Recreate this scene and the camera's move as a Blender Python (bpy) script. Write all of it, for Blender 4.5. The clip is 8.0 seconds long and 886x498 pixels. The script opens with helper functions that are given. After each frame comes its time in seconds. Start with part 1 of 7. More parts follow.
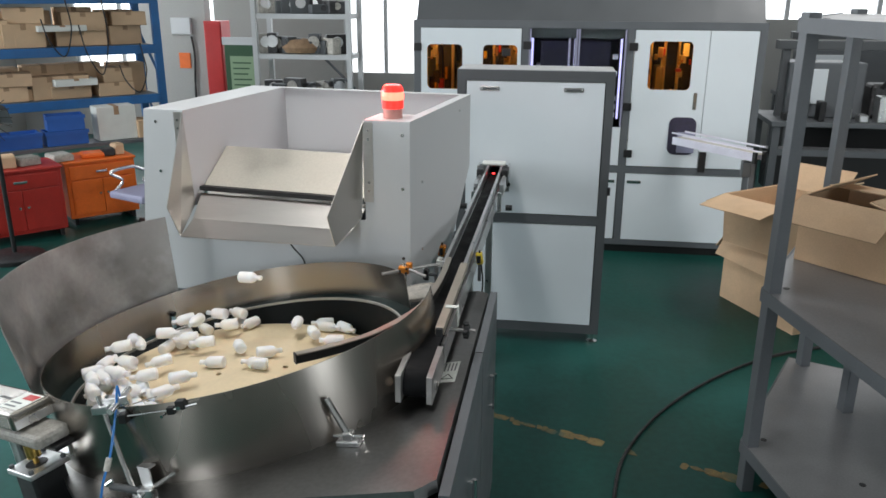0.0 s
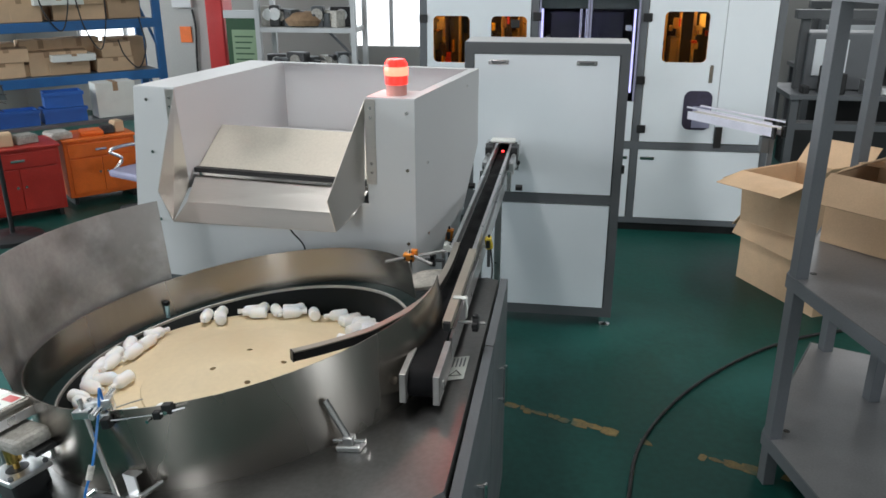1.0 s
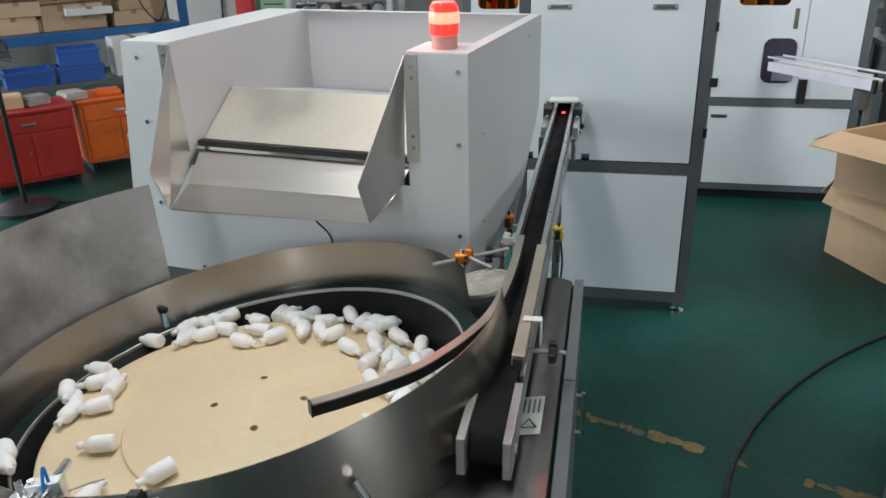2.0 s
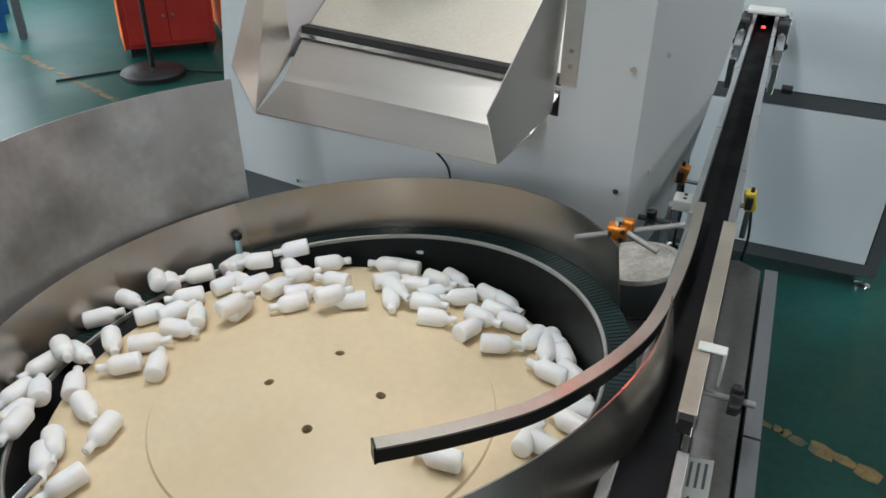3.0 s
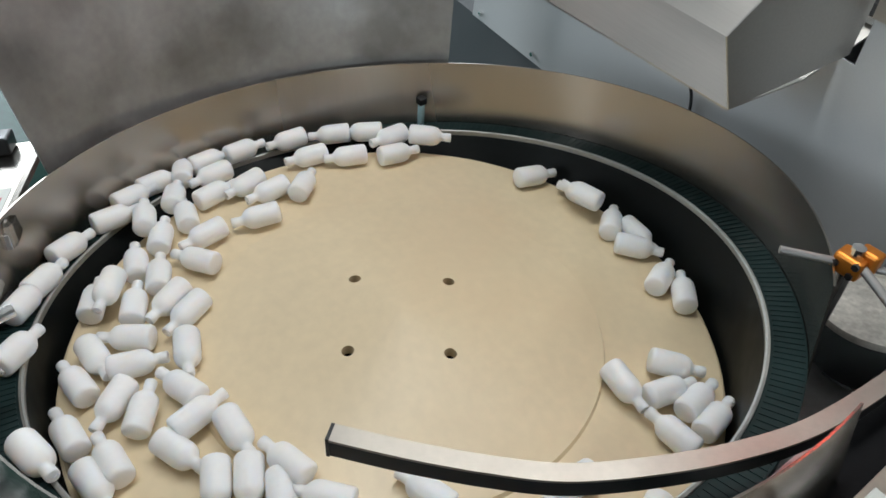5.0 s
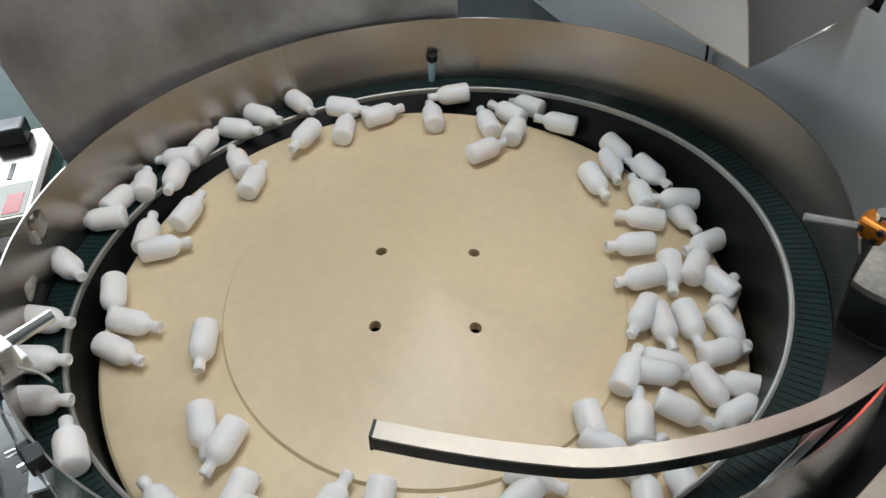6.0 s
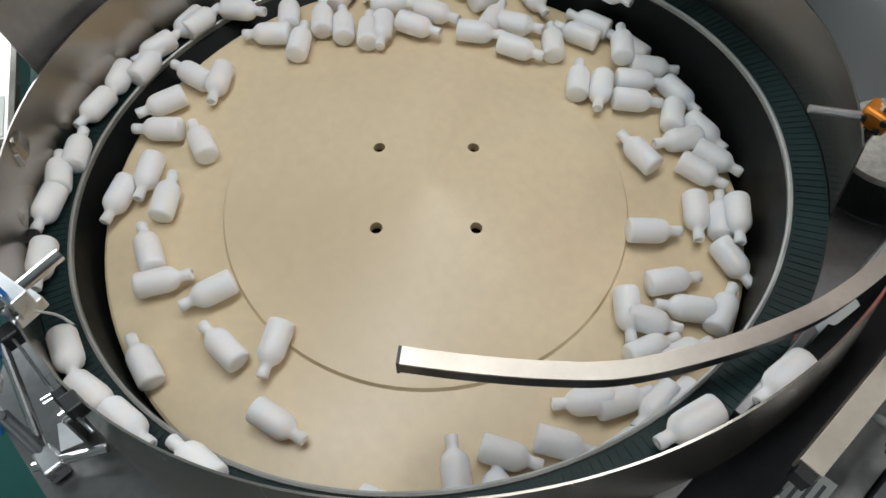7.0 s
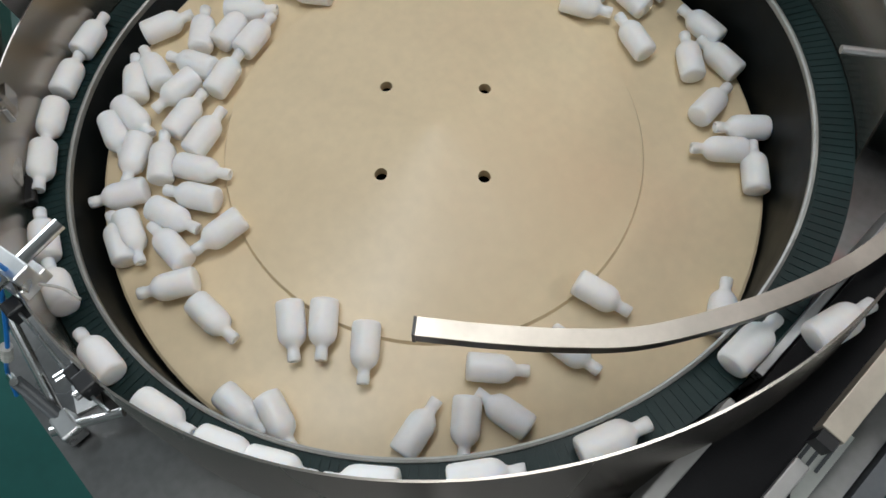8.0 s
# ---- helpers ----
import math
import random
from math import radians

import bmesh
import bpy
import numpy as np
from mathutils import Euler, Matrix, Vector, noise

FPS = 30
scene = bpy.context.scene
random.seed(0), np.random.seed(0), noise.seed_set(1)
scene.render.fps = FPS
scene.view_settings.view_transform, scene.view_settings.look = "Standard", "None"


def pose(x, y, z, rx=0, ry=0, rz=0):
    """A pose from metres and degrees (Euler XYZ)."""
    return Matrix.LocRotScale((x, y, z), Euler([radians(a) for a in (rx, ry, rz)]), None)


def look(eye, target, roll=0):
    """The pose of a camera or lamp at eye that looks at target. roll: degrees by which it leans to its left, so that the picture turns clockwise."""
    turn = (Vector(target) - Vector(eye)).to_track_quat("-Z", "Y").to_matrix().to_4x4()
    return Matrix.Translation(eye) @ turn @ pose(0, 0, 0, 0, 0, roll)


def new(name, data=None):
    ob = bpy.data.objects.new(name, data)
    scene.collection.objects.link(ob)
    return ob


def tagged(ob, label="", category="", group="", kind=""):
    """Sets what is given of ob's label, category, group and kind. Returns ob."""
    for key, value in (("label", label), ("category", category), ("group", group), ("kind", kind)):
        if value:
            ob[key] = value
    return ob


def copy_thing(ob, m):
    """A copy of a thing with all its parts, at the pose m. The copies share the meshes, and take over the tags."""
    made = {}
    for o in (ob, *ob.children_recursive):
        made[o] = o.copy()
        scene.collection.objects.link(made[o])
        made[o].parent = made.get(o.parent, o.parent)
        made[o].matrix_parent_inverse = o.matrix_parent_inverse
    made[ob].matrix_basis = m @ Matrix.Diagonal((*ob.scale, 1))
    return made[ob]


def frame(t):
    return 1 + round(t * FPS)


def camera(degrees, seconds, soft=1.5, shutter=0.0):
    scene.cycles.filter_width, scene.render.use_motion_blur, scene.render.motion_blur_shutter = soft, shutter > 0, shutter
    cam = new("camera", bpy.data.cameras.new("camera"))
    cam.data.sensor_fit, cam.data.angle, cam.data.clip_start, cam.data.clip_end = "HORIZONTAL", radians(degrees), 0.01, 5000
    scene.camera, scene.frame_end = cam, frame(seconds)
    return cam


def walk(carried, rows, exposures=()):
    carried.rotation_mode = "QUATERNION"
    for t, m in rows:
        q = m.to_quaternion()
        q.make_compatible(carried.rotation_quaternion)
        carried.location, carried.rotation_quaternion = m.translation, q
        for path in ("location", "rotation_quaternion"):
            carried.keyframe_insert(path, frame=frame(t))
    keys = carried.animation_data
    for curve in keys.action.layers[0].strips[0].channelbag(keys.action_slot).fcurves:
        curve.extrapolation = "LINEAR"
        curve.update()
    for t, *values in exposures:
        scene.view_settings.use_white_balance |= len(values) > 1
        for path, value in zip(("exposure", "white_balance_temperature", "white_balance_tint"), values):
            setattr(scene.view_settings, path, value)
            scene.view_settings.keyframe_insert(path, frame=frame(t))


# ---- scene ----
cam = camera(58.72, 8.0, soft=1.6)
PATH = [
    (0, (0.8620, -1.9938, 1.8746), (0.5831, -0.1124, 1.2561), 0.29),
    (0.5, (0.8539, -1.9726, 1.8752), (0.5710, -0.1008, 1.2300), 0.06),
    (1, (0.8392, -1.8420, 1.8607), (0.5452, 0.0157, 1.1806), -0.08),
    (1.2, (0.8342, -1.7619, 1.8658), (0.5284, 0.0851, 1.1623), -0.09),
    (2.3, (0.6293, -1.1694, 1.7409), (0.2065, 0.5877, 0.8842), -1.10),
    (2.5, (0.5957, -1.0722, 1.7184), (0.1288, 0.6418, 0.7996), -0.47),
    (3, (0.5594, -0.8547, 1.6939), (-0.0911, 0.7300, 0.6615), 1.19),
    (3.5, (0.5161, -0.6922, 1.6482), (-0.3422, 0.7245, 0.5273), 3.04),
    (4, (0.4769, -0.5646, 1.6233), (-0.5234, 0.6896, 0.4290), 4.23),
    (4.5, (0.5458, -0.4904, 1.6121), (-0.5421, 0.6131, 0.3477), 5.72),
    (5, (0.6020, -0.4453, 1.6135), (-0.5276, 0.5189, 0.2739), 4.05),
    (5.2, (0.6087, -0.4506, 1.6142), (-0.5223, 0.4849, 0.2557), 3.92),
    (6.3, (0.5110, -0.4257, 1.7029), (-0.4130, 0.3766, 0.1209), 0.04),
    (6.5, (0.4843, -0.4211, 1.7196), (-0.3385, 0.3327, 0.0599), 0.63),
    (7, (0.4600, -0.4201, 1.7270), (-0.2441, 0.2780, -0.0099), 1.46),
    (7.5, (0.4474, -0.3972, 1.7317), (-0.1784, 0.2546, -0.0526), 2.08),
    (8, (0.3964, -0.3771, 1.7326), (-0.1378, 0.1556, -0.1197), 0.32),
]
walk(cam, [(t, look(eye, target, roll)) for t, eye, target, roll in PATH], [(0, 0.34, 6450, 10), (2.5, 0.34, 6350, 9), (3.5, 0.20, 6270, 7.5), (5, 0.08, 6270, 8), (6.5, -0.03, 6290, 8.5), (8, -0.08, 6290, 8.5)])

# ---- light ----
world = bpy.data.worlds.new("sky")
scene.world = world
world.use_nodes = True
wn = world.node_tree
sky = wn.nodes.new("ShaderNodeTexSky")
sky.sky_type, sky.sun_disc = "NISHITA", False
sky.sun_elevation, sky.sun_rotation = radians(40), radians(-60)
wn.links.new(sky.outputs["Color"], wn.nodes["Background"].inputs["Color"])
wn.nodes["Background"].inputs["Strength"].default_value = 0.12


def window_light(name, at, target, w, h, power, color=(0.9, 0.96, 1.0)):
    data = bpy.data.lights.new(name, "AREA")
    data.shape, data.size, data.size_y, data.energy, data.color = "RECTANGLE", w, h, power, color
    ob = new(name, data)
    ob.matrix_basis = look(at, target)
    return ob


WEST, EAST, SOUTH, NORTH, TOP = -6.5, 7.5, -5.5, 8.0, 4.2
window_light("window_light_west", (WEST + 0.15, 0.05, 2.1), (0, 0.05, 1.2), 3.1, 2.2, 200)
window_light("window_light_west", (WEST + 0.15, 3.8, 2.1), (0, 3.0, 1.2), 3.1, 2.2, 105)
window_light("window_light_north", (-2.6, NORTH - 0.15, 2.1), (-1.0, 0, 1.2), 5.0, 2.2, 60)
window_light("window_light_south", (-1.2, SOUTH + 0.15, 2.1), (-0.6, 0, 1.0), 0.9, 2.2, 40)
window_light("window_light_east", (EAST - 0.15, -3.6, 2.1), (0, 0.6, 0.9), 2.4, 2.2, 100)
# added overhead fill lamps without fittings, above the bowl, aisle and far corner
for lx, ly, power in ((-0.40, 0.20, 47), (2.8, 2.6, 60), (-3.4, 4.2, 6)):
    window_light("overhead_fill", (lx, ly, TOP - 0.35), (lx, ly, 0), 0.4, 2.4, power, (1.0, 0.985, 0.96))


# ---- materials ----
def mat(name, color, rough=0.5, metal=0.0, vary=0.12, scale=6.0, bump=0.0, fine=120.0, stretch=(1, 1, 1), spec=0.5,
        dark=None, stain=0.0, random=0.0, emit=0.0, coat=0.0):
    """Base colour broken up at two scales, roughness with it, and a fine relief."""
    m = bpy.data.materials.new(name)
    m.use_nodes = True
    nt = m.node_tree
    b = nt.nodes["Principled BSDF"]
    tc = nt.nodes.new("ShaderNodeTexCoord")
    mp = nt.nodes.new("ShaderNodeMapping")
    mp.inputs["Scale"].default_value = stretch
    nt.links.new(tc.outputs["Object"], mp.inputs["Vector"])

    def tex(sc, det):
        n = nt.nodes.new("ShaderNodeTexNoise")
        n.inputs["Scale"].default_value, n.inputs["Detail"].default_value = sc, det
        nt.links.new(mp.outputs["Vector"], n.inputs["Vector"])
        return n.outputs["Fac"]

    big, small = tex(scale, 4), tex(fine, 3)
    ramp = nt.nodes.new("ShaderNodeMapRange")
    ramp.inputs["From Min"].default_value, ramp.inputs["From Max"].default_value = 0.3, 0.7
    ramp.inputs["To Min"].default_value, ramp.inputs["To Max"].default_value = 1 - vary, 1 + vary
    nt.links.new(big, ramp.inputs["Value"])
    ramp2 = nt.nodes.new("ShaderNodeMapRange")
    ramp2.inputs["From Min"].default_value, ramp2.inputs["From Max"].default_value = 0.3, 0.7
    ramp2.inputs["To Min"].default_value, ramp2.inputs["To Max"].default_value = 1 - vary * 0.6, 1 + vary * 0.6
    nt.links.new(small, ramp2.inputs["Value"])
    mul = nt.nodes.new("ShaderNodeMath")
    mul.operation = "MULTIPLY"
    nt.links.new(ramp.outputs[0], mul.inputs[0])
    nt.links.new(ramp2.outputs[0], mul.inputs[1])
    fac = mul.outputs[0]
    if random:
        oi = nt.nodes.new("ShaderNodeObjectInfo")
        rr = nt.nodes.new("ShaderNodeMapRange")
        rr.inputs["To Min"].default_value, rr.inputs["To Max"].default_value = 1 - random, 1 + random
        nt.links.new(oi.outputs["Random"], rr.inputs["Value"])
        m2 = nt.nodes.new("ShaderNodeMath")
        m2.operation = "MULTIPLY"
        nt.links.new(fac, m2.inputs[0])
        nt.links.new(rr.outputs[0], m2.inputs[1])
        fac = m2.outputs[0]
    sc = nt.nodes.new("ShaderNodeVectorMath")
    sc.operation = "SCALE"
    sc.inputs[0].default_value = color
    nt.links.new(fac, sc.inputs["Scale"])
    out = sc.outputs["Vector"]
    if stain:
        sn = tex(scale * 0.45, 8)
        sr = nt.nodes.new("ShaderNodeMapRange")
        sr.inputs["From Min"].default_value, sr.inputs["From Max"].default_value = 0.50, 0.64
        sr.inputs["To Max"].default_value = stain
        nt.links.new(sn, sr.inputs["Value"])
        mx = nt.nodes.new("ShaderNodeMix")
        mx.data_type = "RGBA"
        nt.links.new(sr.outputs[0], mx.inputs["Factor"])
        nt.links.new(out, mx.inputs[6])
        mx.inputs[7].default_value = (*(dark or [c * 0.5 for c in color]), 1)
        out = mx.outputs[2]
    nt.links.new(out, b.inputs["Base Color"])
    rg = nt.nodes.new("ShaderNodeMapRange")
    rg.inputs["From Min"].default_value, rg.inputs["From Max"].default_value = 0.3, 0.7
    rg.inputs["To Min"].default_value, rg.inputs["To Max"].default_value = max(0.02, rough * 0.8), min(1, rough * 1.25)
    nt.links.new(big, rg.inputs["Value"])
    nt.links.new(rg.outputs[0], b.inputs["Roughness"])
    b.inputs["Metallic"].default_value = metal
    b.inputs["Specular IOR Level"].default_value = spec
    b.inputs["Coat Weight"].default_value = coat
    if bump:
        bp = nt.nodes.new("ShaderNodeBump")
        bp.inputs["Strength"].default_value, bp.inputs["Distance"].default_value = bump, 0.002
        nt.links.new(small, bp.inputs["Height"])
        nt.links.new(bp.outputs[0], b.inputs["Normal"])
    if emit:
        b.inputs["Emission Color"].default_value = (*color, 1)
        b.inputs["Emission Strength"].default_value = emit
    return m


STEEL = mat("brushed_steel", (0.39, 0.357, 0.32), 0.25, 1.0, 0.03, 1.6, 0.0, 60, (1, 1, 0.15))
STEEL_DULL = mat("dull_steel", (0.42, 0.415, 0.405), 0.54, 1.0, 0.10, 5.0, 0.05, 60, dark=(0.21, 0.205, 0.2), stain=0.7)
SHIELD = mat("stained_shield_steel", (0.40, 0.395, 0.385), 0.50, 1.0, 0.10, 9.0, 0.05, 60, dark=(0.21, 0.20, 0.19), stain=0.75)
HOPPER_STEEL = mat("brushed_chute_steel", (0.53, 0.51, 0.48), 0.34, 1.0, 0.05, 3.0, 0.04, 260, (0.06, 1, 1), dark=(0.36, 0.345, 0.325), stain=0.5)
nt = STEEL.node_tree
tg = nt.nodes.new("ShaderNodeTangent")
tg.direction_type, tg.axis = "RADIAL", "Z"
nt.links.new(tg.outputs[0], nt.nodes["Principled BSDF"].inputs["Tangent"])
nt.nodes["Principled BSDF"].inputs["Anisotropic"].default_value = 0.65
nt.nodes["Principled BSDF"].inputs["Anisotropic Rotation"].default_value = 0.25
STEEL_TOP = mat("worn_steel_plate", (0.25, 0.248, 0.245), 0.33, 1.0, 0.12, 4.0, 0.1, 80, dark=(0.2, 0.2, 0.2), stain=0.4)
CHROME = mat("bright_metal", (0.78, 0.77, 0.76), 0.16, 1.0, 0.04, 20)
ALU = mat("aluminium", (0.72, 0.72, 0.72), 0.32, 1.0, 0.04, 20)
WHITE = mat("white_powder_coat", (0.56, 0.575, 0.585), 0.42, 0, 0.03, 2.0, 0.06, 400)
WHITE_COOL = mat("bright_cool_white", (0.71, 0.765, 0.80), 0.4, 0, 0.03, 2.0, 0.05, 400)
GREY = mat("grey_frame_paint", (0.085, 0.092, 0.098), 0.5, 0, 0.08, 4.0, 0.06, 300)
GREY_MID = mat("grey_rack_paint", (0.115, 0.125, 0.135), 0.45, 0, 0.1, 4.0, 0.05, 200)
CREAM = mat("cream_disc_plastic", (0.78, 0.645, 0.43), 0.36, 0, 0.05, 5.0, 0.03, 60, dark=(0.68, 0.54, 0.345), stain=0.55)
LINER = mat("dark_liner_rubber", (0.005, 0.0065, 0.0065), 0.5, 0, 0.15, 8, spec=0.15)
BELT = mat("black_belt", (0.008, 0.008, 0.009), 0.7, 0, 0.15, 12, 0.3, 500, spec=0.15)
RINGMAT = mat("ribbed_green_rubber", (0.007, 0.022, 0.022), 0.5, 0, 0.12, 9, spec=0.3)
LIP = mat("worn_ring_edge", (0.42, 0.42, 0.40), 0.4, 0.6, 0.1, 15)
BOTTLE = mat("white_bottle_plastic", (0.965, 0.965, 0.965), 0.42, 0, 0.02, 9, random=0.03)
bsdf = BOTTLE.node_tree.nodes["Principled BSDF"]
bsdf.inputs["Subsurface Weight"].default_value = 0.9
bsdf.inputs["Subsurface Radius"].default_value = (1.0, 0.9, 0.8)
bsdf.inputs["Subsurface Scale"].default_value = 0.016
FLOOR = mat("green_floor_paint", (0.006, 0.052, 0.042), 0.42, 0, 0.25, 1.1, 0.12, 30, dark=(0.03, 0.14, 0.13), stain=0.6, spec=0.22)
WALLM = mat("painted_wall", (0.38, 0.38, 0.365), 0.8, 0, 0.06, 1.5, 0.1, 60, dark=(0.4, 0.4, 0.38), stain=0.3)
CEIL = mat("ceiling_paint", (0.36, 0.36, 0.36), 0.9, 0, 0.05, 1.5)
BLACK = mat("black_plastic", (0.012, 0.012, 0.013), 0.4, 0, 0.1, 20)
ORANGE_AL = mat("orange_anodised", (0.62, 0.22, 0.03), 0.35, 0.7, 0.08, 30)
BRASS = mat("brass", (0.55, 0.36, 0.10), 0.3, 1.0, 0.08, 30)
YELLOW = mat("yellow_plastic", (0.62, 0.46, 0.03), 0.45, 0, 0.08, 20)
CARD = mat("cardboard", (0.60, 0.42, 0.265), 0.85, 0, 0.08, 7, 0.1, 150, random=0.12, dark=(0.3, 0.19, 0.11), stain=0.25)
CARD_IN = mat("cardboard_inside", (0.26, 0.16, 0.09), 0.9, 0, 0.08, 7)
BLUE = mat("blue_shelf_paint", (0.012, 0.11, 0.30), 0.45, 0, 0.15, 6)
BLUE_BIN = mat("blue_plastic_bin", (0.02, 0.11, 0.42), 0.45, 0, 0.1, 6, random=0.1)
RED = mat("dark_red_paint", (0.42, 0.026, 0.018), 0.4, 0, 0.15, 5, dark=(0.22, 0.014, 0.012), stain=0.4)
REDBOX = mat("red_enamel", (0.50, 0.03, 0.03), 0.4, 0, 0.08, 5)
ORANGE = mat("orange_paint", (0.78, 0.15, 0.015), 0.42, 0, 0.12, 5, dark=(0.3, 0.05, 0.01), stain=0.3)
YLINE = mat("worn_yellow_line", (0.13, 0.09, 0.028), 0.55, 0, 0.4, 14, dark=(0.012, 0.055, 0.04), stain=1.0)
RUBBER = mat("black_rubber", (0.015, 0.015, 0.016), 0.6, 0, 0.1, 20)
BLUETUBE = mat("blue_tube", (0.02, 0.20, 0.60), 0.35, 0, 0.05, 20)
LILAC = mat("lilac_tone", (0.30, 0.30, 0.42), 0.5, 0, 0.06, 10)
GREEN = mat("green_board", (0.03, 0.085, 0.04), 0.6, 0, 0.1, 8)
PAPER = mat("white_paper", (0.70, 0.72, 0.68), 0.8, 0, 0.05, 10)
PALEGREEN = mat("pale_green_paper", (0.27, 0.38, 0.24), 0.8, 0, 0.05, 10)
JUNK = mat("dark_scrap", (0.05, 0.05, 0.052), 0.45, 0.4, 0.4, 30, random=0.5)
JUNK_LIGHT = mat("pale_scrap", (0.42, 0.40, 0.36), 0.6, 0, 0.25, 30, random=0.3)
TAN = mat("tan_scrap", (0.34, 0.22, 0.13), 0.7, 0, 0.2, 20)
LAMP_RED = mat("lit_red_lens", (1.0, 0.025, 0.018), 0.3, 0, 0.02, 10, emit=1.6)
LAMP_HOT = mat("lit_red_bulb", (1.0, 0.16, 0.10), 0.3, 0, 0.02, 10, emit=2.6)
PINK = mat("pale_red_base", (0.62, 0.30, 0.26), 0.5, 0, 0.05, 10)
GLOW = mat("machine_light", (0.62, 0.58, 0.98), 0.5, 0, 0.02, 10, emit=1.0)
BAY_FILL = mat("bay_fill_glow", (1.0, 0.9, 0.75), 0.5, 0, 0.02, 10, emit=11.0)
CYAN = mat("pale_cyan_plastic", (0.50, 0.74, 0.80), 0.35, 0, 0.04, 20)
REDLED = mat("red_sensor_light", (1.0, 0.03, 0.03), 0.5, 0, 0.02, 10, emit=6.0)
DARKIN = mat("dark_machine_inside", (0.03, 0.025, 0.05), 0.6, 0, 0.3, 20)
WINDOWGLOW = mat("bright_window_pane", (0.95, 0.98, 1.0), 0.5, 0, 0.02, 4, emit=1.5)


def amber_glass():
    m = bpy.data.materials.new("amber_glass")
    m.use_nodes = True
    b = m.node_tree.nodes["Principled BSDF"]
    b.inputs["Base Color"].default_value = (1.0, 0.42, 0.06, 1)
    b.inputs["Transmission Weight"].default_value = 1.0
    b.inputs["Roughness"].default_value, b.inputs["IOR"].default_value = 0.03, 1.3
    return m


def clear_glass(name, tint, rough=0.03):
    m = bpy.data.materials.new(name)
    m.use_nodes = True
    b = m.node_tree.nodes["Principled BSDF"]
    b.inputs["Base Color"].default_value = (*tint, 1)
    b.inputs["Transmission Weight"].default_value = 1.0
    b.inputs["Roughness"].default_value, b.inputs["IOR"].default_value = rough, 1.2
    return m


AMBER = amber_glass()
GLASS = clear_glass("clear_glass", (0.9, 0.95, 0.97))
JARPLASTIC = clear_glass("cloudy_plastic", (0.75, 0.78, 0.78), 0.25)


# ---- builders ----
def part(name, bm, material, parent=None, label="", smooth=0.0):
    me = bpy.data.meshes.new(name)
    bmesh.ops.recalc_face_normals(bm, faces=bm.faces[:])
    bm.to_mesh(me)
    bm.free()
    me.materials.append(material)
    ob = new(name, me)
    if smooth:
        me.shade_smooth()
        me.set_sharp_from_angle(angle=radians(smooth))
    if parent:
        ob.parent = parent
    if label:
        ob["label"] = label
    return ob


def thing(name, label, category, m=None, group="", kind=""):
    ob = new(name)
    ob.empty_display_size = 0.1
    if m is not None:
        ob.matrix_basis = m
    return tagged(ob, label, category, group, kind)


def box(bm, x0, x1, y0, y1, z0, z1, m=None, bevel=0.0):
    r = bmesh.ops.create_cube(bm, size=1)
    mm = Matrix.LocRotScale(((x0 + x1) / 2, (y0 + y1) / 2, (z0 + z1) / 2), None, (x1 - x0, y1 - y0, z1 - z0))
    bmesh.ops.transform(bm, matrix=(m @ mm) if m is not None else mm, verts=r["verts"])
    if bevel:
        edges = list({e for v in r["verts"] for e in v.link_edges})
        bmesh.ops.bevel(bm, geom=edges, offset=bevel, segments=2, affect="EDGES", profile=0.5)
    return bm


def boxbm(x0, x1, y0, y1, z0, z1, m=None, bevel=0.0):
    return box(bmesh.new(), x0, x1, y0, y1, z0, z1, m, bevel)


def rod(bm, a, b, r, n=14, r2=None):
    a, b = Vector(a), Vector(b)
    d = b - a
    res = bmesh.ops.create_cone(bm, cap_ends=True, segments=n, radius1=r, radius2=r if r2 is None else r2, depth=d.length)
    bmesh.ops.transform(bm, matrix=Matrix.Translation((a + b) / 2) @ d.to_track_quat("Z", "Y").to_matrix().to_4x4(), verts=res["verts"])
    return bm


def rodbm(a, b, r, n=14, r2=None):
    return rod(bmesh.new(), a, b, r, n, r2)


def prism(bm, pts, axis, lo, hi, m=None):
    """A polygon in the plane across axis, pushed from lo to hi."""
    def put(p, h):
        v = {"x": (h, p[0], p[1]), "y": (p[0], h, p[1]), "z": (p[0], p[1], h)}[axis]
        return (m @ Vector(v)) if m is not None else Vector(v)
    lower = [bm.verts.new(put(p, lo)) for p in pts]
    upper = [bm.verts.new(put(p, hi)) for p in pts]
    bm.faces.new(lower)
    bm.faces.new(upper[::-1])
    n = len(pts)
    for k in range(n):
        bm.faces.new((lower[k], upper[k], upper[(k + 1) % n], lower[(k + 1) % n]))
    return bm


def lathe(bm, profile, n=32, m=None, close=False):
    """Revolves (radius, height) pairs about z."""
    rings = []
    for r, z in profile:
        if r < 1e-6:
            v = Vector((0, 0, z))
            rings.append([bm.verts.new(m @ v if m is not None else v)])
        else:
            row = []
            for k in range(n):
                a = 2 * math.pi * k / n
                v = Vector((r * math.cos(a), r * math.sin(a), z))
                row.append(bm.verts.new(m @ v if m is not None else v))
            rings.append(row)
    pairs = list(zip(rings, rings[1:]))
    if close:
        pairs.append((rings[-1], rings[0]))
    for p, q in pairs:
        for k in range(n):
            j = (k + 1) % n
            if len(p) == 1 and len(q) == 1:
                continue
            if len(p) == 1:
                bm.faces.new((p[0], q[k], q[j]))
            elif len(q) == 1:
                bm.faces.new((p[k], q[0], p[j]))
            else:
                bm.faces.new((p[k], p[j], q[j], q[k]))
    return bm


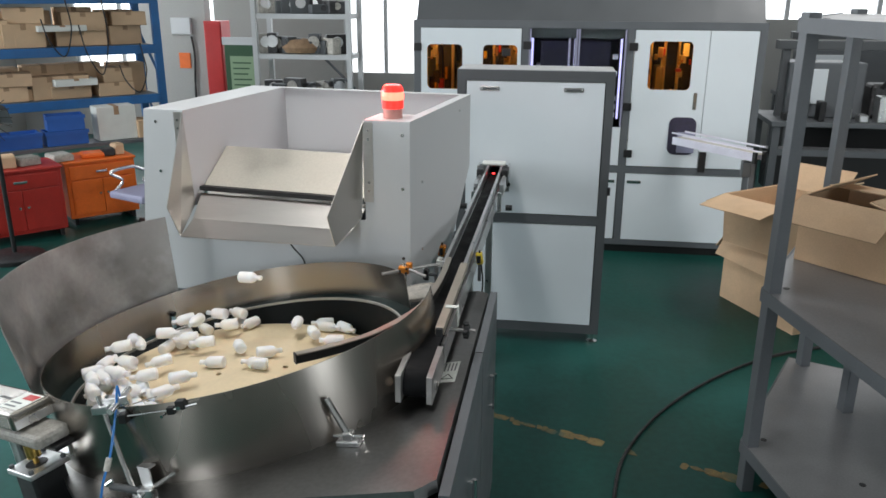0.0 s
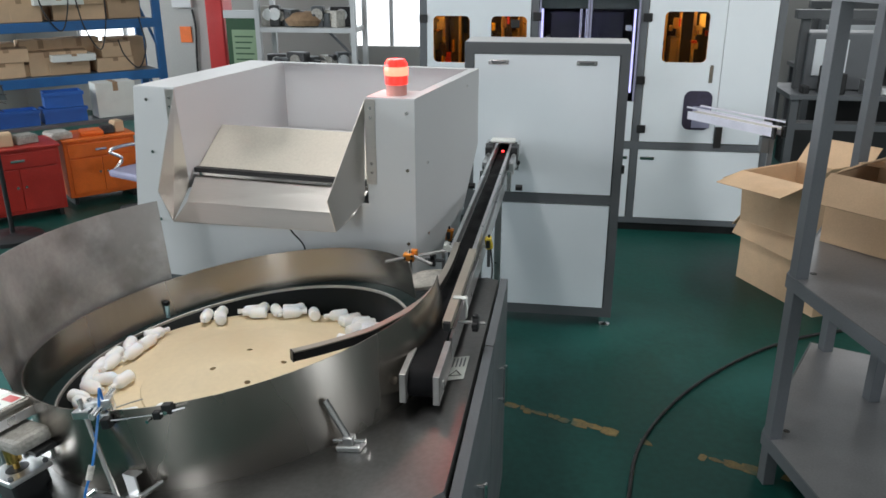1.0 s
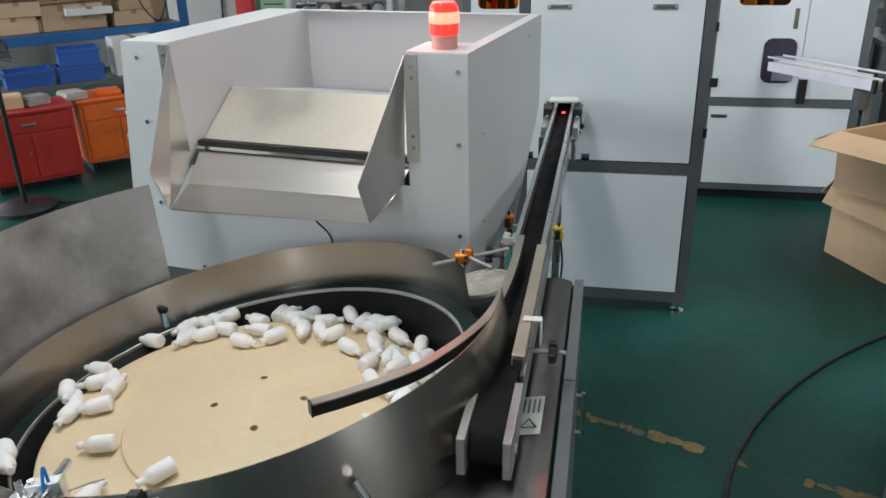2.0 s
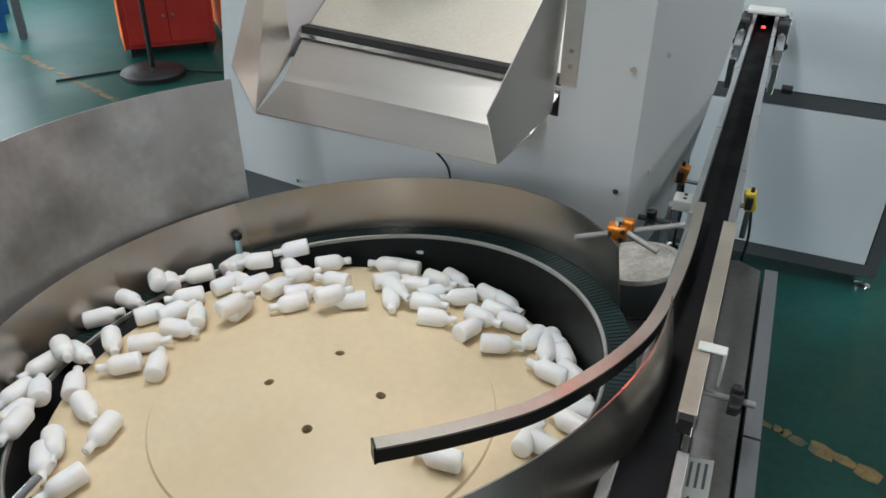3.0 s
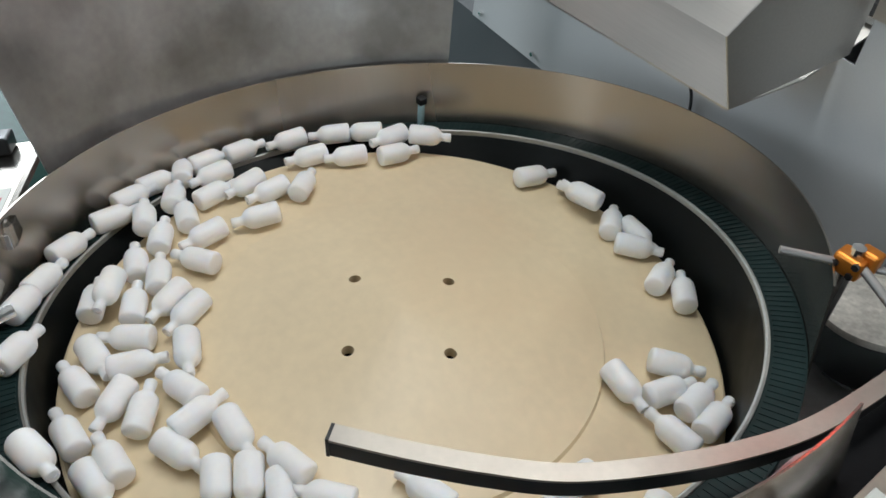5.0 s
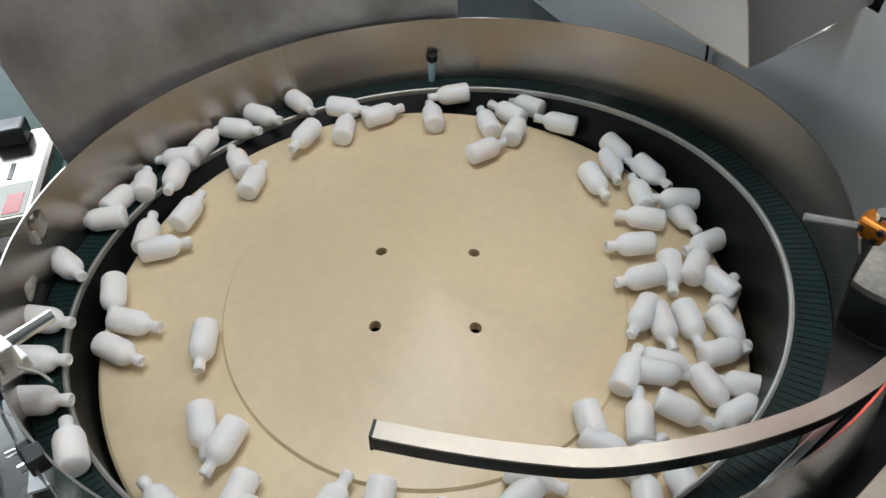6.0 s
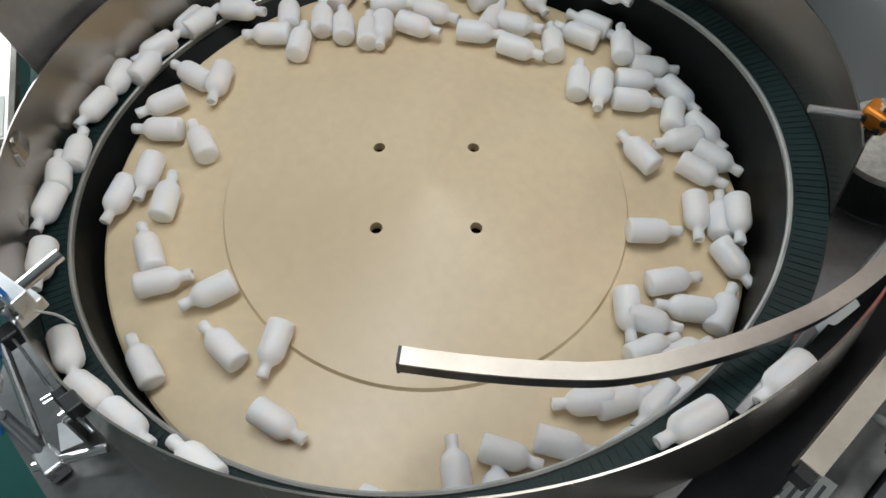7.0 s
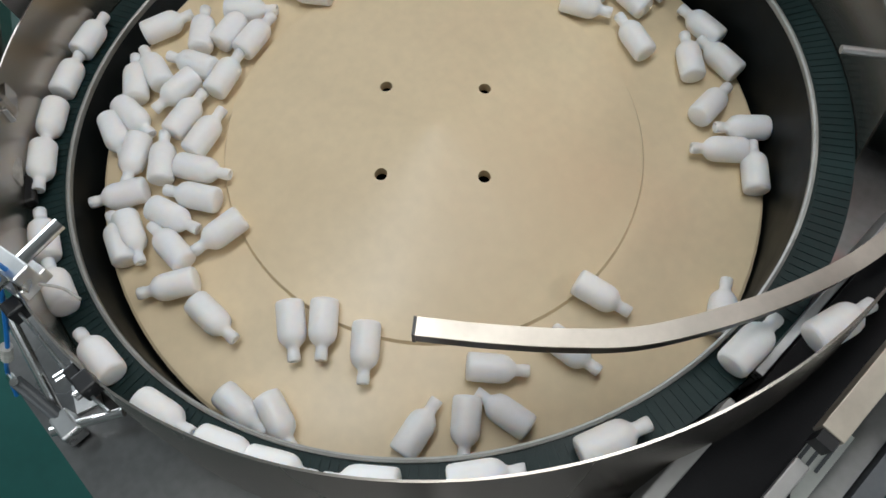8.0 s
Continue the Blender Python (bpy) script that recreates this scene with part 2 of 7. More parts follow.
def ribbon(bm, path, section):
    """Sweeps a section (side, up) along points, each with its side direction and up direction."""
    rows = [[bm.verts.new(Vector(p) + Vector(s) * a + Vector(u) * b) for a, b in section] for p, s, u in path]
    n = len(section)
    for r0, r1 in zip(rows, rows[1:]):
        for k in range(n):
            bm.faces.new((r0[k], r0[(k + 1) % n], r1[(k + 1) % n], r1[k]))
    bm.faces.new(rows[0])
    bm.faces.new(rows[-1][::-1])
    return bm


def smooth_points(pts, steps=8):
    """Catmull-Rom through the points."""
    p = [Vector(q) for q in pts]
    p = [2 * p[0] - p[1]] + p + [2 * p[-1] - p[-2]]
    out = []
    for k in range(1, len(p) - 2):
        for s in range(steps):
            t = s / steps
            a, b, c, d = p[k - 1:k + 3]
            out.append(0.5 * (2 * b + (c - a) * t + (2 * a - 5 * b + 4 * c - d) * t * t + (3 * b - a - 3 * c + d) * t ** 3))
    return out + [p[-2]]


def tube(pts, r, n=8, steps=8):
    line = smooth_points(pts, steps)
    bm = bmesh.new()
    path = []
    for k, q in enumerate(line):
        d = (line[min(k + 1, len(line) - 1)] - line[max(k - 1, 0)]).normalized()
        s = d.cross(Vector((0, 0, 1)))
        s = s.normalized() if s.length > 0.05 else d.cross(Vector((0, 1, 0))).normalized()
        path.append((q, s, s.cross(d)))
    return ribbon(bm, path, [(r * math.cos(2 * math.pi * k / n), r * math.sin(2 * math.pi * k / n)) for k in range(n)])


def rounded(a, b, lo, hi, r=0.035):
    """Outline of a window opening with rounded corners."""
    pts = []
    for cx, cz, start in ((b - r, lo + r, -90), (b - r, hi - r, 0), (a + r, hi - r, 90), (a + r, lo + r, 180)):
        for k in range(7):
            t = radians(start + 15 * k)
            pts.append((cx + r * math.cos(t), cz + r * math.sin(t)))
    return pts


def cut_plate(bm, outer, holes, y0, y1):
    """An upright plate from y0 to y1 with openings through it."""
    for y in (y0, y1):
        edges = []
        for loop in [outer] + holes:
            vs = [bm.verts.new((x, y, z)) for x, z in loop]
            edges += [bm.edges.new((vs[k], vs[(k + 1) % len(vs)])) for k in range(len(vs))]
        bmesh.ops.triangle_fill(bm, use_beauty=True, use_dissolve=False, edges=edges)
    for loop in [outer] + holes:
        n = len(loop)
        for k in range(n):
            (xa, za), (xb, zb) = loop[k], loop[(k + 1) % n]
            bm.faces.new([bm.verts.new(p) for p in ((xa, y0, za), (xb, y0, zb), (xb, y1, zb), (xa, y1, za))])
    bmesh.ops.remove_doubles(bm, verts=bm.verts[:], dist=1e-5)
    return bm


# ---- hall ----
def hall():
    part_floor = boxbm(WEST, EAST, SOUTH, NORTH, -0.1, 0.0)
    tagged(part("floor", part_floor, FLOOR), "green painted factory floor, glossy and scuffed", "floor", kind="structure")
    tagged(part("ceiling", boxbm(WEST, EAST, SOUTH, NORTH, TOP, TOP + 0.1), CEIL), "plain pale factory ceiling", "ceiling", kind="structure")

    def wall(name, along, lo, hi, at0, at1, holes):
        """A wall with window openings (lo, hi, sill, head) let through it."""
        w = tagged(new(name), "painted factory wall with windows", "wall", kind="structure")
        cuts = sorted(holes)
        x = lo
        bm = bmesh.new()
        def put(a, b, z0, z1):
            box(bm, a, b, at0, at1, z0, z1) if along == "x" else box(bm, at0, at1, a, b, z0, z1)
        for a, b, s, h in cuts:
            put(x, a, 0, TOP)
            put(a, b, 0, s)
            put(a, b, h, TOP)
            x = b
        put(x, hi, 0, TOP)
        part("wall_body", bm, WALLM, w)
        return w

    wall("wall_west", "y", SOUTH, NORTH, WEST - 0.2, WEST, [(-1.5, 1.6, 1.0, 3.2), (2.2, 5.4, 1.0, 3.2)])
    wall("wall_north", "x", WEST, EAST, NORTH, NORTH + 0.2, [(-5.6, -3.6, 0.9, 3.0), (-1.9, -0.3, 0.9, 3.2), (2.4, 5.4, 1.6, 3.2)])
    wall("wall_south", "x", WEST, EAST, SOUTH - 0.2, SOUTH, [(-1.65, -0.75, 1.0, 3.2)])
    wall("wall_east", "y", SOUTH, NORTH, EAST, EAST + 0.2, [(-4.8, -2.4, 1.0, 3.2)])


hall()

# ---- unscrambler: a level turning disc inside a tilted turning ring ----
TILT_N = Vector((-0.178, 0.020, 1.0)).normalized()
RC = Vector((-0.030, 0.016, 0.845))
TQ = Vector((0, 0, 1)).rotation_difference(TILT_N)
TM = Matrix.Translation(RC) @ TQ.to_matrix().to_4x4()
SPIN = 87.0
R_RING0, R_RING1, RIM_H, TABLE_H = 0.483, 0.528, 0.117, -0.085


def disc_z(r):
    """Height of the disc's cone at a radius."""
    if r < 0.288:
        return 0.826 - 0.143 * r
    return 0.7815 - 0.085 * (r - 0.288)


def disc_mesh():
    bm = bmesh.new()
    n = 96

    def put(r, a, dz=0.0):
        return bm.verts.new((r * math.cos(a), r * math.sin(a), disc_z(r) - 0.826 + dz))
    r_in, r_out, half = 0.076, 0.117, radians(15)
    rad = [0.0, 0.02, 0.05, r_in]
    rows = [[put(r, 2 * math.pi * k / n) for k in range(n)] if r else [put(0, 0)] for r in rad]
    for p, q in zip(rows, rows[1:]):
        for k in range(n):
            j = (k + 1) % n
            bm.faces.new((p[0], q[k], q[j]) if len(p) == 1 else (p[k], q[k], q[j], p[j]))
    for h in range(4):
        c = h * math.pi / 2
        arc0, arc1 = c + half, c + math.pi / 2 - half
        m = 16
        a0 = [put(r_in, arc0 + (arc1 - arc0) * k / m) for k in range(m + 1)]
        a1 = [put(r_out, arc0 + (arc1 - arc0) * k / m) for k in range(m + 1)]
        for k in range(m):
            bm.faces.new((a0[k], a1[k], a1[k + 1], a0[k + 1]))
        border = []
        for k in range(8):
            border.append((r_out, c - half + 2 * half * k / 8))
        for k in range(8):
            border.append((r_out + (r_in - r_out) * k / 8, c + half))
        for k in range(8):
            border.append((r_in, c + half - 2 * half * k / 8))
        for k in range(8):
            border.append((r_in + (r_out - r_in) * k / 8, c - half))
        hr, hc = 0.0085, Vector((0.096 * math.cos(c), 0.096 * math.sin(c)))
        outer, inner, low = [], [], []
        for r, a in border:
            outer.append(put(r, a))
            d = (Vector((r * math.cos(a), r * math.sin(a))) - hc).normalized() * hr + hc
            inner.append(bm.verts.new((d.x, d.y, disc_z(d.length) - 0.826)))
            low.append(bm.verts.new((d.x, d.y, disc_z(d.length) - 0.826 - 0.016)))
        for k in range(32):
            j = (k + 1) % 32
            bm.faces.new((outer[k], outer[j], inner[j], inner[k]))
            bm.faces.new((inner[k], inner[j], low[j], low[k]))
    steps = [(r_out, 0), (0.2, 0), (0.286, 0), (0.289, -0.0025), (0.36, -0.001), (0.44, 0), (0.452, -0.001), (0.456, -0.004), (0.456, -0.03)]
    rows = [[put(r, 2 * math.pi * k / n, dz) for k in range(n)] for r, dz in steps]
    for p, q in zip(rows, rows[1:]):
        for k in range(n):
            j = (k + 1) % n
            bm.faces.new((p[k], q[k], q[j], p[j]))
    bmesh.ops.remove_doubles(bm, verts=bm.verts[:], dist=1e-5)
    return bm


def wall_radius(a):
    """Drum wall: a circle that opens into a spiral towards the way out. a in degrees."""
    if -75 <= a <= 12:
        return R_RING1 + 0.052 * ((a + 75) / 87.0) ** 2
    return R_RING1


def unscrambler():
    u = thing("bottle_unscrambler", "steel bottle unscrambler bowl with a cream turning disc", "machine")
    disc = part("turning_disc", disc_mesh(), CREAM, u, "cream plastic disc with four holes", 25)
    disc.location = (0, 0, 0.826)
    ring = bmesh.new()
    lathe(ring, [(R_RING0, -0.012), (R_RING0, 0.0), (R_RING1 - 0.001, 0.0), (R_RING1 - 0.001, -0.012)], 160, close=True)
    ring_ob = part("turning_ring", ring, RINGMAT, u, "dark green ribbed rubber ring", 30)
    ring_ob.matrix_basis = TM
    ribs = bmesh.new()
    count = 300
    for k in range(count):
        a = 2 * math.pi * k / count
        box(ribs, R_RING0 + 0.006, R_RING1 - 0.003, -0.0024, 0.0024, 0.0, 0.0011, pose(0, 0, 0, 0, 0, math.degrees(a)))
    tagged(part("rib", ribs, RINGMAT, ring_ob), kind="stuff")
    lip = bmesh.new()
    lathe(lip, [(R_RING0 - 0.0035, -0.01), (R_RING0 - 0.0035, 0.0035), (R_RING0 - 0.001, 0.005), (R_RING0 + 0.002, 0.0035), (R_RING0 + 0.002, -0.01)], 160, close=True)
    part("ring_lip", lip, LIP, ring_ob, "worn pale metal lip", 40)
    # liner between the tilted ring and the level disc
    bm = bmesh.new()
    n = 128
    rows = []
    for f in (0.0, 0.5, 1.0):
        row = []
        for k in range(n):
            a = 2 * math.pi * k / n
            top = TM @ Vector(((R_RING0 - 0.004) * math.cos(a), (R_RING0 - 0.004) * math.sin(a), -0.004))
            low = Vector((0.461 * math.cos(a), 0.461 * math.sin(a), 0.735))
            row.append(bm.verts.new(top.lerp(low, f)))
        rows.append(row)
    for p, q in zip(rows, rows[1:]):
        for k in range(n):
            bm.faces.new((p[k], p[(k + 1) % n], q[(k + 1) % n], q[k]))
    floor_row = rows[-1]
    bm.faces.new(floor_row)
    part("liner", bm, LINER, u, "dark rubber inner wall", 40)
    # drum wall, open between the spiral's end and the clamp
    bm = bmesh.new()
    rows = []
    for k in range(171):
        a = 30 + 342 * k / 170
        deg = a if a <= 180 else a - 360
        r = wall_radius(deg)
        ca, sa = math.cos(radians(a)), math.sin(radians(a))
        flare = 0.004 * max(0.0, math.sin(radians(a - 10))) - 0.007 * max(0.0, -math.sin(radians(a)))
        top = RIM_H
        sec = [(r, TABLE_H), (r, 0.02), (r + flare, top), (r + flare + 0.0025, top), (r + 0.0025, 0.02), (r + 0.0025, TABLE_H)]
        rows.append([bm.verts.new((q * ca, q * sa, z)) for q, z in sec])
    for p, q in zip(rows, rows[1:]):
        for k in range(6):
            bm.faces.new((p[k], p[(k + 1) % 6], q[(k + 1) % 6], q[k]))
    bm.faces.new(rows[0])
    bm.faces.new(rows[-1][::-1])
    drum = part("drum_wall", bm, STEEL, u, "polished steel drum wall", 35)
    drum.matrix_basis = TM
    # table plate and the base under it
    bm = bmesh.new()
    n, rows = 96, []
    for k in range(n):
        a = 2 * math.pi * k / n
        ca, sa = math.cos(a), math.sin(a)
        f = min((0.665 if ca > 0 else 0.60) / max(abs(ca), 1e-6), 0.622 / max(abs(sa), 1e-6))
        if ca + sa < -0.01:
            f = min(f, 0.552 * 1.4142 / -(ca + sa))
        rows.append([bm.verts.new(v) for v in ((f * ca, f * sa, TABLE_H), (0.52 * ca, 0.52 * sa, TABLE_H),
                                               (0.52 * ca, 0.52 * sa, TABLE_H - 0.03), (f * ca, f * sa, TABLE_H - 0.03))])
    for k in range(n):
        p, q = rows[k], rows[(k + 1) % n]
        for j in range(4):
            bm.faces.new((p[j], q[j], q[(j + 1) % 4], p[(j + 1) % 4]))
    top = part("table_plate", bm, STEEL_TOP, u, "scuffed steel table plate")
    top.matrix_basis = TM
    def zt(x):
        return RC.z - 0.085 - 0.036 + 0.178 * (x - RC.x)
    for y0, y1, xa in ((-0.585, -0.575, -0.17), (0.585, 0.595, -0.60)):
        bm = prism(bmesh.new(), [(xa, 0.06), (0.60, 0.06), (0.60, zt(0.60)), (xa, zt(xa))], "y", y0, y1)
        part("base_panel", bm, GREY, u, "dark grey base panel")
    part("base_panel", boxbm(-0.60, -0.59, -0.15, 0.585, 0.06, zt(-0.60)), GREY, u)
    part("base_panel", boxbm(0.0, 0.60, -0.005, 0.005, 0.06, zt(-0.60), pose(-0.592, -0.155, 0, 0, 0, -44.8)), GREY, u)
    part("base_panel", boxbm(0.59, 0.60, -0.575, 0.585, 0.06, zt(0.59)), GREY, u)
    part("base_floor", boxbm(-0.17, 0.59, -0.575, 0.585, 0.06, 0.08), GREY, u)
    part("base_floor", boxbm(-0.59, -0.17, -0.15, 0.585, 0.06, 0.08), GREY, u)
    for lx, ly in ((-0.52, 0.52), (0.52, -0.5), (0.52, 0.52), (-0.52, -0.08), (-0.10, -0.5)):
        part("foot", rodbm((lx, ly, 0), (lx, ly, 0.07), 0.025), BLACK, u)
    return u, disc, ring_ob


UNIT, DISC, RING = unscrambler()


def side_door(y0, y1, name):
    d = thing(name, "grey steel side door with a bar handle", "door")
    bm = prism(bmesh.new(), [(y0, 0.10), (y1, 0.10), (y1, 0.872), (y0, 0.872)], "x", 0.648, 0.672)
    part("door_leaf", bm, GREY_MID, d)
    c = (y0 + y1) / 2
    part("bar_handle", rodbm((0.69, c, 0.55), (0.69, c, 0.68), 0.006), CHROME, d, "chrome bar handle")
    for z in (0.56, 0.67):
        part("handle_stud", rodbm((0.668, c, z), (0.69, c, z), 0.005), CHROME, d)
    return d


side_door(-0.60, 0.10, "base_door")
side_door(0.105, 0.60, "base_door")


# ---- steel shield on the drum ----
def shield():
    bm = bmesh.new()
    rows = []
    n = 60
    for k in range(n + 1):
        a = radians(135 + (214 - 135) * k / n)
        f = k / n
        h = 0.262 if f < 0.86 else 0.262 * math.sqrt(max(0.08, 1 - ((f - 0.86) / 0.14) ** 2 * 0.6))
        out = Vector((math.cos(a), math.sin(a), 0))
        base = Vector((RC.x, RC.y, 0)) + out * 0.56
        base.z = 0.872 + 0.06 * (base.x + 0.42)
        lo, hi = base - out * 0.012 - Vector((0, 0, 0.06)), base + out * 0.065 * (h / 0.262) + Vector((0, 0, h))
        rows.append([bm.verts.new(v) for v in (lo, hi, hi + out * 0.0025, lo + out * 0.0025)])
    for p, q in zip(rows, rows[1:]):
        for k in range(4):
            bm.faces.new((p[k], p[(k + 1) % 4], q[(k + 1) % 4], q[k]))
    bm.faces.new(rows[0])
    bm.faces.new(rows[-1][::-1])
    part("splash_shield", bm, SHIELD, UNIT, "tall curved dull steel splash shield", 40)


shield()


# ---- conveyor ----
def conveyor():
    c = thing("belt_conveyor", "narrow black belt conveyor with steel side rails", "conveyor")
    X0, X1, Z = 0.498, 0.564, 0.958
    Y0, Y1 = -0.235, 2.30
    prof = [(Y1, Z)]
    for k in range(13):
        a = math.pi / 2 + math.pi * k / 12
        prof.append((Y0 + 0.038 + 0.038 * math.cos(a), Z - 0.038 + 0.038 * math.sin(a)))
    prof.append((Y1, Z - 0.076))
    part("belt", prism(bmesh.new(), prof, "x", X0, X1), BELT, c, "black rubber belt", 30)
    for x0, x1 in ((X0 - 0.012, X0 - 0.002), (X1 + 0.002, X1 + 0.012)):
        part("side_plate", boxbm(x0, x1, -0.02, Y1, Z - 0.075, Z - 0.008, None, 0.001), ALU, c)
        part("tail_bracket", boxbm(x0 - 0.003, x1 + 0.003, -0.255, -0.065, Z - 0.07, Z + 0.006, None, 0.002), STEEL_DULL, c)
        part("tail_bolt", rodbm((x0 - 0.008, -0.21, Z - 0.038), (x1 + 0.008, -0.21, Z - 0.038), 0.012), CHROME, c)
    part("guide_rail", boxbm(0.553, 0.577, -0.045, 0.50, Z + 0.03, Z + 0.052, None, 0.001), WARM_RAIL, c, "metal guide rail tinted warm as by reflected light")
    part("guide_rail", boxbm(0.560, 0.572, 0.50, 2.12, Z + 0.01, Z + 0.045, None, 0.001), ALU, c)
    part("guide_rail", boxbm(0.488, 0.500, 0.52, 2.12, Z + 0.01, Z + 0.045, None, 0.001), ALU, c)
    part("rail_end_cap", boxbm(0.556, 0.574, -0.058, -0.045, Z + 0.028, Z + 0.05), BLACK, c)
    # curved bar that skims bottles off the ring
    pts = [(0.223, -0.241, 0.986), (0.277, -0.197, 0.986), (0.334, -0.146, 0.987), (0.382, -0.095, 0.988), (0.424, -0.028, 0.990), (0.461, 0.050, 0.991),
           (0.488, 0.135, 0.992), (0.502, 0.256, 0.992), (0.507, 0.40, 0.992), (0.505, 0.57, 0.992)]
    line = smooth_points(pts, 6)
    path = []
    for k, q in enumerate(line):
        d = (line[min(k + 1, len(line) - 1)] - line[max(k - 1, 0)]).normalized()
        path.append((q, Vector((d.y, -d.x, 0)), Vector((0, 0, 1))))
    bar = part("skimmer_bar", ribbon(bmesh.new(), path, [(-0.0085, -0.014), (0.0085, -0.014), (0.0085, 0.0085), (-0.0085, 0.0085)]), BLACK, c, "curved black skimmer bar", 30)
    part("skimmer_facing", ribbon(bmesh.new(), path, [(-0.0095, 0.0087), (0.0095, 0.0087), (0.0095, 0.012), (-0.0095, 0.012)]), SKIM, bar, "satin metal facing", 30)
    d = (line[1] - line[0]).normalized()
    path = [(line[0] - d * 0.003, path[0][1], path[0][2]), (line[0] + d * 0.0005, path[0][1], path[0][2])]
    part("skimmer_cap", ribbon(bmesh.new(), path, [(-0.0095, -0.0145), (0.0095, -0.0145), (0.0095, 0.0125), (-0.0095, 0.0125)]), BLACK, c)
    # legs under the far part
    for y in (0.95, 1.85):
        part("leg", boxbm(0.515, 0.547, y - 0.02, y + 0.02, 0, Z - 0.07), ALU, c)
    return c


# silver rail metal, with the warm reflected light put into its colour
WARM_RAIL = mat("warm_tinted_rail_metal", (0.60, 0.54, 0.45), 0.38, 0.8, 0.06, 12)
SKIM = mat("satin_bar", (0.48, 0.44, 0.385), 0.40, 0.85, 0.06, 10)
conveyor()


# ---- hopper ----
HM = pose(0.366, 0.585, 0, 0, 0, -8.0)


def hopper():
    h = thing("feed_hopper", "white powder-coated feed hopper with a steel discharge chute", "hopper", HM)
    W, D, T, B = 1.035, 0.80, 1.462, 0.768
    W1 = 1.112
    t = 0.003
    # local x runs from -W to 0 along the front, y to the back
    oa, ob_ = -0.872, -0.165
    part("front_panel", boxbm(ob_, 0, -t, 0, B, T), WHITE, h)
    part("front_panel", prism(bmesh.new(), [(-W1, B), (oa, B), (oa, T), (-W, T)], "y", -t, 0), WHITE, h)
    part("front_panel", boxbm(oa, ob_, -t, 0, B, 1.112), WHITE, h)
    for x0, x1 in ((-W, -W + t), (-t, 0)):
        bm = prism(bmesh.new(), [(0.001, B), (0.40, B), (D, 1.16), (D, T), (0.001, T)], "x", x0, x1)
        for v in bm.verts:
            if x0 < -0.5:
                v.co.x -= (W1 - W) * (T - v.co.z) / (T - B)
        part("side_panel", bm, WHITE, h)
    part("back_panel", boxbm(-W + t, -t, D - t, D, 1.16, T), WHITE, h)
    bm = bmesh.new()
    prism(bm, [(0.40, B), (0.405, B - 0.003), (D + 0.004, 1.158), (D, 1.16)], "x", -W - 0.03, -t)
    part("rear_slope", bm, WHITE, h)
    # wide top flanges at both front cheeks
    part("top_flange", boxbm(-W, oa + 0.0, 0, D, T, T + t), WHITE, h)
    part("top_flange", boxbm(ob_, 0, 0, 0.16, T, T + t), WHITE, h)
    part("top_flange", boxbm(-0.035, 0, 0.16, D, T, T + t), WHITE, h)
    part("top_flange", boxbm(oa, -0.035, D - 0.03, D, T, T + t), WHITE, h)
    part("cheek_panel", boxbm(oa - t, oa, 0, D - t, 1.05, T), WHITE, h)
    part("cheek_panel", boxbm(ob_, ob_ + t, 0, 0.16, 1.05, T), WHITE, h)
    # chute plates, a folded lip and a rubber strip
    cheeks = ((1, ((-0.872, -0.001, T - 0.002), (-0.792, -0.255, 1.172), (-0.776, -0.218, 1.060), (-0.852, -0.001, 1.116))),
              (-1, ((-0.168, -0.001, T - 0.002), (-0.212, -0.225, 1.179), (-0.208, -0.180, 1.066), (-0.182, -0.001, 1.120))))
    for s, pts in cheeks:
        bm = bmesh.new()
        front = [bm.verts.new(p) for p in pts]
        back = [bm.verts.new((p[0] - s * 0.0025, p[1], p[2])) for p in pts]
        bm.faces.new(front)
        bm.faces.new(back[::-1])
        for k in range(4):
            bm.faces.new((front[k], back[k], back[(k + 1) % 4], front[(k + 1) % 4]))
        part("chute_cheek", bm, HOPPER_STEEL, h, "folded steel chute cheek")
        x = pts[0][0]
        part("chute_flange", boxbm(min(x, x - s * 0.035), max(x, x - s * 0.035), -0.0062, -0.0034, 1.18, T - 0.004), HOPPER_STEEL, h)
        for z in (1.22, 1.25, 1.40, 1.43):
            part("screw", rodbm((x - s * 0.02, -0.0095, z), (x - s * 0.02, -0.006, z), 0.005), CHROME, h)
    bm = bmesh.new()
    fold = ((-0.776, -0.218, 1.060), (-0.208, -0.180, 1.066), (-0.195, -0.06, 1.088), (-0.185, 0.06, 1.148), (-0.862, 0.06, 1.148), (-0.815, -0.08, 1.085))
    up = [bm.verts.new(p) for p in fold]
    low = [bm.verts.new((p[0], p[1], p[2] - 0.003)) for p in fold]
    for r in (up, low):
        bm.faces.new((r[0], r[1], r[2], r[5]))
        bm.faces.new((r[5], r[2], r[3], r[4]))
    for k in range(6):
        bm.faces.new((up[k], up[(k + 1) % 6], low[(k + 1) % 6], low[k]))
    part("chute_lip", bm, HOPPER_STEEL, h, "folded steel chute lip")
    part("sensor_bracket", boxbm(-0.46, -0.43, -0.10, -0.075, 1.035, 1.075), GREY, h)
    part("sensor_cable", tube([(-0.44, -0.08, 1.05), (-0.43, -0.05, 1.00), (-0.41, -0.012, 0.94), (-0.40, -0.010, 0.86), (-0.40, -0.010, 0.78)], 0.0028), BLACK, h)
    part("rubber_strip", boxbm(oa + 0.003, ob_ - 0.003, 0.06, 0.085, 1.15, 1.17), RUBBER, h)
    part("strip_bar", boxbm(oa + 0.003, ob_ - 0.003, 0.045, 0.06, 1.148, 1.158), CHROME, h)
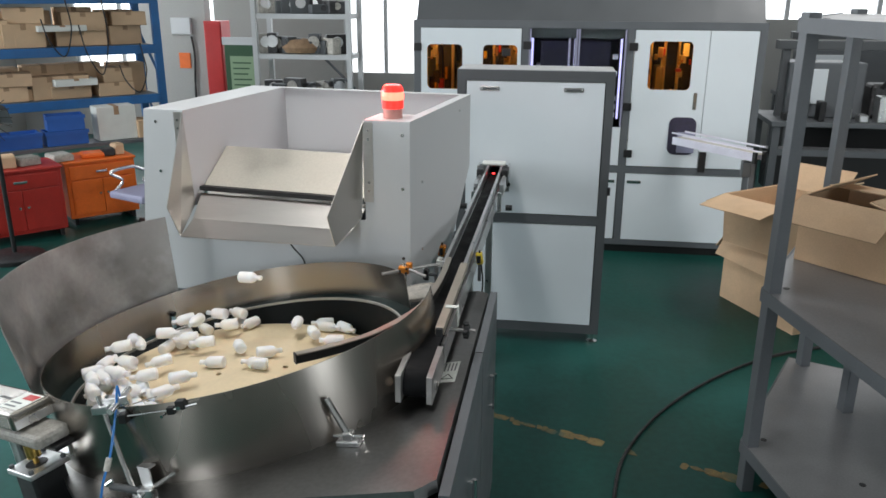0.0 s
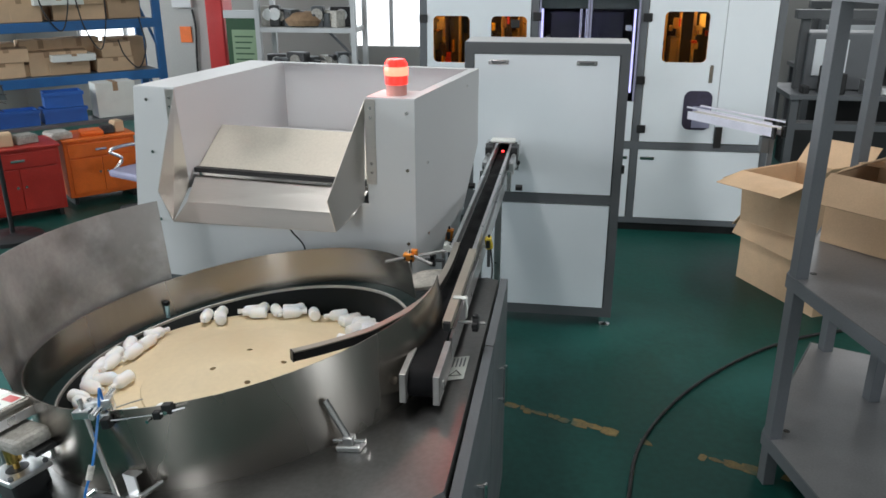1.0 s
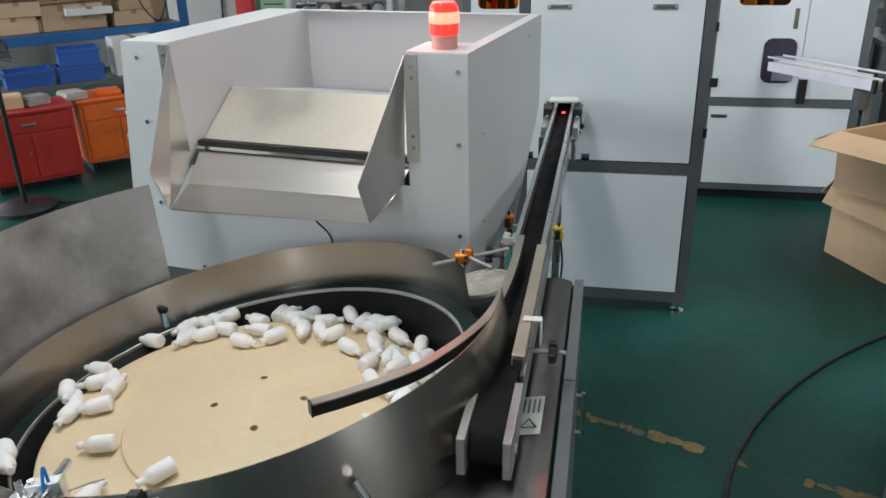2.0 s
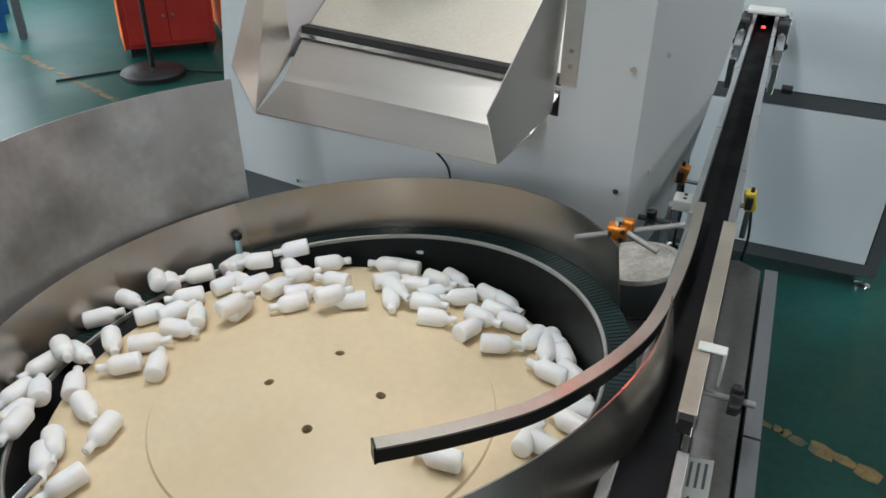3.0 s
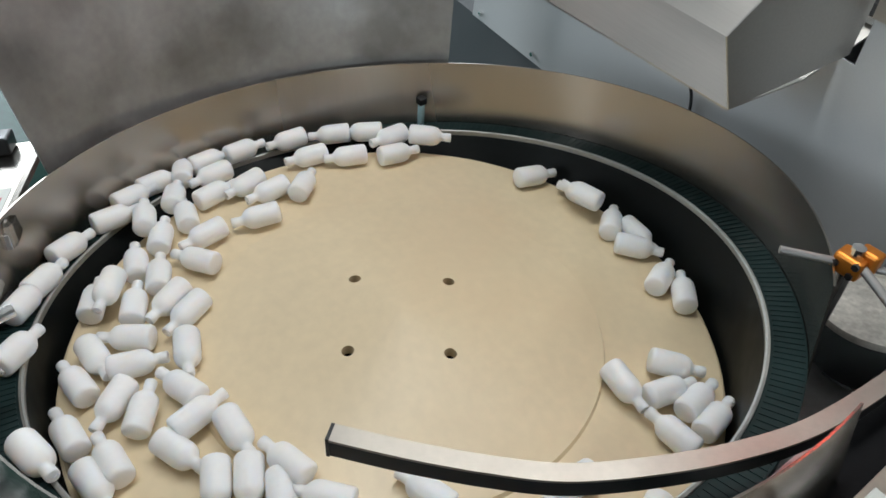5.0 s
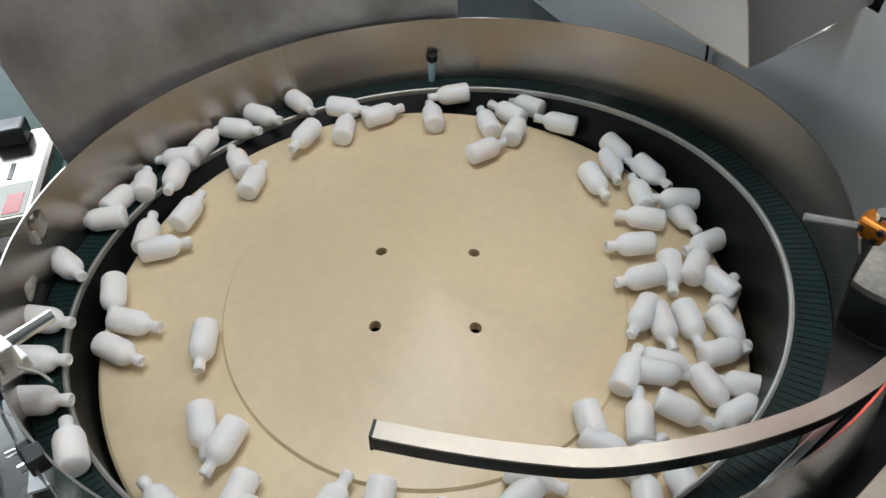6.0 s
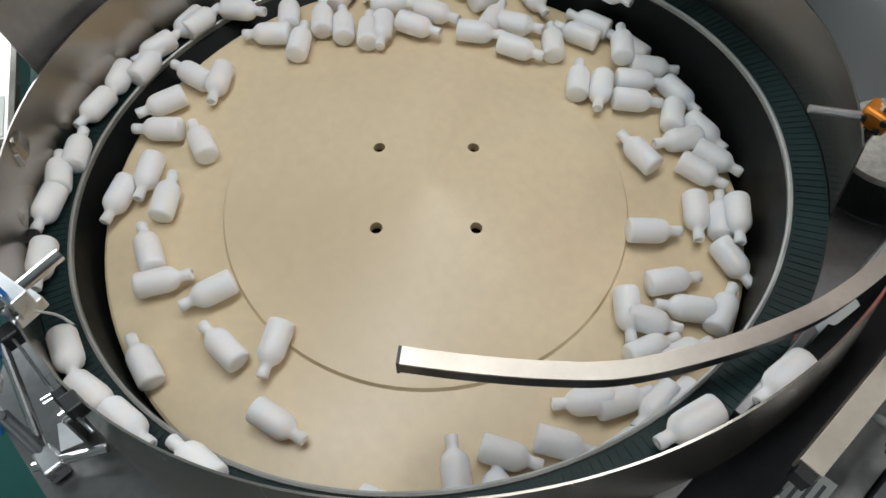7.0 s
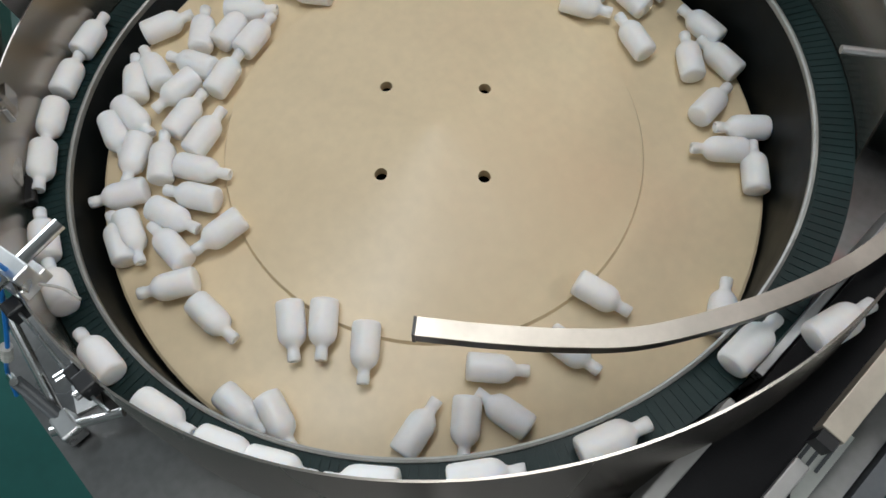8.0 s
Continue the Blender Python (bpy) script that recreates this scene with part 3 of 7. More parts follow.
    ramp = [(0.085, 1.16), (0.27, 1.285), (0.27, 1.288), (0.085, 1.163)]
    part("inner_ramp", prism(bmesh.new(), ramp, "x", oa + 0.003, ob_ - 0.003), STEEL_PALE, h, "pale worn steel ramp")
    part("inner_floor", prism(bmesh.new(), [(0.27, 1.284), (0.79, 1.18), (0.79, 1.177), (0.27, 1.281)], "x", -W + t, -t), WHITE, h)
    for x in (-0.985, -0.025):
        for z in (0.985, 1.235, 1.42):
            part("bolt", rodbm((x, -0.008, z), (x, -0.002, z), 0.006), CHROME, h)
    for x in (-1.075, -0.86, -0.64, -0.42):
        part("bolt", rodbm((x, -0.009, 0.787), (x, -0.002, 0.787), 0.005), CHROME, h)
    for y, z in ((0.12, 1.235), (0.12, 0.985), (0.62, 1.42)):
        part("bolt", rodbm((-0.001, y, z), (0.005, y, z), 0.005), CHROME, h)
    part("under_frame", boxbm(-W1 - 0.14, -0.02, 0.004, 0.42, 0.0, B - 0.002), GREY, h, "dark grey under frame")
    return h


STEEL_PALE = mat("pale_worn_steel", (0.46, 0.44, 0.385), 0.5, 0.7, 0.08, 6, dark=(0.4, 0.38, 0.33), stain=0.3)
hopper()


# ---- beacon ----
def beacon():
    b = thing("warning_beacon", "lit red warning beacon on the hopper's top", "lamp", HM @ Matrix.Translation((-0.085, 0.07, 1.465)))
    part("beacon_base", lathe(bmesh.new(), [(0, 0), (0.033, 0), (0.033, 0.035), (0, 0.035)], 24), PINK, b, "", 40)
    part("lens", lathe(bmesh.new(), [(0, 0.035), (0.036, 0.035), (0.037, 0.07), (0.036, 0.10), (0.028, 0.112), (0, 0.114)], 24), LAMP_RED, b, "glowing red lens", 40)
    part("bulb_band", lathe(bmesh.new(), [(0.0372, 0.062), (0.0385, 0.066), (0.0385, 0.086), (0.0372, 0.09)], 24, close=True), LAMP_HOT, b, "", 40)

    glow = bpy.data.lights.new("beacon_light", "POINT")
    glow.energy, glow.color, glow.shadow_soft_size = 1.1, (1.0, 0.10, 0.06), 0.03
    new("beacon_light", glow).matrix_basis = HM @ Matrix.Translation((-0.125, 0.07, 1.465 + 0.135))


beacon()


# ---- cabinet ----
def cabinet():
    c = thing("control_cabinet", "light grey two-door cabinet in a dark grey frame", "cabinet", pose(0.321, 2.134, 0))
    W, D, H = 0.806, 0.26, 1.5
    for x0, x1 in ((0, 0.045), (W - 0.045, W)):
        part("frame_post", boxbm(x0, x1, 0, 0.045, 0.06, H), GREY, c)
        part("frame_post", boxbm(x0, x1, D - 0.045, D, 0.06, H), GREY, c)
    for z0, z1 in ((0.06, 0.11), (0.69, 0.74), (H - 0.055, H)):
        part("frame_rail", boxbm(0.045, W - 0.045, 0, 0.045, z0, z1), GREY, c)
    part("top_panel", boxbm(0.004, W - 0.004, 0.01, D, H - 0.004, H + 0.004), WHITE, c)
    part("side_panel", boxbm(W - 0.03, W - 0.012, 0.045, D - 0.045, 0.09, H - 0.02), WHITE, c)
    part("side_panel", boxbm(0.012, 0.03, 0.045, D - 0.045, 0.09, H - 0.02), WHITE, c)
    part("back_panel", boxbm(0.045, W - 0.045, D - 0.02, D - 0.01, 0.09, H - 0.02), WHITE, c)
    # upper door has an opening where the conveyor enters
    W1, z0, z1 = W - 0.05, 0.745, H - 0.058
    up = bmesh.new()
    outer = [(0.05, z0), (W1, z0), (W1, z1), (0.05, z1)]
    inner = [(0.13, 0.86), (0.285, 0.86), (0.285, 1.005), (0.13, 1.005)]
    cut_plate(up, outer, [inner], -0.002, 0.018)
    # both doors take a brighter white than the panels, standing for light on the front
    d = part("door", up, WHITE_COOL, c)
    for x in (0.17, 0.60):
        bm = boxbm(x - 0.05, x + 0.05, -0.006, -0.002, H - 0.105, H - 0.083, None, 0.004)
        p = part("latch_plate", bm, CHROME, d)
        part("latch_slot", boxbm(x - 0.036, x + 0.036, -0.008, -0.005, H - 0.099, H - 0.089, None, 0.002), GREY, p)
    part("door", boxbm(0.05, W - 0.05, -0.002, 0.018, 0.115, 0.685), WHITE_COOL, c)
    part("hinge", boxbm(W - 0.005, W + 0.012, 0.0, 0.02, 0.86, 0.90), BLACK, c)
    for x in (0.05, W - 0.03):
        for y in (0.03, D - 0.03):
            f = part("levelling_foot", lathe(bmesh.new(), [(0, 0), (0.03, 0), (0.03, 0.012), (0.01, 0.02), (0.01, 0.062), (0, 0.062)], 16), CHROME, c, "", 30)
            f.location = (x, y, 0)


cabinet()


# ---- big machine behind ----
MM = pose(0, 3.86, 0)


def big_machine():
    g = thing("packing_machine", "large white enclosed machine with amber windows and grey frame", "machine", MM)
    X0, X1, D, H = -0.23, 2.24, 1.3, 1.64
    zm0, zm1 = 0.615, 0.665
    part("base_plinth", boxbm(X0 + 0.02, X1 - 0.02, 0.02, D, 0.0, 0.06), BLACK, g)
    for z0, z1 in ((0.06, 0.10), (zm0, zm1), (H, H + 0.05)):
        part("frame_rail", boxbm(X0, X1, 0, 0.05, z0, z1), GREY_MID, g)
    for x in (X0, 0.56, 1.30, X1 - 0.05):
        part("frame_post", boxbm(x, x + 0.05, 0.002, 0.05, 0.10, H), GREY_MID, g)
    part("side_panel", boxbm(X1 - 0.02, X1, 0.05, D, 0.08, H + 0.04), WHITE_COOL, g)
    part("side_panel", boxbm(X0, X0 + 0.02, 0.05, D, 0.08, H + 0.04), WHITE_COOL, g)
    part("back_panel", boxbm(X0 + 0.02, X1 - 0.02, D - 0.02, D, 0.08, H + 0.04), DARKIN, g)
    part("floor_plate", boxbm(X0 + 0.02, X1 - 0.02, 0.05, D - 0.02, zm0, zm0 + 0.02), GREY, g)
    hood = prism(bmesh.new(), [(0.02, H + 0.05), (D, H + 0.05), (D - 0.1, H + 0.22), (0.12, H + 0.22)], "x", X0 + 0.02, X1 - 0.02)
    part("hood", hood, GREY, g, "dark grey sloped hood")
    # baffle added to keep the bay strips' light from leaking above the doors
    part("door_header", boxbm(X0 + 0.02, X1 - 0.02, 0.052, 0.07, H - 0.07, H + 0.04), GREY, g)
    for x in (0.585, 1.325):
        part("bay_divider", boxbm(x - 0.005, x + 0.005, 0.075, D - 0.03, zm0 + 0.025, H - 0.002), DARKIN, g)
    part("bay_roof", boxbm(X0 + 0.03, X1 - 0.03, 0.075, D - 0.03, H, H + 0.01), GREY, g)

    def panel(x0, x1, z0, z1, holes, name="door"):
        """A door leaf with window openings cut through, each (x0, x1, z0, z1)."""
        bm = bmesh.new()
        cut_plate(bm, [(x0, z0), (x1, z0), (x1, z1), (x0, z1)], [rounded(*q) for q in holes], -0.004, 0.016)
        d = part(name, bm, WHITE_COOL, g)
        for a, b, lo, hi in holes:
            part("window_pane", boxbm(a - 0.01, b + 0.01, 0.004, 0.008, lo - 0.01, hi + 0.01), AMBER, d, "amber tinted window pane")
        return d

    panel(X0 + 0.055, 0.555, zm1 + 0.005, H - 0.005, [(-0.13, 0.13, 1.20, 1.52), (0.28, 0.53, 1.20, 1.52)])
    panel(1.355, 1.86, zm1 + 0.005, H - 0.005, [(1.46, 1.755, 1.225, 1.56)])
    panel(1.865, X1 - 0.055, zm1 + 0.005, H - 0.005, [])
    for x0, x1 in ((X0 + 0.055, 0.555), (0.615, 1.295), (1.355, X1 - 0.055)):
        panel(x0, x1, 0.105, zm0 - 0.005, [])
    # outfeed opening: its shade is a dark plate on the door, with a bright conveyor in it
    part("outfeed_recess", prism(bmesh.new(), rounded(1.635, 1.825, 0.765, 1.035, 0.05), "y", -0.012, -0.0045), DARKIN, g)
    part("recess_box", boxbm(1.70, 1.822, -0.016, -0.012, 0.78, 0.93, None, 0.003), LILAC, g)
    part("socket_plate", boxbm(1.865, 1.915, -0.016, -0.005, 0.64, 0.79, None, 0.004), BLACK, g)
    # middle bay with clear doors and a lit inside
    part("lower_sill", boxbm(0.615, 1.295, -0.004, 0.016, zm1 + 0.005, 0.95), WHITE_COOL, g)
    for x0, x1 in ((0.615, 0.955), (0.96, 1.295)):
        d = part("glass_door", boxbm(x0, x1, -0.003, 0.003, 0.955, H - 0.005), GLASS, g, "clear glass door")
        # edge strips coloured lilac for the bay light falling on them
        for a, b in ((x0, x0 + 0.012), (x1 - 0.012, x1)):
            part("door_edge", boxbm(a, b, -0.006, 0.006, 0.955, H - 0.005), LILAC, d)
    part("light_strip", boxbm(0.625, 0.64, 0.08, 0.11, 1.0, H - 0.06), GLOW, g, "glowing pale strip inside the machine")
    part("light_strip", boxbm(1.262, 1.275, 0.08, 0.11, 1.0, H - 0.06), GLOW, g, "glowing pale strip inside the machine")
    part("light_strip", boxbm(0.66, 1.25, 0.06, 0.10, H - 0.05, H - 0.01), GLOW, g, "glowing pale strip inside the machine")
    # hidden glowing strips added to brighten the side bays behind the amber panes
    for x0, x1 in ((X0 + 0.08, 0.54), (1.38, X1 - 0.08)):
        part("light_strip", boxbm(x0, x1, 0.12, 0.15, H - 0.06, H - 0.04), BAY_FILL, g, "glowing pale strip inside the machine")
    # dark covers and a chrome column in the middle bay
    for x0, x1 in ((0.69, 0.93), (0.965, 1.20)):
        part("inner_cover", boxbm(x0, x1, 0.22, 0.24, 1.0, H - 0.10, None, 0.004), DARKIN, g)
    for x in (0.90, 0.94):
        part("guide_column", rodbm((x, 0.17, 0.7), (x, 0.17, H - 0.02), 0.009), CHROME, g)
    part("brass_head", rodbm((0.92, 0.16, 1.22), (0.92, 0.16, 1.32), 0.02), BRASS, g)
    for z in (1.0, 1.06, 1.12, 1.3, 1.42):
        part("valve_block", boxbm(1.215, 1.255, 0.14, 0.2, z, z + 0.035, None, 0.004), PAPER, g)
    # small parts close behind the amber windows
    r3 = random.Random(9)
    for k in range(46):
        lo, hi = ((-0.16, 0.14), (0.26, 0.53), (1.42, 1.80))[k % 3]
        x, z = r3.uniform(lo, hi), r3.uniform(1.12, 1.48)
        w, h = r3.uniform(0.012, 0.05), r3.uniform(0.015, 0.10)
        y = r3.uniform(0.16, 0.34)
        part("inner_fitting", boxbm(x, x + w, y, y + 0.04, z, z + h, None, 0.004), r3.choice((ALU, JUNK_LIGHT, PAPER, YELLOW, BRASS, BLACK, REDBOX)), g)
    for x in (-0.10, 0.02, 0.34, 0.46, 1.50, 1.60, 1.70):
        part("inner_column", rodbm((x, 0.30, zm0 + 0.02), (x, 0.30, H - 0.07), 0.012), ALU, g)
    rng = random.Random(4)
    for k in range(16):
        x = -0.1 + 2.1 * rng.random()
        w, h = 0.05 + 0.12 * rng.random(), 0.2 + 0.55 * rng.random()
        y = 0.35 + 0.5 * rng.random()
        part("inner_module", boxbm(x, x + w, y, y + 0.15, zm0 + 0.02, zm0 + h + 0.35, None, 0.006), rng.choice((JUNK_LIGHT, JUNK, ALU, ALU)), g)
    for x, z in ((0.45, 1.47), (0.60, 1.52), (1.345, 1.52), (1.33, 1.10), (1.36, 0.76), (-0.20, 1.50)):
        part("hinge", boxbm(x - 0.03, x + 0.03, -0.014, -0.004, z - 0.028, z + 0.028, None, 0.004), BLACK, g)
    for x, z in ((1.42, 0.55), (1.23, 0.55)):
        part("latch", boxbm(x - 0.05, x + 0.05, -0.009, -0.004, z - 0.011, z + 0.011, None, 0.004), CHROME, g)
    part("latch", boxbm(1.785, 1.81, -0.009, -0.004, 1.09, 1.21, None, 0.004), CHROME, g)


big_machine()


PALEALU = mat("pale_anodised_aluminium", (0.72, 0.71, 0.80), 0.35, 0.35, 0.05, 12)


def outfeed():
    o = thing("outfeed_conveyor", "bright aluminium outfeed conveyor from the machine", "conveyor")
    a, b = Vector((1.70, 3.82, 0.90)), Vector((2.135, 3.27, 0.90))
    d = (b - a).normalized()
    s = Vector((d.y, -d.x, 0)).normalized()
    up = s.cross(d)
    path = [(a, s, up), (b, s, up)]
    part("outfeed_belt", ribbon(bmesh.new(), path, [(-0.04, -0.01), (0.04, -0.01), (0.04, 0.0), (-0.04, 0.0)]), JUNK_LIGHT, o)
    for k in (-1, 1):
        part("outfeed_rail", ribbon(bmesh.new(), path, [(k * 0.045 - 0.006, -0.048), (k * 0.045 + 0.006, -0.048), (k * 0.045 + 0.006, 0.004), (k * 0.045 - 0.006, 0.004)]), PALEALU, o)
        part("guide_wire", ribbon(bmesh.new(), path, [(k * 0.06 - 0.004, 0.03), (k * 0.06 + 0.004, 0.03), (k * 0.06 + 0.004, 0.04), (k * 0.06 - 0.004, 0.04)]), PALEALU, o)
        part("rail_end", ribbon(bmesh.new(), [(b, s, up), (b + d * 0.02, s, up)], [(k * 0.045 - 0.012, -0.06), (k * 0.045 + 0.012, -0.06), (k * 0.045 + 0.012, 0.012), (k * 0.045 - 0.012, 0.012)]), BLACK, o)
    p = a.lerp(b, 0.96)
    part("outfeed_leg", boxbm(p.x - 0.015, p.x + 0.015, p.y + 0.01, p.y + 0.04, 0, 0.86), GREY_MID, o)
    part("outfeed_motor", boxbm(p.x - 0.07, p.x - 0.016, p.y - 0.02, p.y + 0.05, 0.74, 0.84, None, 0.006), GREY, o)


outfeed()


# ---- grey rack ----
def rack():
    """A rack with a slanting end: front edge towards the aisle, the end cut back at an angle."""
    r = thing("storage_rack", "grey painted steel storage rack with sheet shelves", "rack")
    a, far = Vector((1.632, 0.87, 0)), Vector((2.02, 1.69, 0))
    along, deep = Vector((0.245, -0.9695, 0)), Vector((0.9695, 0.245, 0))
    plan = [a, a + along * 1.3, a + along * 1.3 + deep * 0.78, a + deep * 1.05 + along * -0.35, far]
    for q, turn in ((a, -76), (plan[1] - along * 0.05, -76), (plan[2] - along * 0.05 - deep * 0.05, -76), (far - along * -0.05, -76), (plan[3] - deep * 0.06 + along * 0.05, -76)):
        part("post", boxbm(0, 0.05, 0, 0.045, 0, 1.82, pose(q.x, q.y, 0, 0, 0, turn), 0.002), GREY_MID, r)
    part("strut", boxbm(0, 0.05, 0, 0.045, 0.201, 0.835, pose(2.085, 1.205, 0, 0, 0, -76), 0.002), GREY_MID, r)
    for z in (0.20, 0.84, 1.80):
        bm = bmesh.new()
        top = [bm.verts.new(q + Vector((0, 0, z))) for q in plan]
        low = [bm.verts.new(q + Vector((0, 0, z - 0.004))) for q in plan]
        bm.faces.new(top)
        bm.faces.new(low[::-1])
        for k in range(5):
            bm.faces.new((top[k], low[k], low[(k + 1) % 5], top[(k + 1) % 5]))
        sh = part("shelf", bm, SHELF, r, "scuffed grey sheet shelf")
        for p, q in ((plan[0], plan[1]), (far, plan[0])):
            d = (q - p).normalized()
            out = Vector((d.y, -d.x, 0))
            bm = ribbon(bmesh.new(), [(p, out, Vector((0, 0, 1))), (q, out, Vector((0, 0, 1)))], [(0.001, z - 0.045), (0.007, z - 0.045), (0.007, z + 0.003), (0.001, z + 0.003)])
            part("shelf_lip", bm, GREY_MID, sh)
        for u, v in ((0.0, 0.09), (0.32, 0.30), (0.75, 0.25)):
            q = a + along * u + deep * v
            # black disc on the sheet gives the dark of a hole
            part("bolt_hole", rodbm((q.x, q.y, z), (q.x, q.y, z + 0.0015), 0.012, 12), BLACK, sh)


SHELF = mat("scuffed_shelf_sheet", (0.25, 0.25, 0.255), 0.36, 0.3, 0.12, 5, dark=(0.17, 0.17, 0.17), stain=0.4)
rack()


# ---- cartons ----
def carton(w, d, h, m, flaps, label, name="carton"):
    c = thing(name, label, "box", m, group="cartons")
    t = 0.006
    part("carton_bottom", boxbm(-w / 2, w / 2, -d / 2, d / 2, 0, t), CARD, c)
    part("carton_side", boxbm(-w / 2, w / 2, -d / 2, -d / 2 + t, t, h), CARD, c)
    part("carton_side", boxbm(-w / 2, w / 2, d / 2 - t, d / 2, t, h), CARD, c)
    part("carton_side", boxbm(-w / 2, -w / 2 + t, -d / 2 + t, d / 2 - t, t, h), CARD, c)
    part("carton_side", boxbm(w / 2 - t, w / 2, -d / 2 + t, d / 2 - t, t, h), CARD, c)
    for side, ang, length in flaps:
        hinge = {"s": pose(0, -d / 2, h, 0, 0, 0), "n": pose(0, d / 2, h, 0, 0, 180), "w": pose(-w / 2, 0, h, 0, 0, -90), "e": pose(w / 2, 0, h, 0, 0, 90)}[side]
        span = w if side in "sn" else d
        part("flap", boxbm(-span / 2 + 0.002, span / 2 - 0.002, -length, 0, 0.0005, 0.0055, hinge @ pose(0, 0, 0, ang, 0, 0)), CARD, c)
    return c


carton(0.66, 0.42, 0.43, pose(2.285, 2.83, 0, 0, 0, -63), [("s", 62, 0.15), ("w", 50, 0.15), ("e", 35, 0.15)], "tall open brown cardboard carton on the floor")
carton(0.48, 0.42, 0.30, pose(2.20, 2.79, 0.436, 2, -3, -58), [("s", 12, 0.2), ("w", 25, 0.18), ("n", -50, 0.18), ("e", -40, 0.18)], "open brown cardboard carton stacked on another carton")
carton(0.38, 0.36, 0.27, pose(2.10, 1.245, 0.842, 0, 0, -46), [("s", 30, 0.17), ("n", -174, 0.17), ("w", -150, 0.12), ("e", -168, 0.12)], "open brown cardboard carton on the grey rack")



# ---- left background: tool cabinets, blue rack, cartons ----
def gm(u, v, z=0.0, turn=0.0):
    """A pose in the row of things that stands at an angle in the far corner."""
    return pose(-3.36 + 0.68 * u - 0.73 * v, 3.20 + 0.73 * u + 0.68 * v, z, 0, 0, 47.0 + turn)


def tool_cabinet(m, w, d, h, paint, label, drawers):
    c = thing("tool_cabinet", label, "cabinet", m, group="tool cabinets")
    part("body", boxbm(0, w, 0.02, d, 0.06, h, None, 0.006), paint, c)
    part("top", boxbm(-0.01, w + 0.01, 0, d + 0.01, h, h + 0.02, None, 0.004), paint, c)
    part("drawer", boxbm(0.03, w - 0.03, 0.006, 0.02, h - 0.13, h - 0.02, None, 0.003), paint, c)
    part("drawer_pull", boxbm(w * 0.42, w * 0.58, -0.006, 0.006, h - 0.085, h - 0.065, None, 0.003), CHROME, c)
    for k in range(2):
        x0 = 0.03 + k * (w - 0.06) / 2
        dd = part("door", boxbm(x0 + 0.002, x0 + (w - 0.06) / 2 - 0.002, 0.006, 0.02, 0.09, h - 0.14, None, 0.003), paint, c)
        part("knob", rodbm((w / 2 + (0.03 if k else -0.03), -0.012, h * 0.5), (w / 2 + (0.03 if k else -0.03), 0.008, h * 0.5), 0.009), CHROME, dd)
    for x in (0.03, w - 0.06):
        part("foot", boxbm(x, x + 0.03, 0.04, d - 0.03, 0, 0.06), BLACK, c)
    return c


red_cabinet = tool_cabinet(gm(-0.08, 0.0), 0.60, 0.42, 0.55, RED, "dark red metal tool cabinet with an orange side", 1)
part("side_panel", boxbm(-0.006, -0.001, 0.01, 0.42, 0.05, 0.55), ORANGE, red_cabinet, "bright orange side panel")
tool_cabinet(gm(0.60, 0.22), 0.56, 0.42, 0.52, ORANGE, "bright orange metal tool cabinet", 1)


def blue_rack():
    r = thing("pallet_rack", "blue painted steel rack loaded with cartons", "rack", gm(0, 1.0))
    for u in (1.70, -0.9):
        for v in (0.0, 0.55):
            part("upright", boxbm(u, u + 0.07, v, v + 0.05, 0, 2.6, None, 0.003), BLUE, r)
        for z in (0.5, 1.1, 1.7):
            part("brace", rodbm((u + 0.035, 0.03, z), (u + 0.035, 0.57, z + 0.45), 0.014, 8), BLUE, r)
    for z in (0.90, 1.355, 1.80):
        part("beam", boxbm(-0.9, 1.70, -0.01, 0.04, z - 0.03, z + 0.05, None, 0.003), BLUE, r)
        part("beam", boxbm(-0.9, 1.70, 0.56, 0.60, z - 0.03, z + 0.05), BLUE, r)
        part("deck", boxbm(-0.88, 1.70, 0.04, 0.56, z + 0.03, z + 0.048), GREY_MID, r)


blue_rack()


def shut_carton(m, w, d, h, label="closed brown cardboard carton on the rack", paint=None):
    c = thing("carton", label, "box", m, group="cartons on the rack")
    part("carton_body", boxbm(-w / 2, w / 2, 0, d, 0, h, None, 0.005), paint or CARD, c)
    part("tape", boxbm(-0.022, 0.022, -0.0015, d + 0.0015, h * 0.75, h + 0.0015), TAN, c)
    return c


rng = random.Random(11)
for z, rows in ((0.95, ((0.42, 0.34, 0.13), (0.44, 0.40, 0.10), (0.95, 0.34, 0.11), (1.34, 0.32, 0.12), (0.78, 0.30, 0.20))),
                (1.405, ((0.40, 0.30, 0.11), (0.62, 0.34, 0.20), (1.10, 0.42, 0.13), (1.50, 0.30, 0.17), (0.18, 0.26, 0.17)))):
    for u, w, h in rows:
        shut_carton(gm(u, 1.06 + 0.1 * rng.random(), z, rng.uniform(-8, 8)), w, 0.34, h)
for u, z, w, h, lift in ((0.46, 0.95, 0.34, 0.11, 0.132), (0.95, 0.95, 0.30, 0.09, 0.112), (1.36, 0.95, 0.26, 0.13, 0.122),
                         (0.64, 1.405, 0.32, 0.13, 0.202), (1.12, 1.405, 0.36, 0.16, 0.132), (0.36, 1.405, 0.3, 0.12, 0.112), (1.52, 1.405, 0.3, 0.12, 0.172)):
    shut_carton(gm(u, 1.08, z + lift, rng.uniform(-10, 10)), w, 0.30, h)
for k in range(6):
    for z in (0.95, 1.405):
        h = rng.uniform(0.27, 0.35)
        shut_carton(gm(-0.35 + 0.37 * k + rng.uniform(-0.03, 0.03), 1.31, z, rng.uniform(-5, 5)), rng.uniform(0.30, 0.35), 0.2, h)
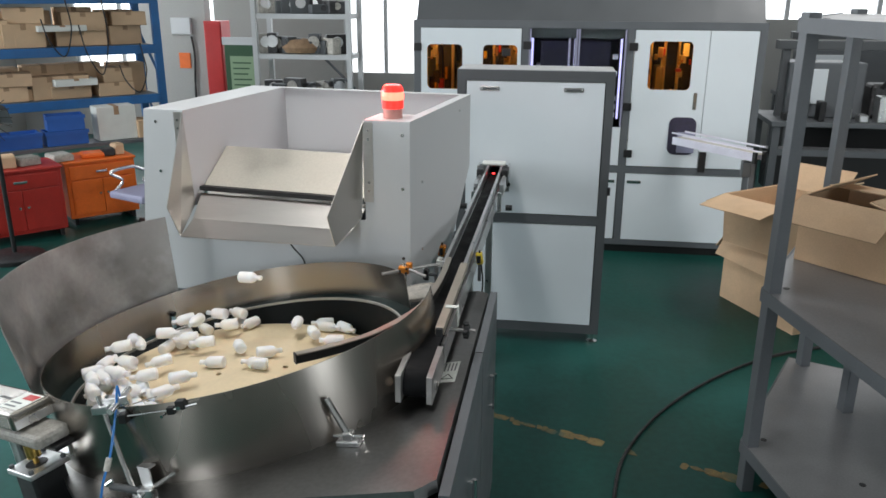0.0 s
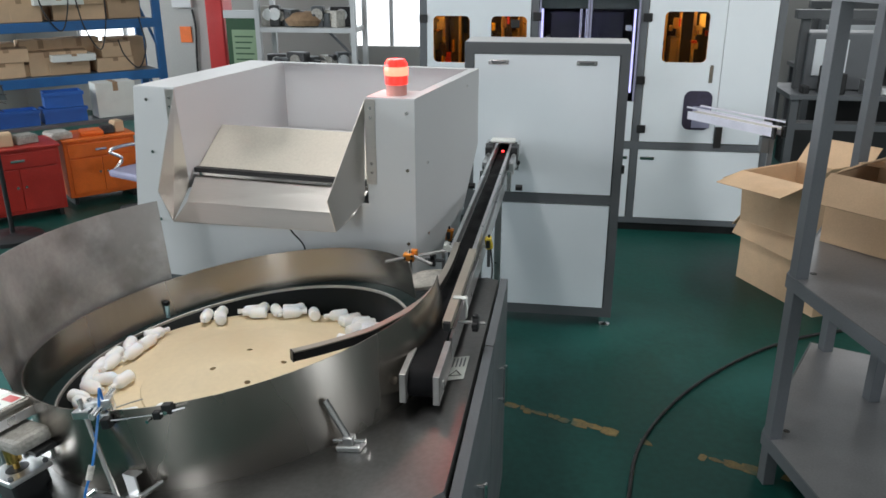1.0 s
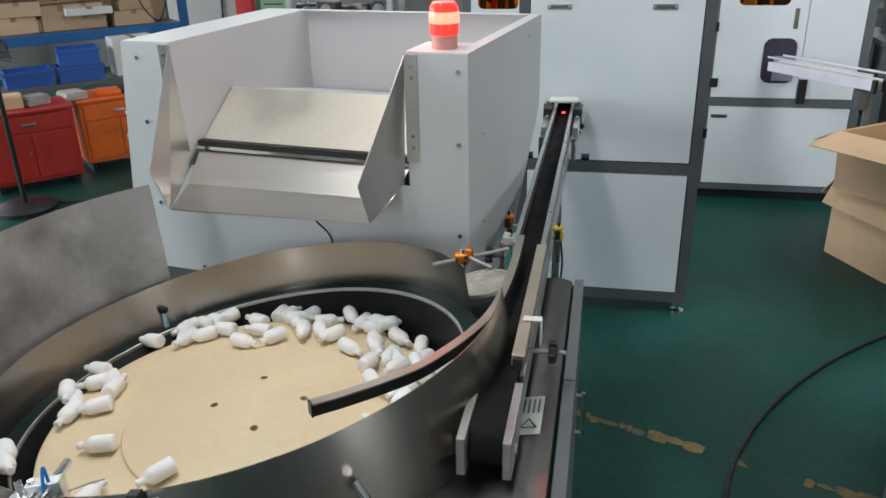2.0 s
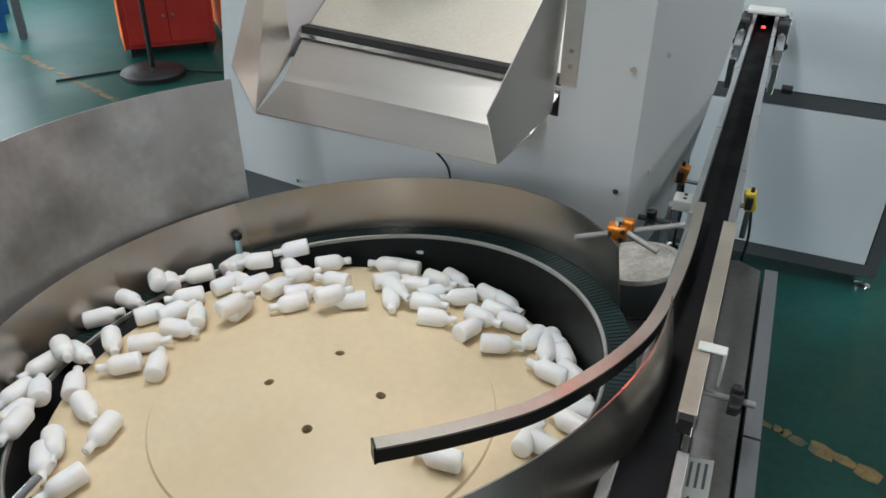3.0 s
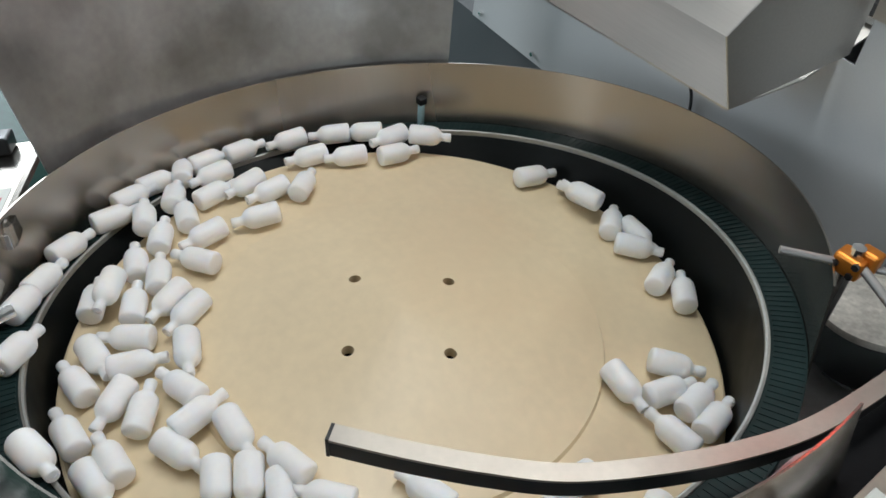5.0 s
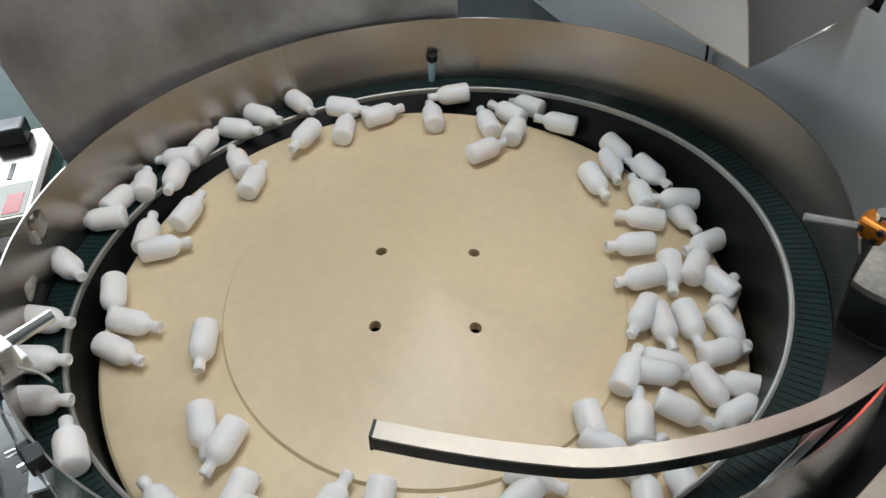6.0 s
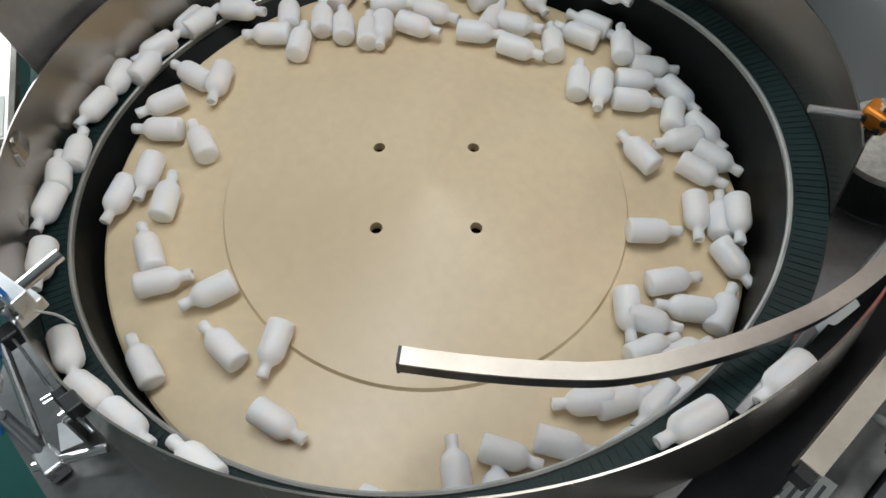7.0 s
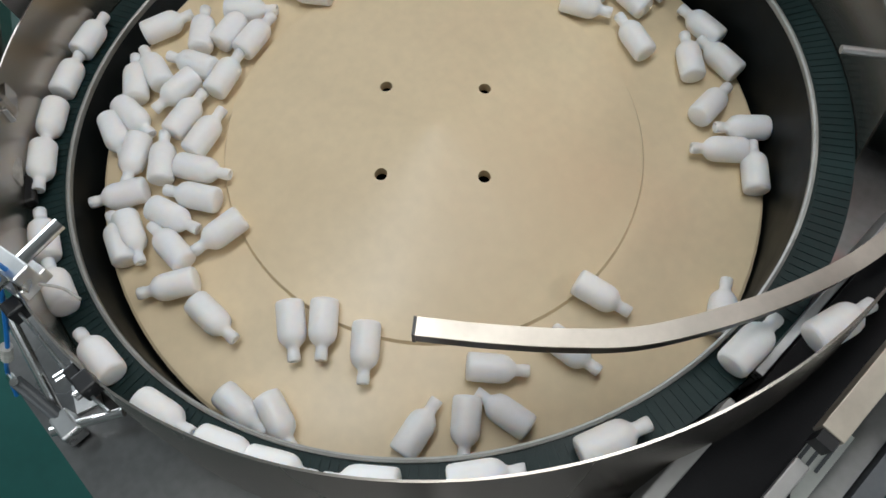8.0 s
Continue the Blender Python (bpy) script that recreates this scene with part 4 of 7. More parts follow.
for u, turn in ((0.12, 6), (0.55, -9), (1.0, 5), (1.42, -7)):
    shut_carton(gm(u, 1.10, 1.855, turn), 0.38, 0.34, rng.uniform(0.16, 0.26))
for u, z, drop in ((0.95, 1.78, 0.45), (1.25, 1.78, 0.62), (1.56, 1.34, 0.36)):
    cb = thing("loose_cable", "black cable hanging over the rack's beam", "cable", gm(u, 0.975, 0))
    part("cable_run", tube([(0, 0, z + 0.08), (0.01, -0.01, z), (0.03, -0.012, z - drop * 0.5), (-0.05, -0.01, z - drop), (-0.16, 0.0, z - drop * 0.7), (-0.20, 0.02, z - drop * 0.3)], 0.006), BLACK, cb)
shut_carton(gm(0.98, 1.02, 1.064), 0.36, 0.2, 0.06, "white flat carton on the rack", PAPER)
shut_carton(gm(0.92, 1.0, 1.538), 0.40, 0.24, 0.05, "white flat carton on the rack", PAPER)


def bin_box(m, w, d, h):
    b = thing("plastic_bin", "blue plastic storage bin", "bin", m, group="blue bins")
    for x0, x1, y0, y1 in ((-w / 2, w / 2, 0, 0.006), (-w / 2, w / 2, d - 0.006, d), (-w / 2, -w / 2 + 0.006, 0.006, d - 0.006), (w / 2 - 0.006, w / 2, 0.006, d - 0.006)):
        part("bin_wall", boxbm(x0, x1, y0, y1, 0.006, h), BLUE_BIN, b)
    part("bin_floor", boxbm(-w / 2, w / 2, 0, d, 0, 0.006), BLUE_BIN, b)
    part("bin_rim", boxbm(-w / 2 - 0.01, w / 2 + 0.01, -0.01, 0.0, h - 0.03, h), BLUE_BIN, b)
    return b


bench = thing("work_bench", "low grey work bench behind the tool cabinets", "bench", gm(0, 0.72))
part("bench_top", boxbm(-0.8, 1.55, 0, 0.26, 0.56, 0.59), GREY_MID, bench)
for x in (-0.75, 1.48):
    part("bench_leg", boxbm(x, x + 0.05, 0.05, 0.2, 0, 0.56), GREY_MID, bench)
bin_box(gm(0.78, 0.76, 0.72, -6), 0.30, 0.2, 0.13)
bin_box(gm(0.78, 0.76, 0.592), 0.34, 0.2, 0.125)
bin_box(gm(0.40, 0.76, 0.592), 0.34, 0.2, 0.13)
shut_carton(gm(1.22, 0.78, 0.592), 0.34, 0.2, 0.30, "large white printed carton on the bench", PAPER)
shut_carton(gm(1.48, 0.76, 0.592, 10), 0.18, 0.2, 0.16)
for u, v, z, w, d, h, p in ((0.16, 0.1, 0.572, 0.14, 0.14, 0.09, CARD), (0.34, 0.12, 0.572, 0.16, 0.14, 0.06, JUNK_LIGHT), (0.62, 0.28, 0.542, 0.16, 0.2, 0.05, JUNK_LIGHT),
                            (0.98, 0.30, 0.542, 0.10, 0.12, 0.06, JUNK), (1.08, 0.32, 0.542, 0.08, 0.1, 0.09, CARD), (0.85, 0.3, 0.542, 0.18, 0.16, 0.035, ORANGE)):
    c = thing("oddment", "small parts box lying on the tool cabinet", "box", gm(u, v, z, rng.uniform(-15, 15)))
    part("oddment_body", boxbm(-w / 2, w / 2, 0, d, 0, h, None, 0.008), p, c)
    part("oddment_lid", boxbm(-w / 2 + 0.01, w / 2 - 0.01, 0.01, d - 0.01, h, h + 0.006), p, c)


def stand_fan():
    f = thing("pedestal_fan", "black pedestal fan on a round grey base", "fan", pose(-3.05, 2.97, 0))
    part("fan_base", lathe(bmesh.new(), [(0, 0), (0.20, 0), (0.20, 0.03), (0.17, 0.045), (0.03, 0.055), (0, 0.055)], 32), BLACK, f, "", 35)
    part("fan_pole", rodbm((0, 0, 0.05), (0, 0, 1.02), 0.016), BLACK, f)
    part("fan_motor", rodbm((0, 0.1, 1.05), (0, -0.06, 1.05), 0.06, 20), BLACK, f, "", 40)
    for k in range(20):
        a = 2 * math.pi * k / 20
        part("guard_wire", rodbm((0.03 * math.cos(a), -0.10, 1.05 + 0.03 * math.sin(a)), (0.2 * math.cos(a), -0.06, 1.05 + 0.2 * math.sin(a)), 0.003, 6), BLACK, f)
    for k in range(4):
        part("fan_blade", boxbm(-0.05, 0.05, -0.003, 0.003, 0.03, 0.17, pose(0, -0.04, 1.05, 0, 90 * k, 0) @ pose(0, 0, 0, 0, 0, 25), 0.002), GREY, f)


stand_fan()


def office_chair():
    c = thing("office_chair", "lilac office chair with silver armrest", "chair", gm(1.08, -0.30, 0, 20))
    part("seat", boxbm(-0.22, 0.22, -0.2, 0.2, 0.30, 0.36, None, 0.02), LILAC, c)
    part("backrest", boxbm(0.18, 0.24, -0.18, 0.18, 0.38, 0.50, None, 0.02), LILAC, c)
    for y in (-0.2, 0.2):
        part("armrest", tube([(-0.16, y, 0.34), (-0.08, y, 0.42), (-0.18, y, 0.50), (0.02, y, 0.515), (0.14, y, 0.47)], 0.014), CHROME, c, "curved silver armrest")
    part("gas_lift", rodbm((0, 0, 0.06), (0, 0, 0.30), 0.025), BLACK, c)
    for k in range(5):
        a = 2 * math.pi * k / 5
        part("base_arm", rodbm((0, 0, 0.08), (0.24 * math.cos(a), 0.24 * math.sin(a), 0.05), 0.018, 8), BLACK, c)
        part("castor", rodbm((0.24 * math.cos(a) - 0.012, 0.24 * math.sin(a), 0.025), (0.24 * math.cos(a) + 0.012, 0.24 * math.sin(a), 0.025), 0.025, 12), BLACK, c)


office_chair()


# ---- far side: partition, cabinets, white shelving, windows ----
def far_side():
    p = tagged(new("partition_wall"), "white painted partition beside the rack", "wall", kind="structure")
    part("partition_body", boxbm(-3.95, -3.09, 6.6, 6.75, 0, 3.2), WALLM, p)
    part("wire_box", boxbm(-3.48, -3.25, 6.55, 6.6, 1.42, 1.60, None, 0.008), WHITE, p)
    part("door_plate", boxbm(-3.43, -3.30, 6.585, 6.6, 1.05, 1.22), ORANGE, p)
    part("wall_cable", tube([(-3.26, 6.58, 1.40), (-3.24, 6.58, 1.2), (-3.26, 6.58, 0.9), (-3.28, 6.58, 0.4)], 0.012), BLACK, p)
    h = thing("hydrant_cabinet", "tall red enamelled hydrant cabinet", "cabinet", pose(-3.07, 6.5, 0))
    part("body", boxbm(0, 0.20, 0, 0.25, 0.3, 1.57, None, 0.006), REDBOX, h)
    part("door", boxbm(0.01, 0.19, -0.012, 0, 0.32, 1.55, None, 0.004), REDBOX, h)
    part("foot", boxbm(0.02, 0.18, 0.02, 0.23, 0, 0.3), REDBOX, h)
    n = thing("notice_board", "green notice board with a pale printed sheet", "board", pose(-2.85, 6.5, 0))
    part("board", boxbm(0, 0.38, 0, 0.03, 0.55, 1.32, None, 0.004), GREEN, n)
    sheet = part("sheet", boxbm(0.06, 0.33, -0.003, 0, 0.62, 1.2), PALEGREEN, n, "pale green printed sheet")
    for k in range(7):
        part("text_bar", boxbm(0.09, 0.30 - 0.02 * (k % 3), -0.0045, -0.0032, 1.12 - 0.06 * k, 1.135 - 0.06 * k), GREEN, sheet)
    part("board_leg", boxbm(0.02, 0.06, 0.0, 0.03, 0, 0.55), GREY_MID, n)
    part("board_leg", boxbm(0.32, 0.36, 0.0, 0.03, 0, 0.55), GREY_MID, n)
    part("frame", boxbm(-0.02, 0.42, -0.004, 0.034, 1.32, 1.40), WHITE, n)
    s = thing("white_shelving", "white metal shelving piled with machine parts", "shelf", pose(-2.40, 6.2, 0))
    for x in (0, 1.02):
        for y in (0, 0.45):
            part("post", boxbm(x, x + 0.05, y, y + 0.05, 0, 2.3), WHITE, s)
    for z in (0.35, 0.78, 1.25, 1.66):
        part("shelf", boxbm(0.02, 1.05, 0.01, 0.49, z - 0.05, z), WHITE, s)
    part("brace", rodbm((1.03, 0.47, 0.8), (0.6, 0.47, 1.22), 0.015, 8), GREY_MID, s)
    r2 = random.Random(5)
    for z in (0.78, 1.25, 1.66):
        for k in range(11):
            w, hh = r2.uniform(0.10, 0.26), r2.uniform(0.07, 0.22)
            x = -2.40 + 0.1 + 0.075 * k + r2.uniform(0, 0.04)
            t = thing("machine_part", "loose machine part piled on the shelf", "part", pose(x, 6.30 + r2.uniform(0, 0.12), z + 0.001, 0, 0, r2.uniform(-40, 40)), group="loose machine parts")
            mt = r2.choice((JUNK, JUNK, JUNK_LIGHT, GREY))
            part("block", boxbm(-w / 2, w / 2, -0.06, 0.06, 0, hh, None, 0.012), mt, t)
            part("boss", rodbm((0, -0.07, hh * 0.6), (0, 0.07, hh * 0.6), hh * 0.3, 12), r2.choice((JUNK, ALU, JUNK_LIGHT)), t)
    sack = thing("tan_sack", "tan folded sack on the white shelf", "sack", pose(-1.90, 6.36, 1.26))
    bm = lathe(bmesh.new(), [(0, 0), (0.19, 0.005), (0.22, 0.06), (0.15, 0.13), (0, 0.15)], 18)
    part("sack_body", bm, TAN, sack, "", 60)
    for y, xs in ((NORTH + 0.05, ((-5.6, -3.6, 0.9, 3.0), (-1.9, -0.3, 0.9, 3.2), (2.4, 5.4, 1.6, 3.2))), (SOUTH - 0.11, ((-1.65, -0.75, 1.0, 3.2),))):
        for a, b, lo, hi in xs:
            w = tagged(new("window_1"), "bright daylit factory window with white bars", "window", kind="structure")
            part("pane", boxbm(a, b, y + 0.05, y + 0.06, lo, hi), WINDOWGLOW, w)
            for k in range(4):
                x = a + (b - a) * k / 3
                part("window_bar", boxbm(x - 0.025, x + 0.025, y - 0.02, y + 0.02, lo, hi), WHITE, w)
            part("window_bar", boxbm(a, b, y - 0.02, y + 0.02, (lo + hi) / 2 - 0.02, (lo + hi) / 2 + 0.02), WHITE, w)
    w = tagged(new("window_3"), "bright daylit factory window with white bars", "window", kind="structure")
    part("pane", boxbm(EAST + 0.10, EAST + 0.11, -4.8, -2.4, 1.0, 3.2), WINDOWGLOW, w)
    for y in (-4.8, -3.6, -2.4):
        part("window_bar", boxbm(EAST + 0.03, EAST + 0.07, y - 0.025, y + 0.025, 1.0, 3.2), WHITE, w)
    for a, b in ((-1.5, 1.6), (2.2, 5.4)):
        w = tagged(new("window_2"), "bright daylit factory window with white bars", "window", kind="structure")
        part("pane", boxbm(WEST - 0.11, WEST - 0.10, a, b, 1.0, 3.2), WINDOWGLOW, w)
        for k in range(5):
            y = a + (b - a) * k / 4
            part("window_bar", boxbm(WEST - 0.07, WEST - 0.03, y - 0.025, y + 0.025, 1.0, 3.2), WHITE, w)


far_side()


# ---- right background: other machines behind the rack ----
def rear_bench(x, y, w, label):
    b = thing("machine_bench", label, "bench", pose(x, y, 0))
    part("bench_top", boxbm(0, w, 0, 0.7, 0.86, 0.90, None, 0.004), GREY_MID, b)
    for lx in (0.02, w - 0.08):
        for ly in (0.02, 0.62):
            part("bench_leg", boxbm(lx, lx + 0.06, ly, ly + 0.06, 0, 0.86), GREY_MID, b)
    part("bench_rail", boxbm(0.02, w - 0.02, 0.03, 0.07, 0.62, 0.67), GREY_MID, b)
    part("bench_rail", boxbm(0.02, w - 0.02, 0.03, 0.07, 0.2, 0.25), GREY_MID, b)
    part("drive_box", boxbm(0.1, w - 0.2, 0.15, 0.6, 0.26, 0.6, None, 0.01), BLACK, b)
    part("machine_head", boxbm(0.15, w * 0.5, 0.25, 0.6, 0.905, 1.35, None, 0.012), GREY_MID, b)
    part("control_panel", boxbm(0.2, w * 0.3, 0.235, 0.249, 1.02, 1.3, None, 0.004), WHITE_COOL, b)
    for k in range(8):
        x = 0.1 + (w - 0.3) * ((k * 0.37) % 1.0)
        part("bench_fitting", boxbm(x, x + 0.05 + 0.02 * (k % 3), 0.04, 0.16, 0.902, 0.96 + 0.05 * (k % 4), None, 0.008), (BLACK, ALU, GREY)[k % 3], b)
    part("upper_beam", boxbm(0.05, w - 0.05, 0.3, 0.4, 1.45, 1.52, None, 0.004), GREY, b)
    for x in (0.1, w - 0.16):
        part("upper_post", boxbm(x, x + 0.06, 0.32, 0.38, 0.902, 1.449), GREY, b)
    part("machine_slot", boxbm(0.28, 0.33, 0.238, 0.25, 1.1, 1.26), BLACK, b)
    part("machine_arm", boxbm(w * 0.55, w * 0.8, 0.3, 0.5, 0.905, 1.18, None, 0.03), JUNK, b)
    part("machine_tube", tube([(w * 0.6, 0.3, 1.15), (w * 0.7, 0.25, 1.4), (w * 0.85, 0.3, 1.3), (w * 0.9, 0.4, 0.92)], 0.018), BLACK, b)


rear_bench(2.55, 4.7, 1.5, "grey machine bench with a pale control head")
rear_bench(4.2, 4.3, 1.6, "grey machine bench with a pale control head")
rear_bench(3.1, 6.4, 2.2, "grey machine bench with a pale control head")


# ---- floor: line, cable ----
def floor_marks():
    flakes = random.Random(21)
    for a, b, keep in (((0.60, 1.27), (2.3, 0.68), 0.42), ((-4.6, 3.06), (-2.0, 2.20), 0.9)):
        a, b = Vector((*a, 0)), Vector((*b, 0))
        d = (b - a).normalized()
        s = Vector((d.y, -d.x, 0))
        bm = bmesh.new()
        u, length = 0.0, (b - a).length
        while u < length:
            step = flakes.uniform(0.02, 0.08)
            if flakes.random() < keep or u < 0.42:
                lo, hi = -flakes.uniform(0.006, 0.028), flakes.uniform(0.006, 0.028)
                skew = flakes.uniform(-0.02, 0.02)
                rim = [a + d * u + s * lo, a + d * (u + step * 0.5) + s * (lo - 0.006), a + d * (u + step) + s * (lo + 0.004),
                       a + d * (u + step + skew) + s * hi, a + d * (u + step * 0.45) + s * (hi + 0.005), a + d * (u + skew * 0.5) + s * (hi - 0.004)]
                top = [bm.verts.new(q + Vector((0, 0, 0.0015))) for q in rim]
                low = [bm.verts.new(q) for q in rim]
                bm.faces.new(top)
                for k in range(6):
                    bm.faces.new((top[k], low[k], low[(k + 1) % 6], top[(k + 1) % 6]))
            u += step + 0.002
        tagged(part("floor_line", bm, YLINE), "worn yellow line painted on the floor", "floor line", kind="structure")
    c = thing("power_cable", "black power cable lying on the floor", "cable")
    part("cable_run", tube([(2.7, 2.42, 0.012), (2.14, 2.16, 0.012), (1.76, 1.85, 0.012), (1.43, 1.45, 0.012), (1.22, 1.05, 0.012), (1.145, 0.72, 0.012), (1.12, 0.3, 0.012), (1.2, -0.6, 0.012)], 0.0075), RUBBER, c)
    c = thing("floor_cable", "thin dark cable lying on the floor", "cable")
    part("cable_run", tube([(-2.1, 3.5, 0.008), (-2.5, 3.39, 0.008), (-2.7, 3.2, 0.008), (-3.2, 3.0, 0.008), (-3.5, 2.6, 0.008)], 0.007), RUBBER, c)
    c = thing("white_hose_ring", "short white hose ring lying on the floor", "hose")
    part("hose_ring", tube([(-3.82, 1.66, 0.01), (-3.69, 1.67, 0.01), (-3.60, 1.69, 0.01), (-3.57, 1.74, 0.01), (-3.63, 1.77, 0.01), (-3.69, 1.73, 0.01), (-3.67, 1.685, 0.022)], 0.009), PAPER, c)


floor_marks()


# ---- fittings on the bowl ----
def table_m(x, y, z=TABLE_H, turn=0.0):
    return TM @ pose(x, y, z, 0, 0, turn)


def fittings():
    # clamp post at the front of the drum
    c = thing("clamp_post", "chrome clamp post beside the drum", "clamp", table_m(0.424, -0.404, TABLE_H, -10))
    part("clamp_foot", boxbm(-0.03, 0.03, -0.018, 0.018, 0, 0.014, None, 0.003), ALU, c)
    part("clamp_block", boxbm(-0.012, 0.012, -0.012, 0.012, 0.014, 0.032, None, 0.002), ALU, c)
    part("clamp_rod", rodbm((0, 0, 0.02), (-0.042, 0.005, 0.118), 0.008), CHROME, c)
    part("clamp_screw", rodbm((-0.04, 0, 0.02), (0.04, 0, 0.02), 0.005), CHROME, c)
    # second short bracket, white plate at the front
    c = thing("hook_bracket", "bent steel bracket on the table", "bracket", table_m(-0.03, -0.548, TABLE_H, -20))
    part("bracket_plate", boxbm(-0.02, 0.02, -0.002, 0.002, 0, 0.055, None, 0.001), ALU, c)
    part("bracket_top", boxbm(-0.02, 0.02, -0.002, 0.02, 0.055, 0.059), ALU, c)
    part("bracket_foot", boxbm(-0.02, 0.02, -0.03, 0.0, 0, 0.004), ALU, c)
    # black clip on the rim
    c = thing("rim_clip", "small black clip on the drum rim", "clip", table_m(0.092, -0.522, RIM_H - 0.008))
    part("clip_body", boxbm(-0.011, 0.011, -0.009, 0.009, -0.008, 0.014, None, 0.002), BLACK, c)
    part("clip_screw", rodbm((0, -0.016, 0.0), (0, -0.008, 0.0), 0.005), CHROME, c)
    # air nozzle stand
    c = thing("nozzle_stand", "aluminium clamps and rods holding an air nozzle", "clamp stand", TM)
    p0, p1 = Vector((-0.062, -0.556, TABLE_H)), Vector((-0.076, -0.53, 0.135))
    part("stand_rod", rodbm((-0.03, -0.60, TABLE_H), (-0.108, -0.522, 0.150), 0.006), CHROME, c)
    part("nozzle_rod", rodbm((-0.062, -0.56, 0.125), (-0.080, -0.445, 0.128), 0.0075), CHROME, c, "chrome rod")
    m = pose(-0.066, -0.508, 0.125, 0, 0, 12)
    part("clamp_block", boxbm(-0.035, 0.022, -0.011, 0.011, -0.012, 0.016, m, 0.002), ALU, c)
    part("clamp_block", boxbm(-0.014, 0.014, -0.02, 0.02, -0.03, -0.013, m, 0.002), ALU, c)
    part("clamp_block", boxbm(-0.122, -0.082, -0.542, -0.518, 0.112, 0.130, None, 0.002), ALU, c)
    part("tube_joint", rodbm((-0.083, -0.580, 0.022), (-0.091, -0.592, -0.004), 0.007, 10), JUNK_LIGHT, c)
    part("clamp_screw", rodbm((-0.09, -0.515, 0.128), (-0.09, -0.515, 0.146), 0.006), CHROME, c)
    part("sensor_head", boxbm(-0.060, -0.040, -0.545, -0.525, 0.085, 0.108, None, 0.002), BLACK, c, "black sensor head")
    part("air_tube", tube([(-0.062, -0.512, 0.130), (-0.058, -0.515, 0.168), (-0.066, -0.53, 0.12), (-0.080, -0.575, 0.03), (-0.10, -0.605, -0.03), (-0.115, -0.63, -0.10)], 0.0027), BLUETUBE, c, "blue air tube")
    part("cable_tie", tube([(-0.045, -0.50, 0.112), (-0.02, -0.485, 0.113), (0.008, -0.478, 0.116)], 0.0016), JUNK_LIGHT, c)
    # wire guide bent along the rim
    c = thing("wire_guide", "bright wire guide in black holders along the rim", "guide", TM)
    part("wire", tube([(-0.052, -0.535, 0.10), (-0.02, -0.533, 0.10), (0.02, -0.532, 0.102), (0.07, -0.530, 0.104), (0.13, -0.522, 0.11)], 0.0018), ALU, c)
    part("wire_holder", boxbm(0.058, 0.076, -0.534, -0.520, 0.092, 0.110, pose(0, 0, 0), 0.002), BLACK, c)
    part("holder_screw", rodbm((0.05, -0.545, 0.095), (0.052, -0.53, 0.095), 0.004), CHROME, c)
    c = thing("side_clamp", "aluminium clamp with crossed rods on the table", "clamp", TM)
    part("clamp_block", boxbm(-0.022, 0.014, -0.607, -0.583, -0.080, -0.052, None, 0.003), ALU, c)
    part("clamp_rod", rodbm((-0.012, -0.612, -0.062), (0.036, -0.536, -0.055), 0.006), CHROME, c)
    part("clamp_arm", rodbm((-0.006, -0.594, -0.064), (-0.082, -0.606, -0.035), 0.008), GREY, c)
    part("clamp_screw", rodbm((-0.090, -0.607, -0.032), (-0.072, -0.605, -0.022), 0.005), CHROME, c)
    part("clamp_foot", rodbm((-0.004, -0.594, TABLE_H), (-0.004, -0.594, -0.075), 0.008), CHROME, c)
    # sensor rod at the back
    c = thing("level_sensor", "small pale level sensor inside the drum", "sensor", pose(-0.423, 0.350, 0))
    part("sensor_rod", rodbm((0, 0, 0.735), (0, 0, 0.812), 0.007), CYAN, c, "pale cyan tube")
    part("sensor_head", boxbm(-0.008, 0.008, -0.008, 0.008, 0.812, 0.826, None, 0.002), BLACK, c)
    # orange cross clamp on a post by the wall
    c = thing("cross_clamp", "orange anodised cross clamp on a chrome post", "clamp", pose(0.391, 0.340, 0))
    part("clamp_post", rodbm((0, 0, 0.83), (0, 0, 1.055), 0.008), CHROME, c)
    part("clamp_body", boxbm(-0.018, 0.016, -0.013, 0.013, 1.018, 1.044, None, 0.004), ORANGE_AL, c)
    part("clamp_body", boxbm(-0.002, 0.024, 0.002, 0.022, 1.024, 1.052, None, 0.004), ORANGE_AL, c)
    part("clamp_rod", rodbm((-0.062, -0.047, 1.03), (0.10, 0.075, 1.03), 0.0048), STEEL_DULL, c)
    part("clamp_rod", rodbm((0.014, -0.002, 1.034), (0.072, -0.016, 1.018), 0.0055), STEEL_DULL, c)
    for x, y, z in ((-0.012, -0.016, 1.031), (0.008, -0.016, 1.024), (0.010, -0.016, 1.039)):
        part("clamp_screw", rodbm((x, y, z), (x, y + 0.006, z), 0.0045, 6), BLACK, c)
    # plastic jar under it
    c = thing("plastic_jar", "cloudy plastic jar standing behind the drum", "jar", table_m(0.458, 0.432))
    part("jar_body", lathe(bmesh.new(), [(0, 0), (0.072, 0), (0.077, 0.078), (0.075, 0.078), (0.070, 0.003), (0, 0.003)], 40), JARPLASTIC, c, "", 40)
    part("jar_lid", lathe(bmesh.new(), [(0, 0.078), (0.081, 0.078), (0.082, 0.082), (0.081, 0.088), (0.070, 0.090), (0.068, 0.087), (0, 0.088)], 40), JUNK_LIGHT, c, "pale flat lid", 40)
    # sensors on the conveyor
    for x, y, zc, mt in ((0.445, 0.80, 0.948, ORANGE_AL), (0.594, 0.73, 0.948, YELLOW)):
        inner = 0.488 if x < 0.5 else 0.574
        c = thing("conveyor_sensor", "small bright photo sensor clamped beside the conveyor", "sensor", pose(x, y, zc))
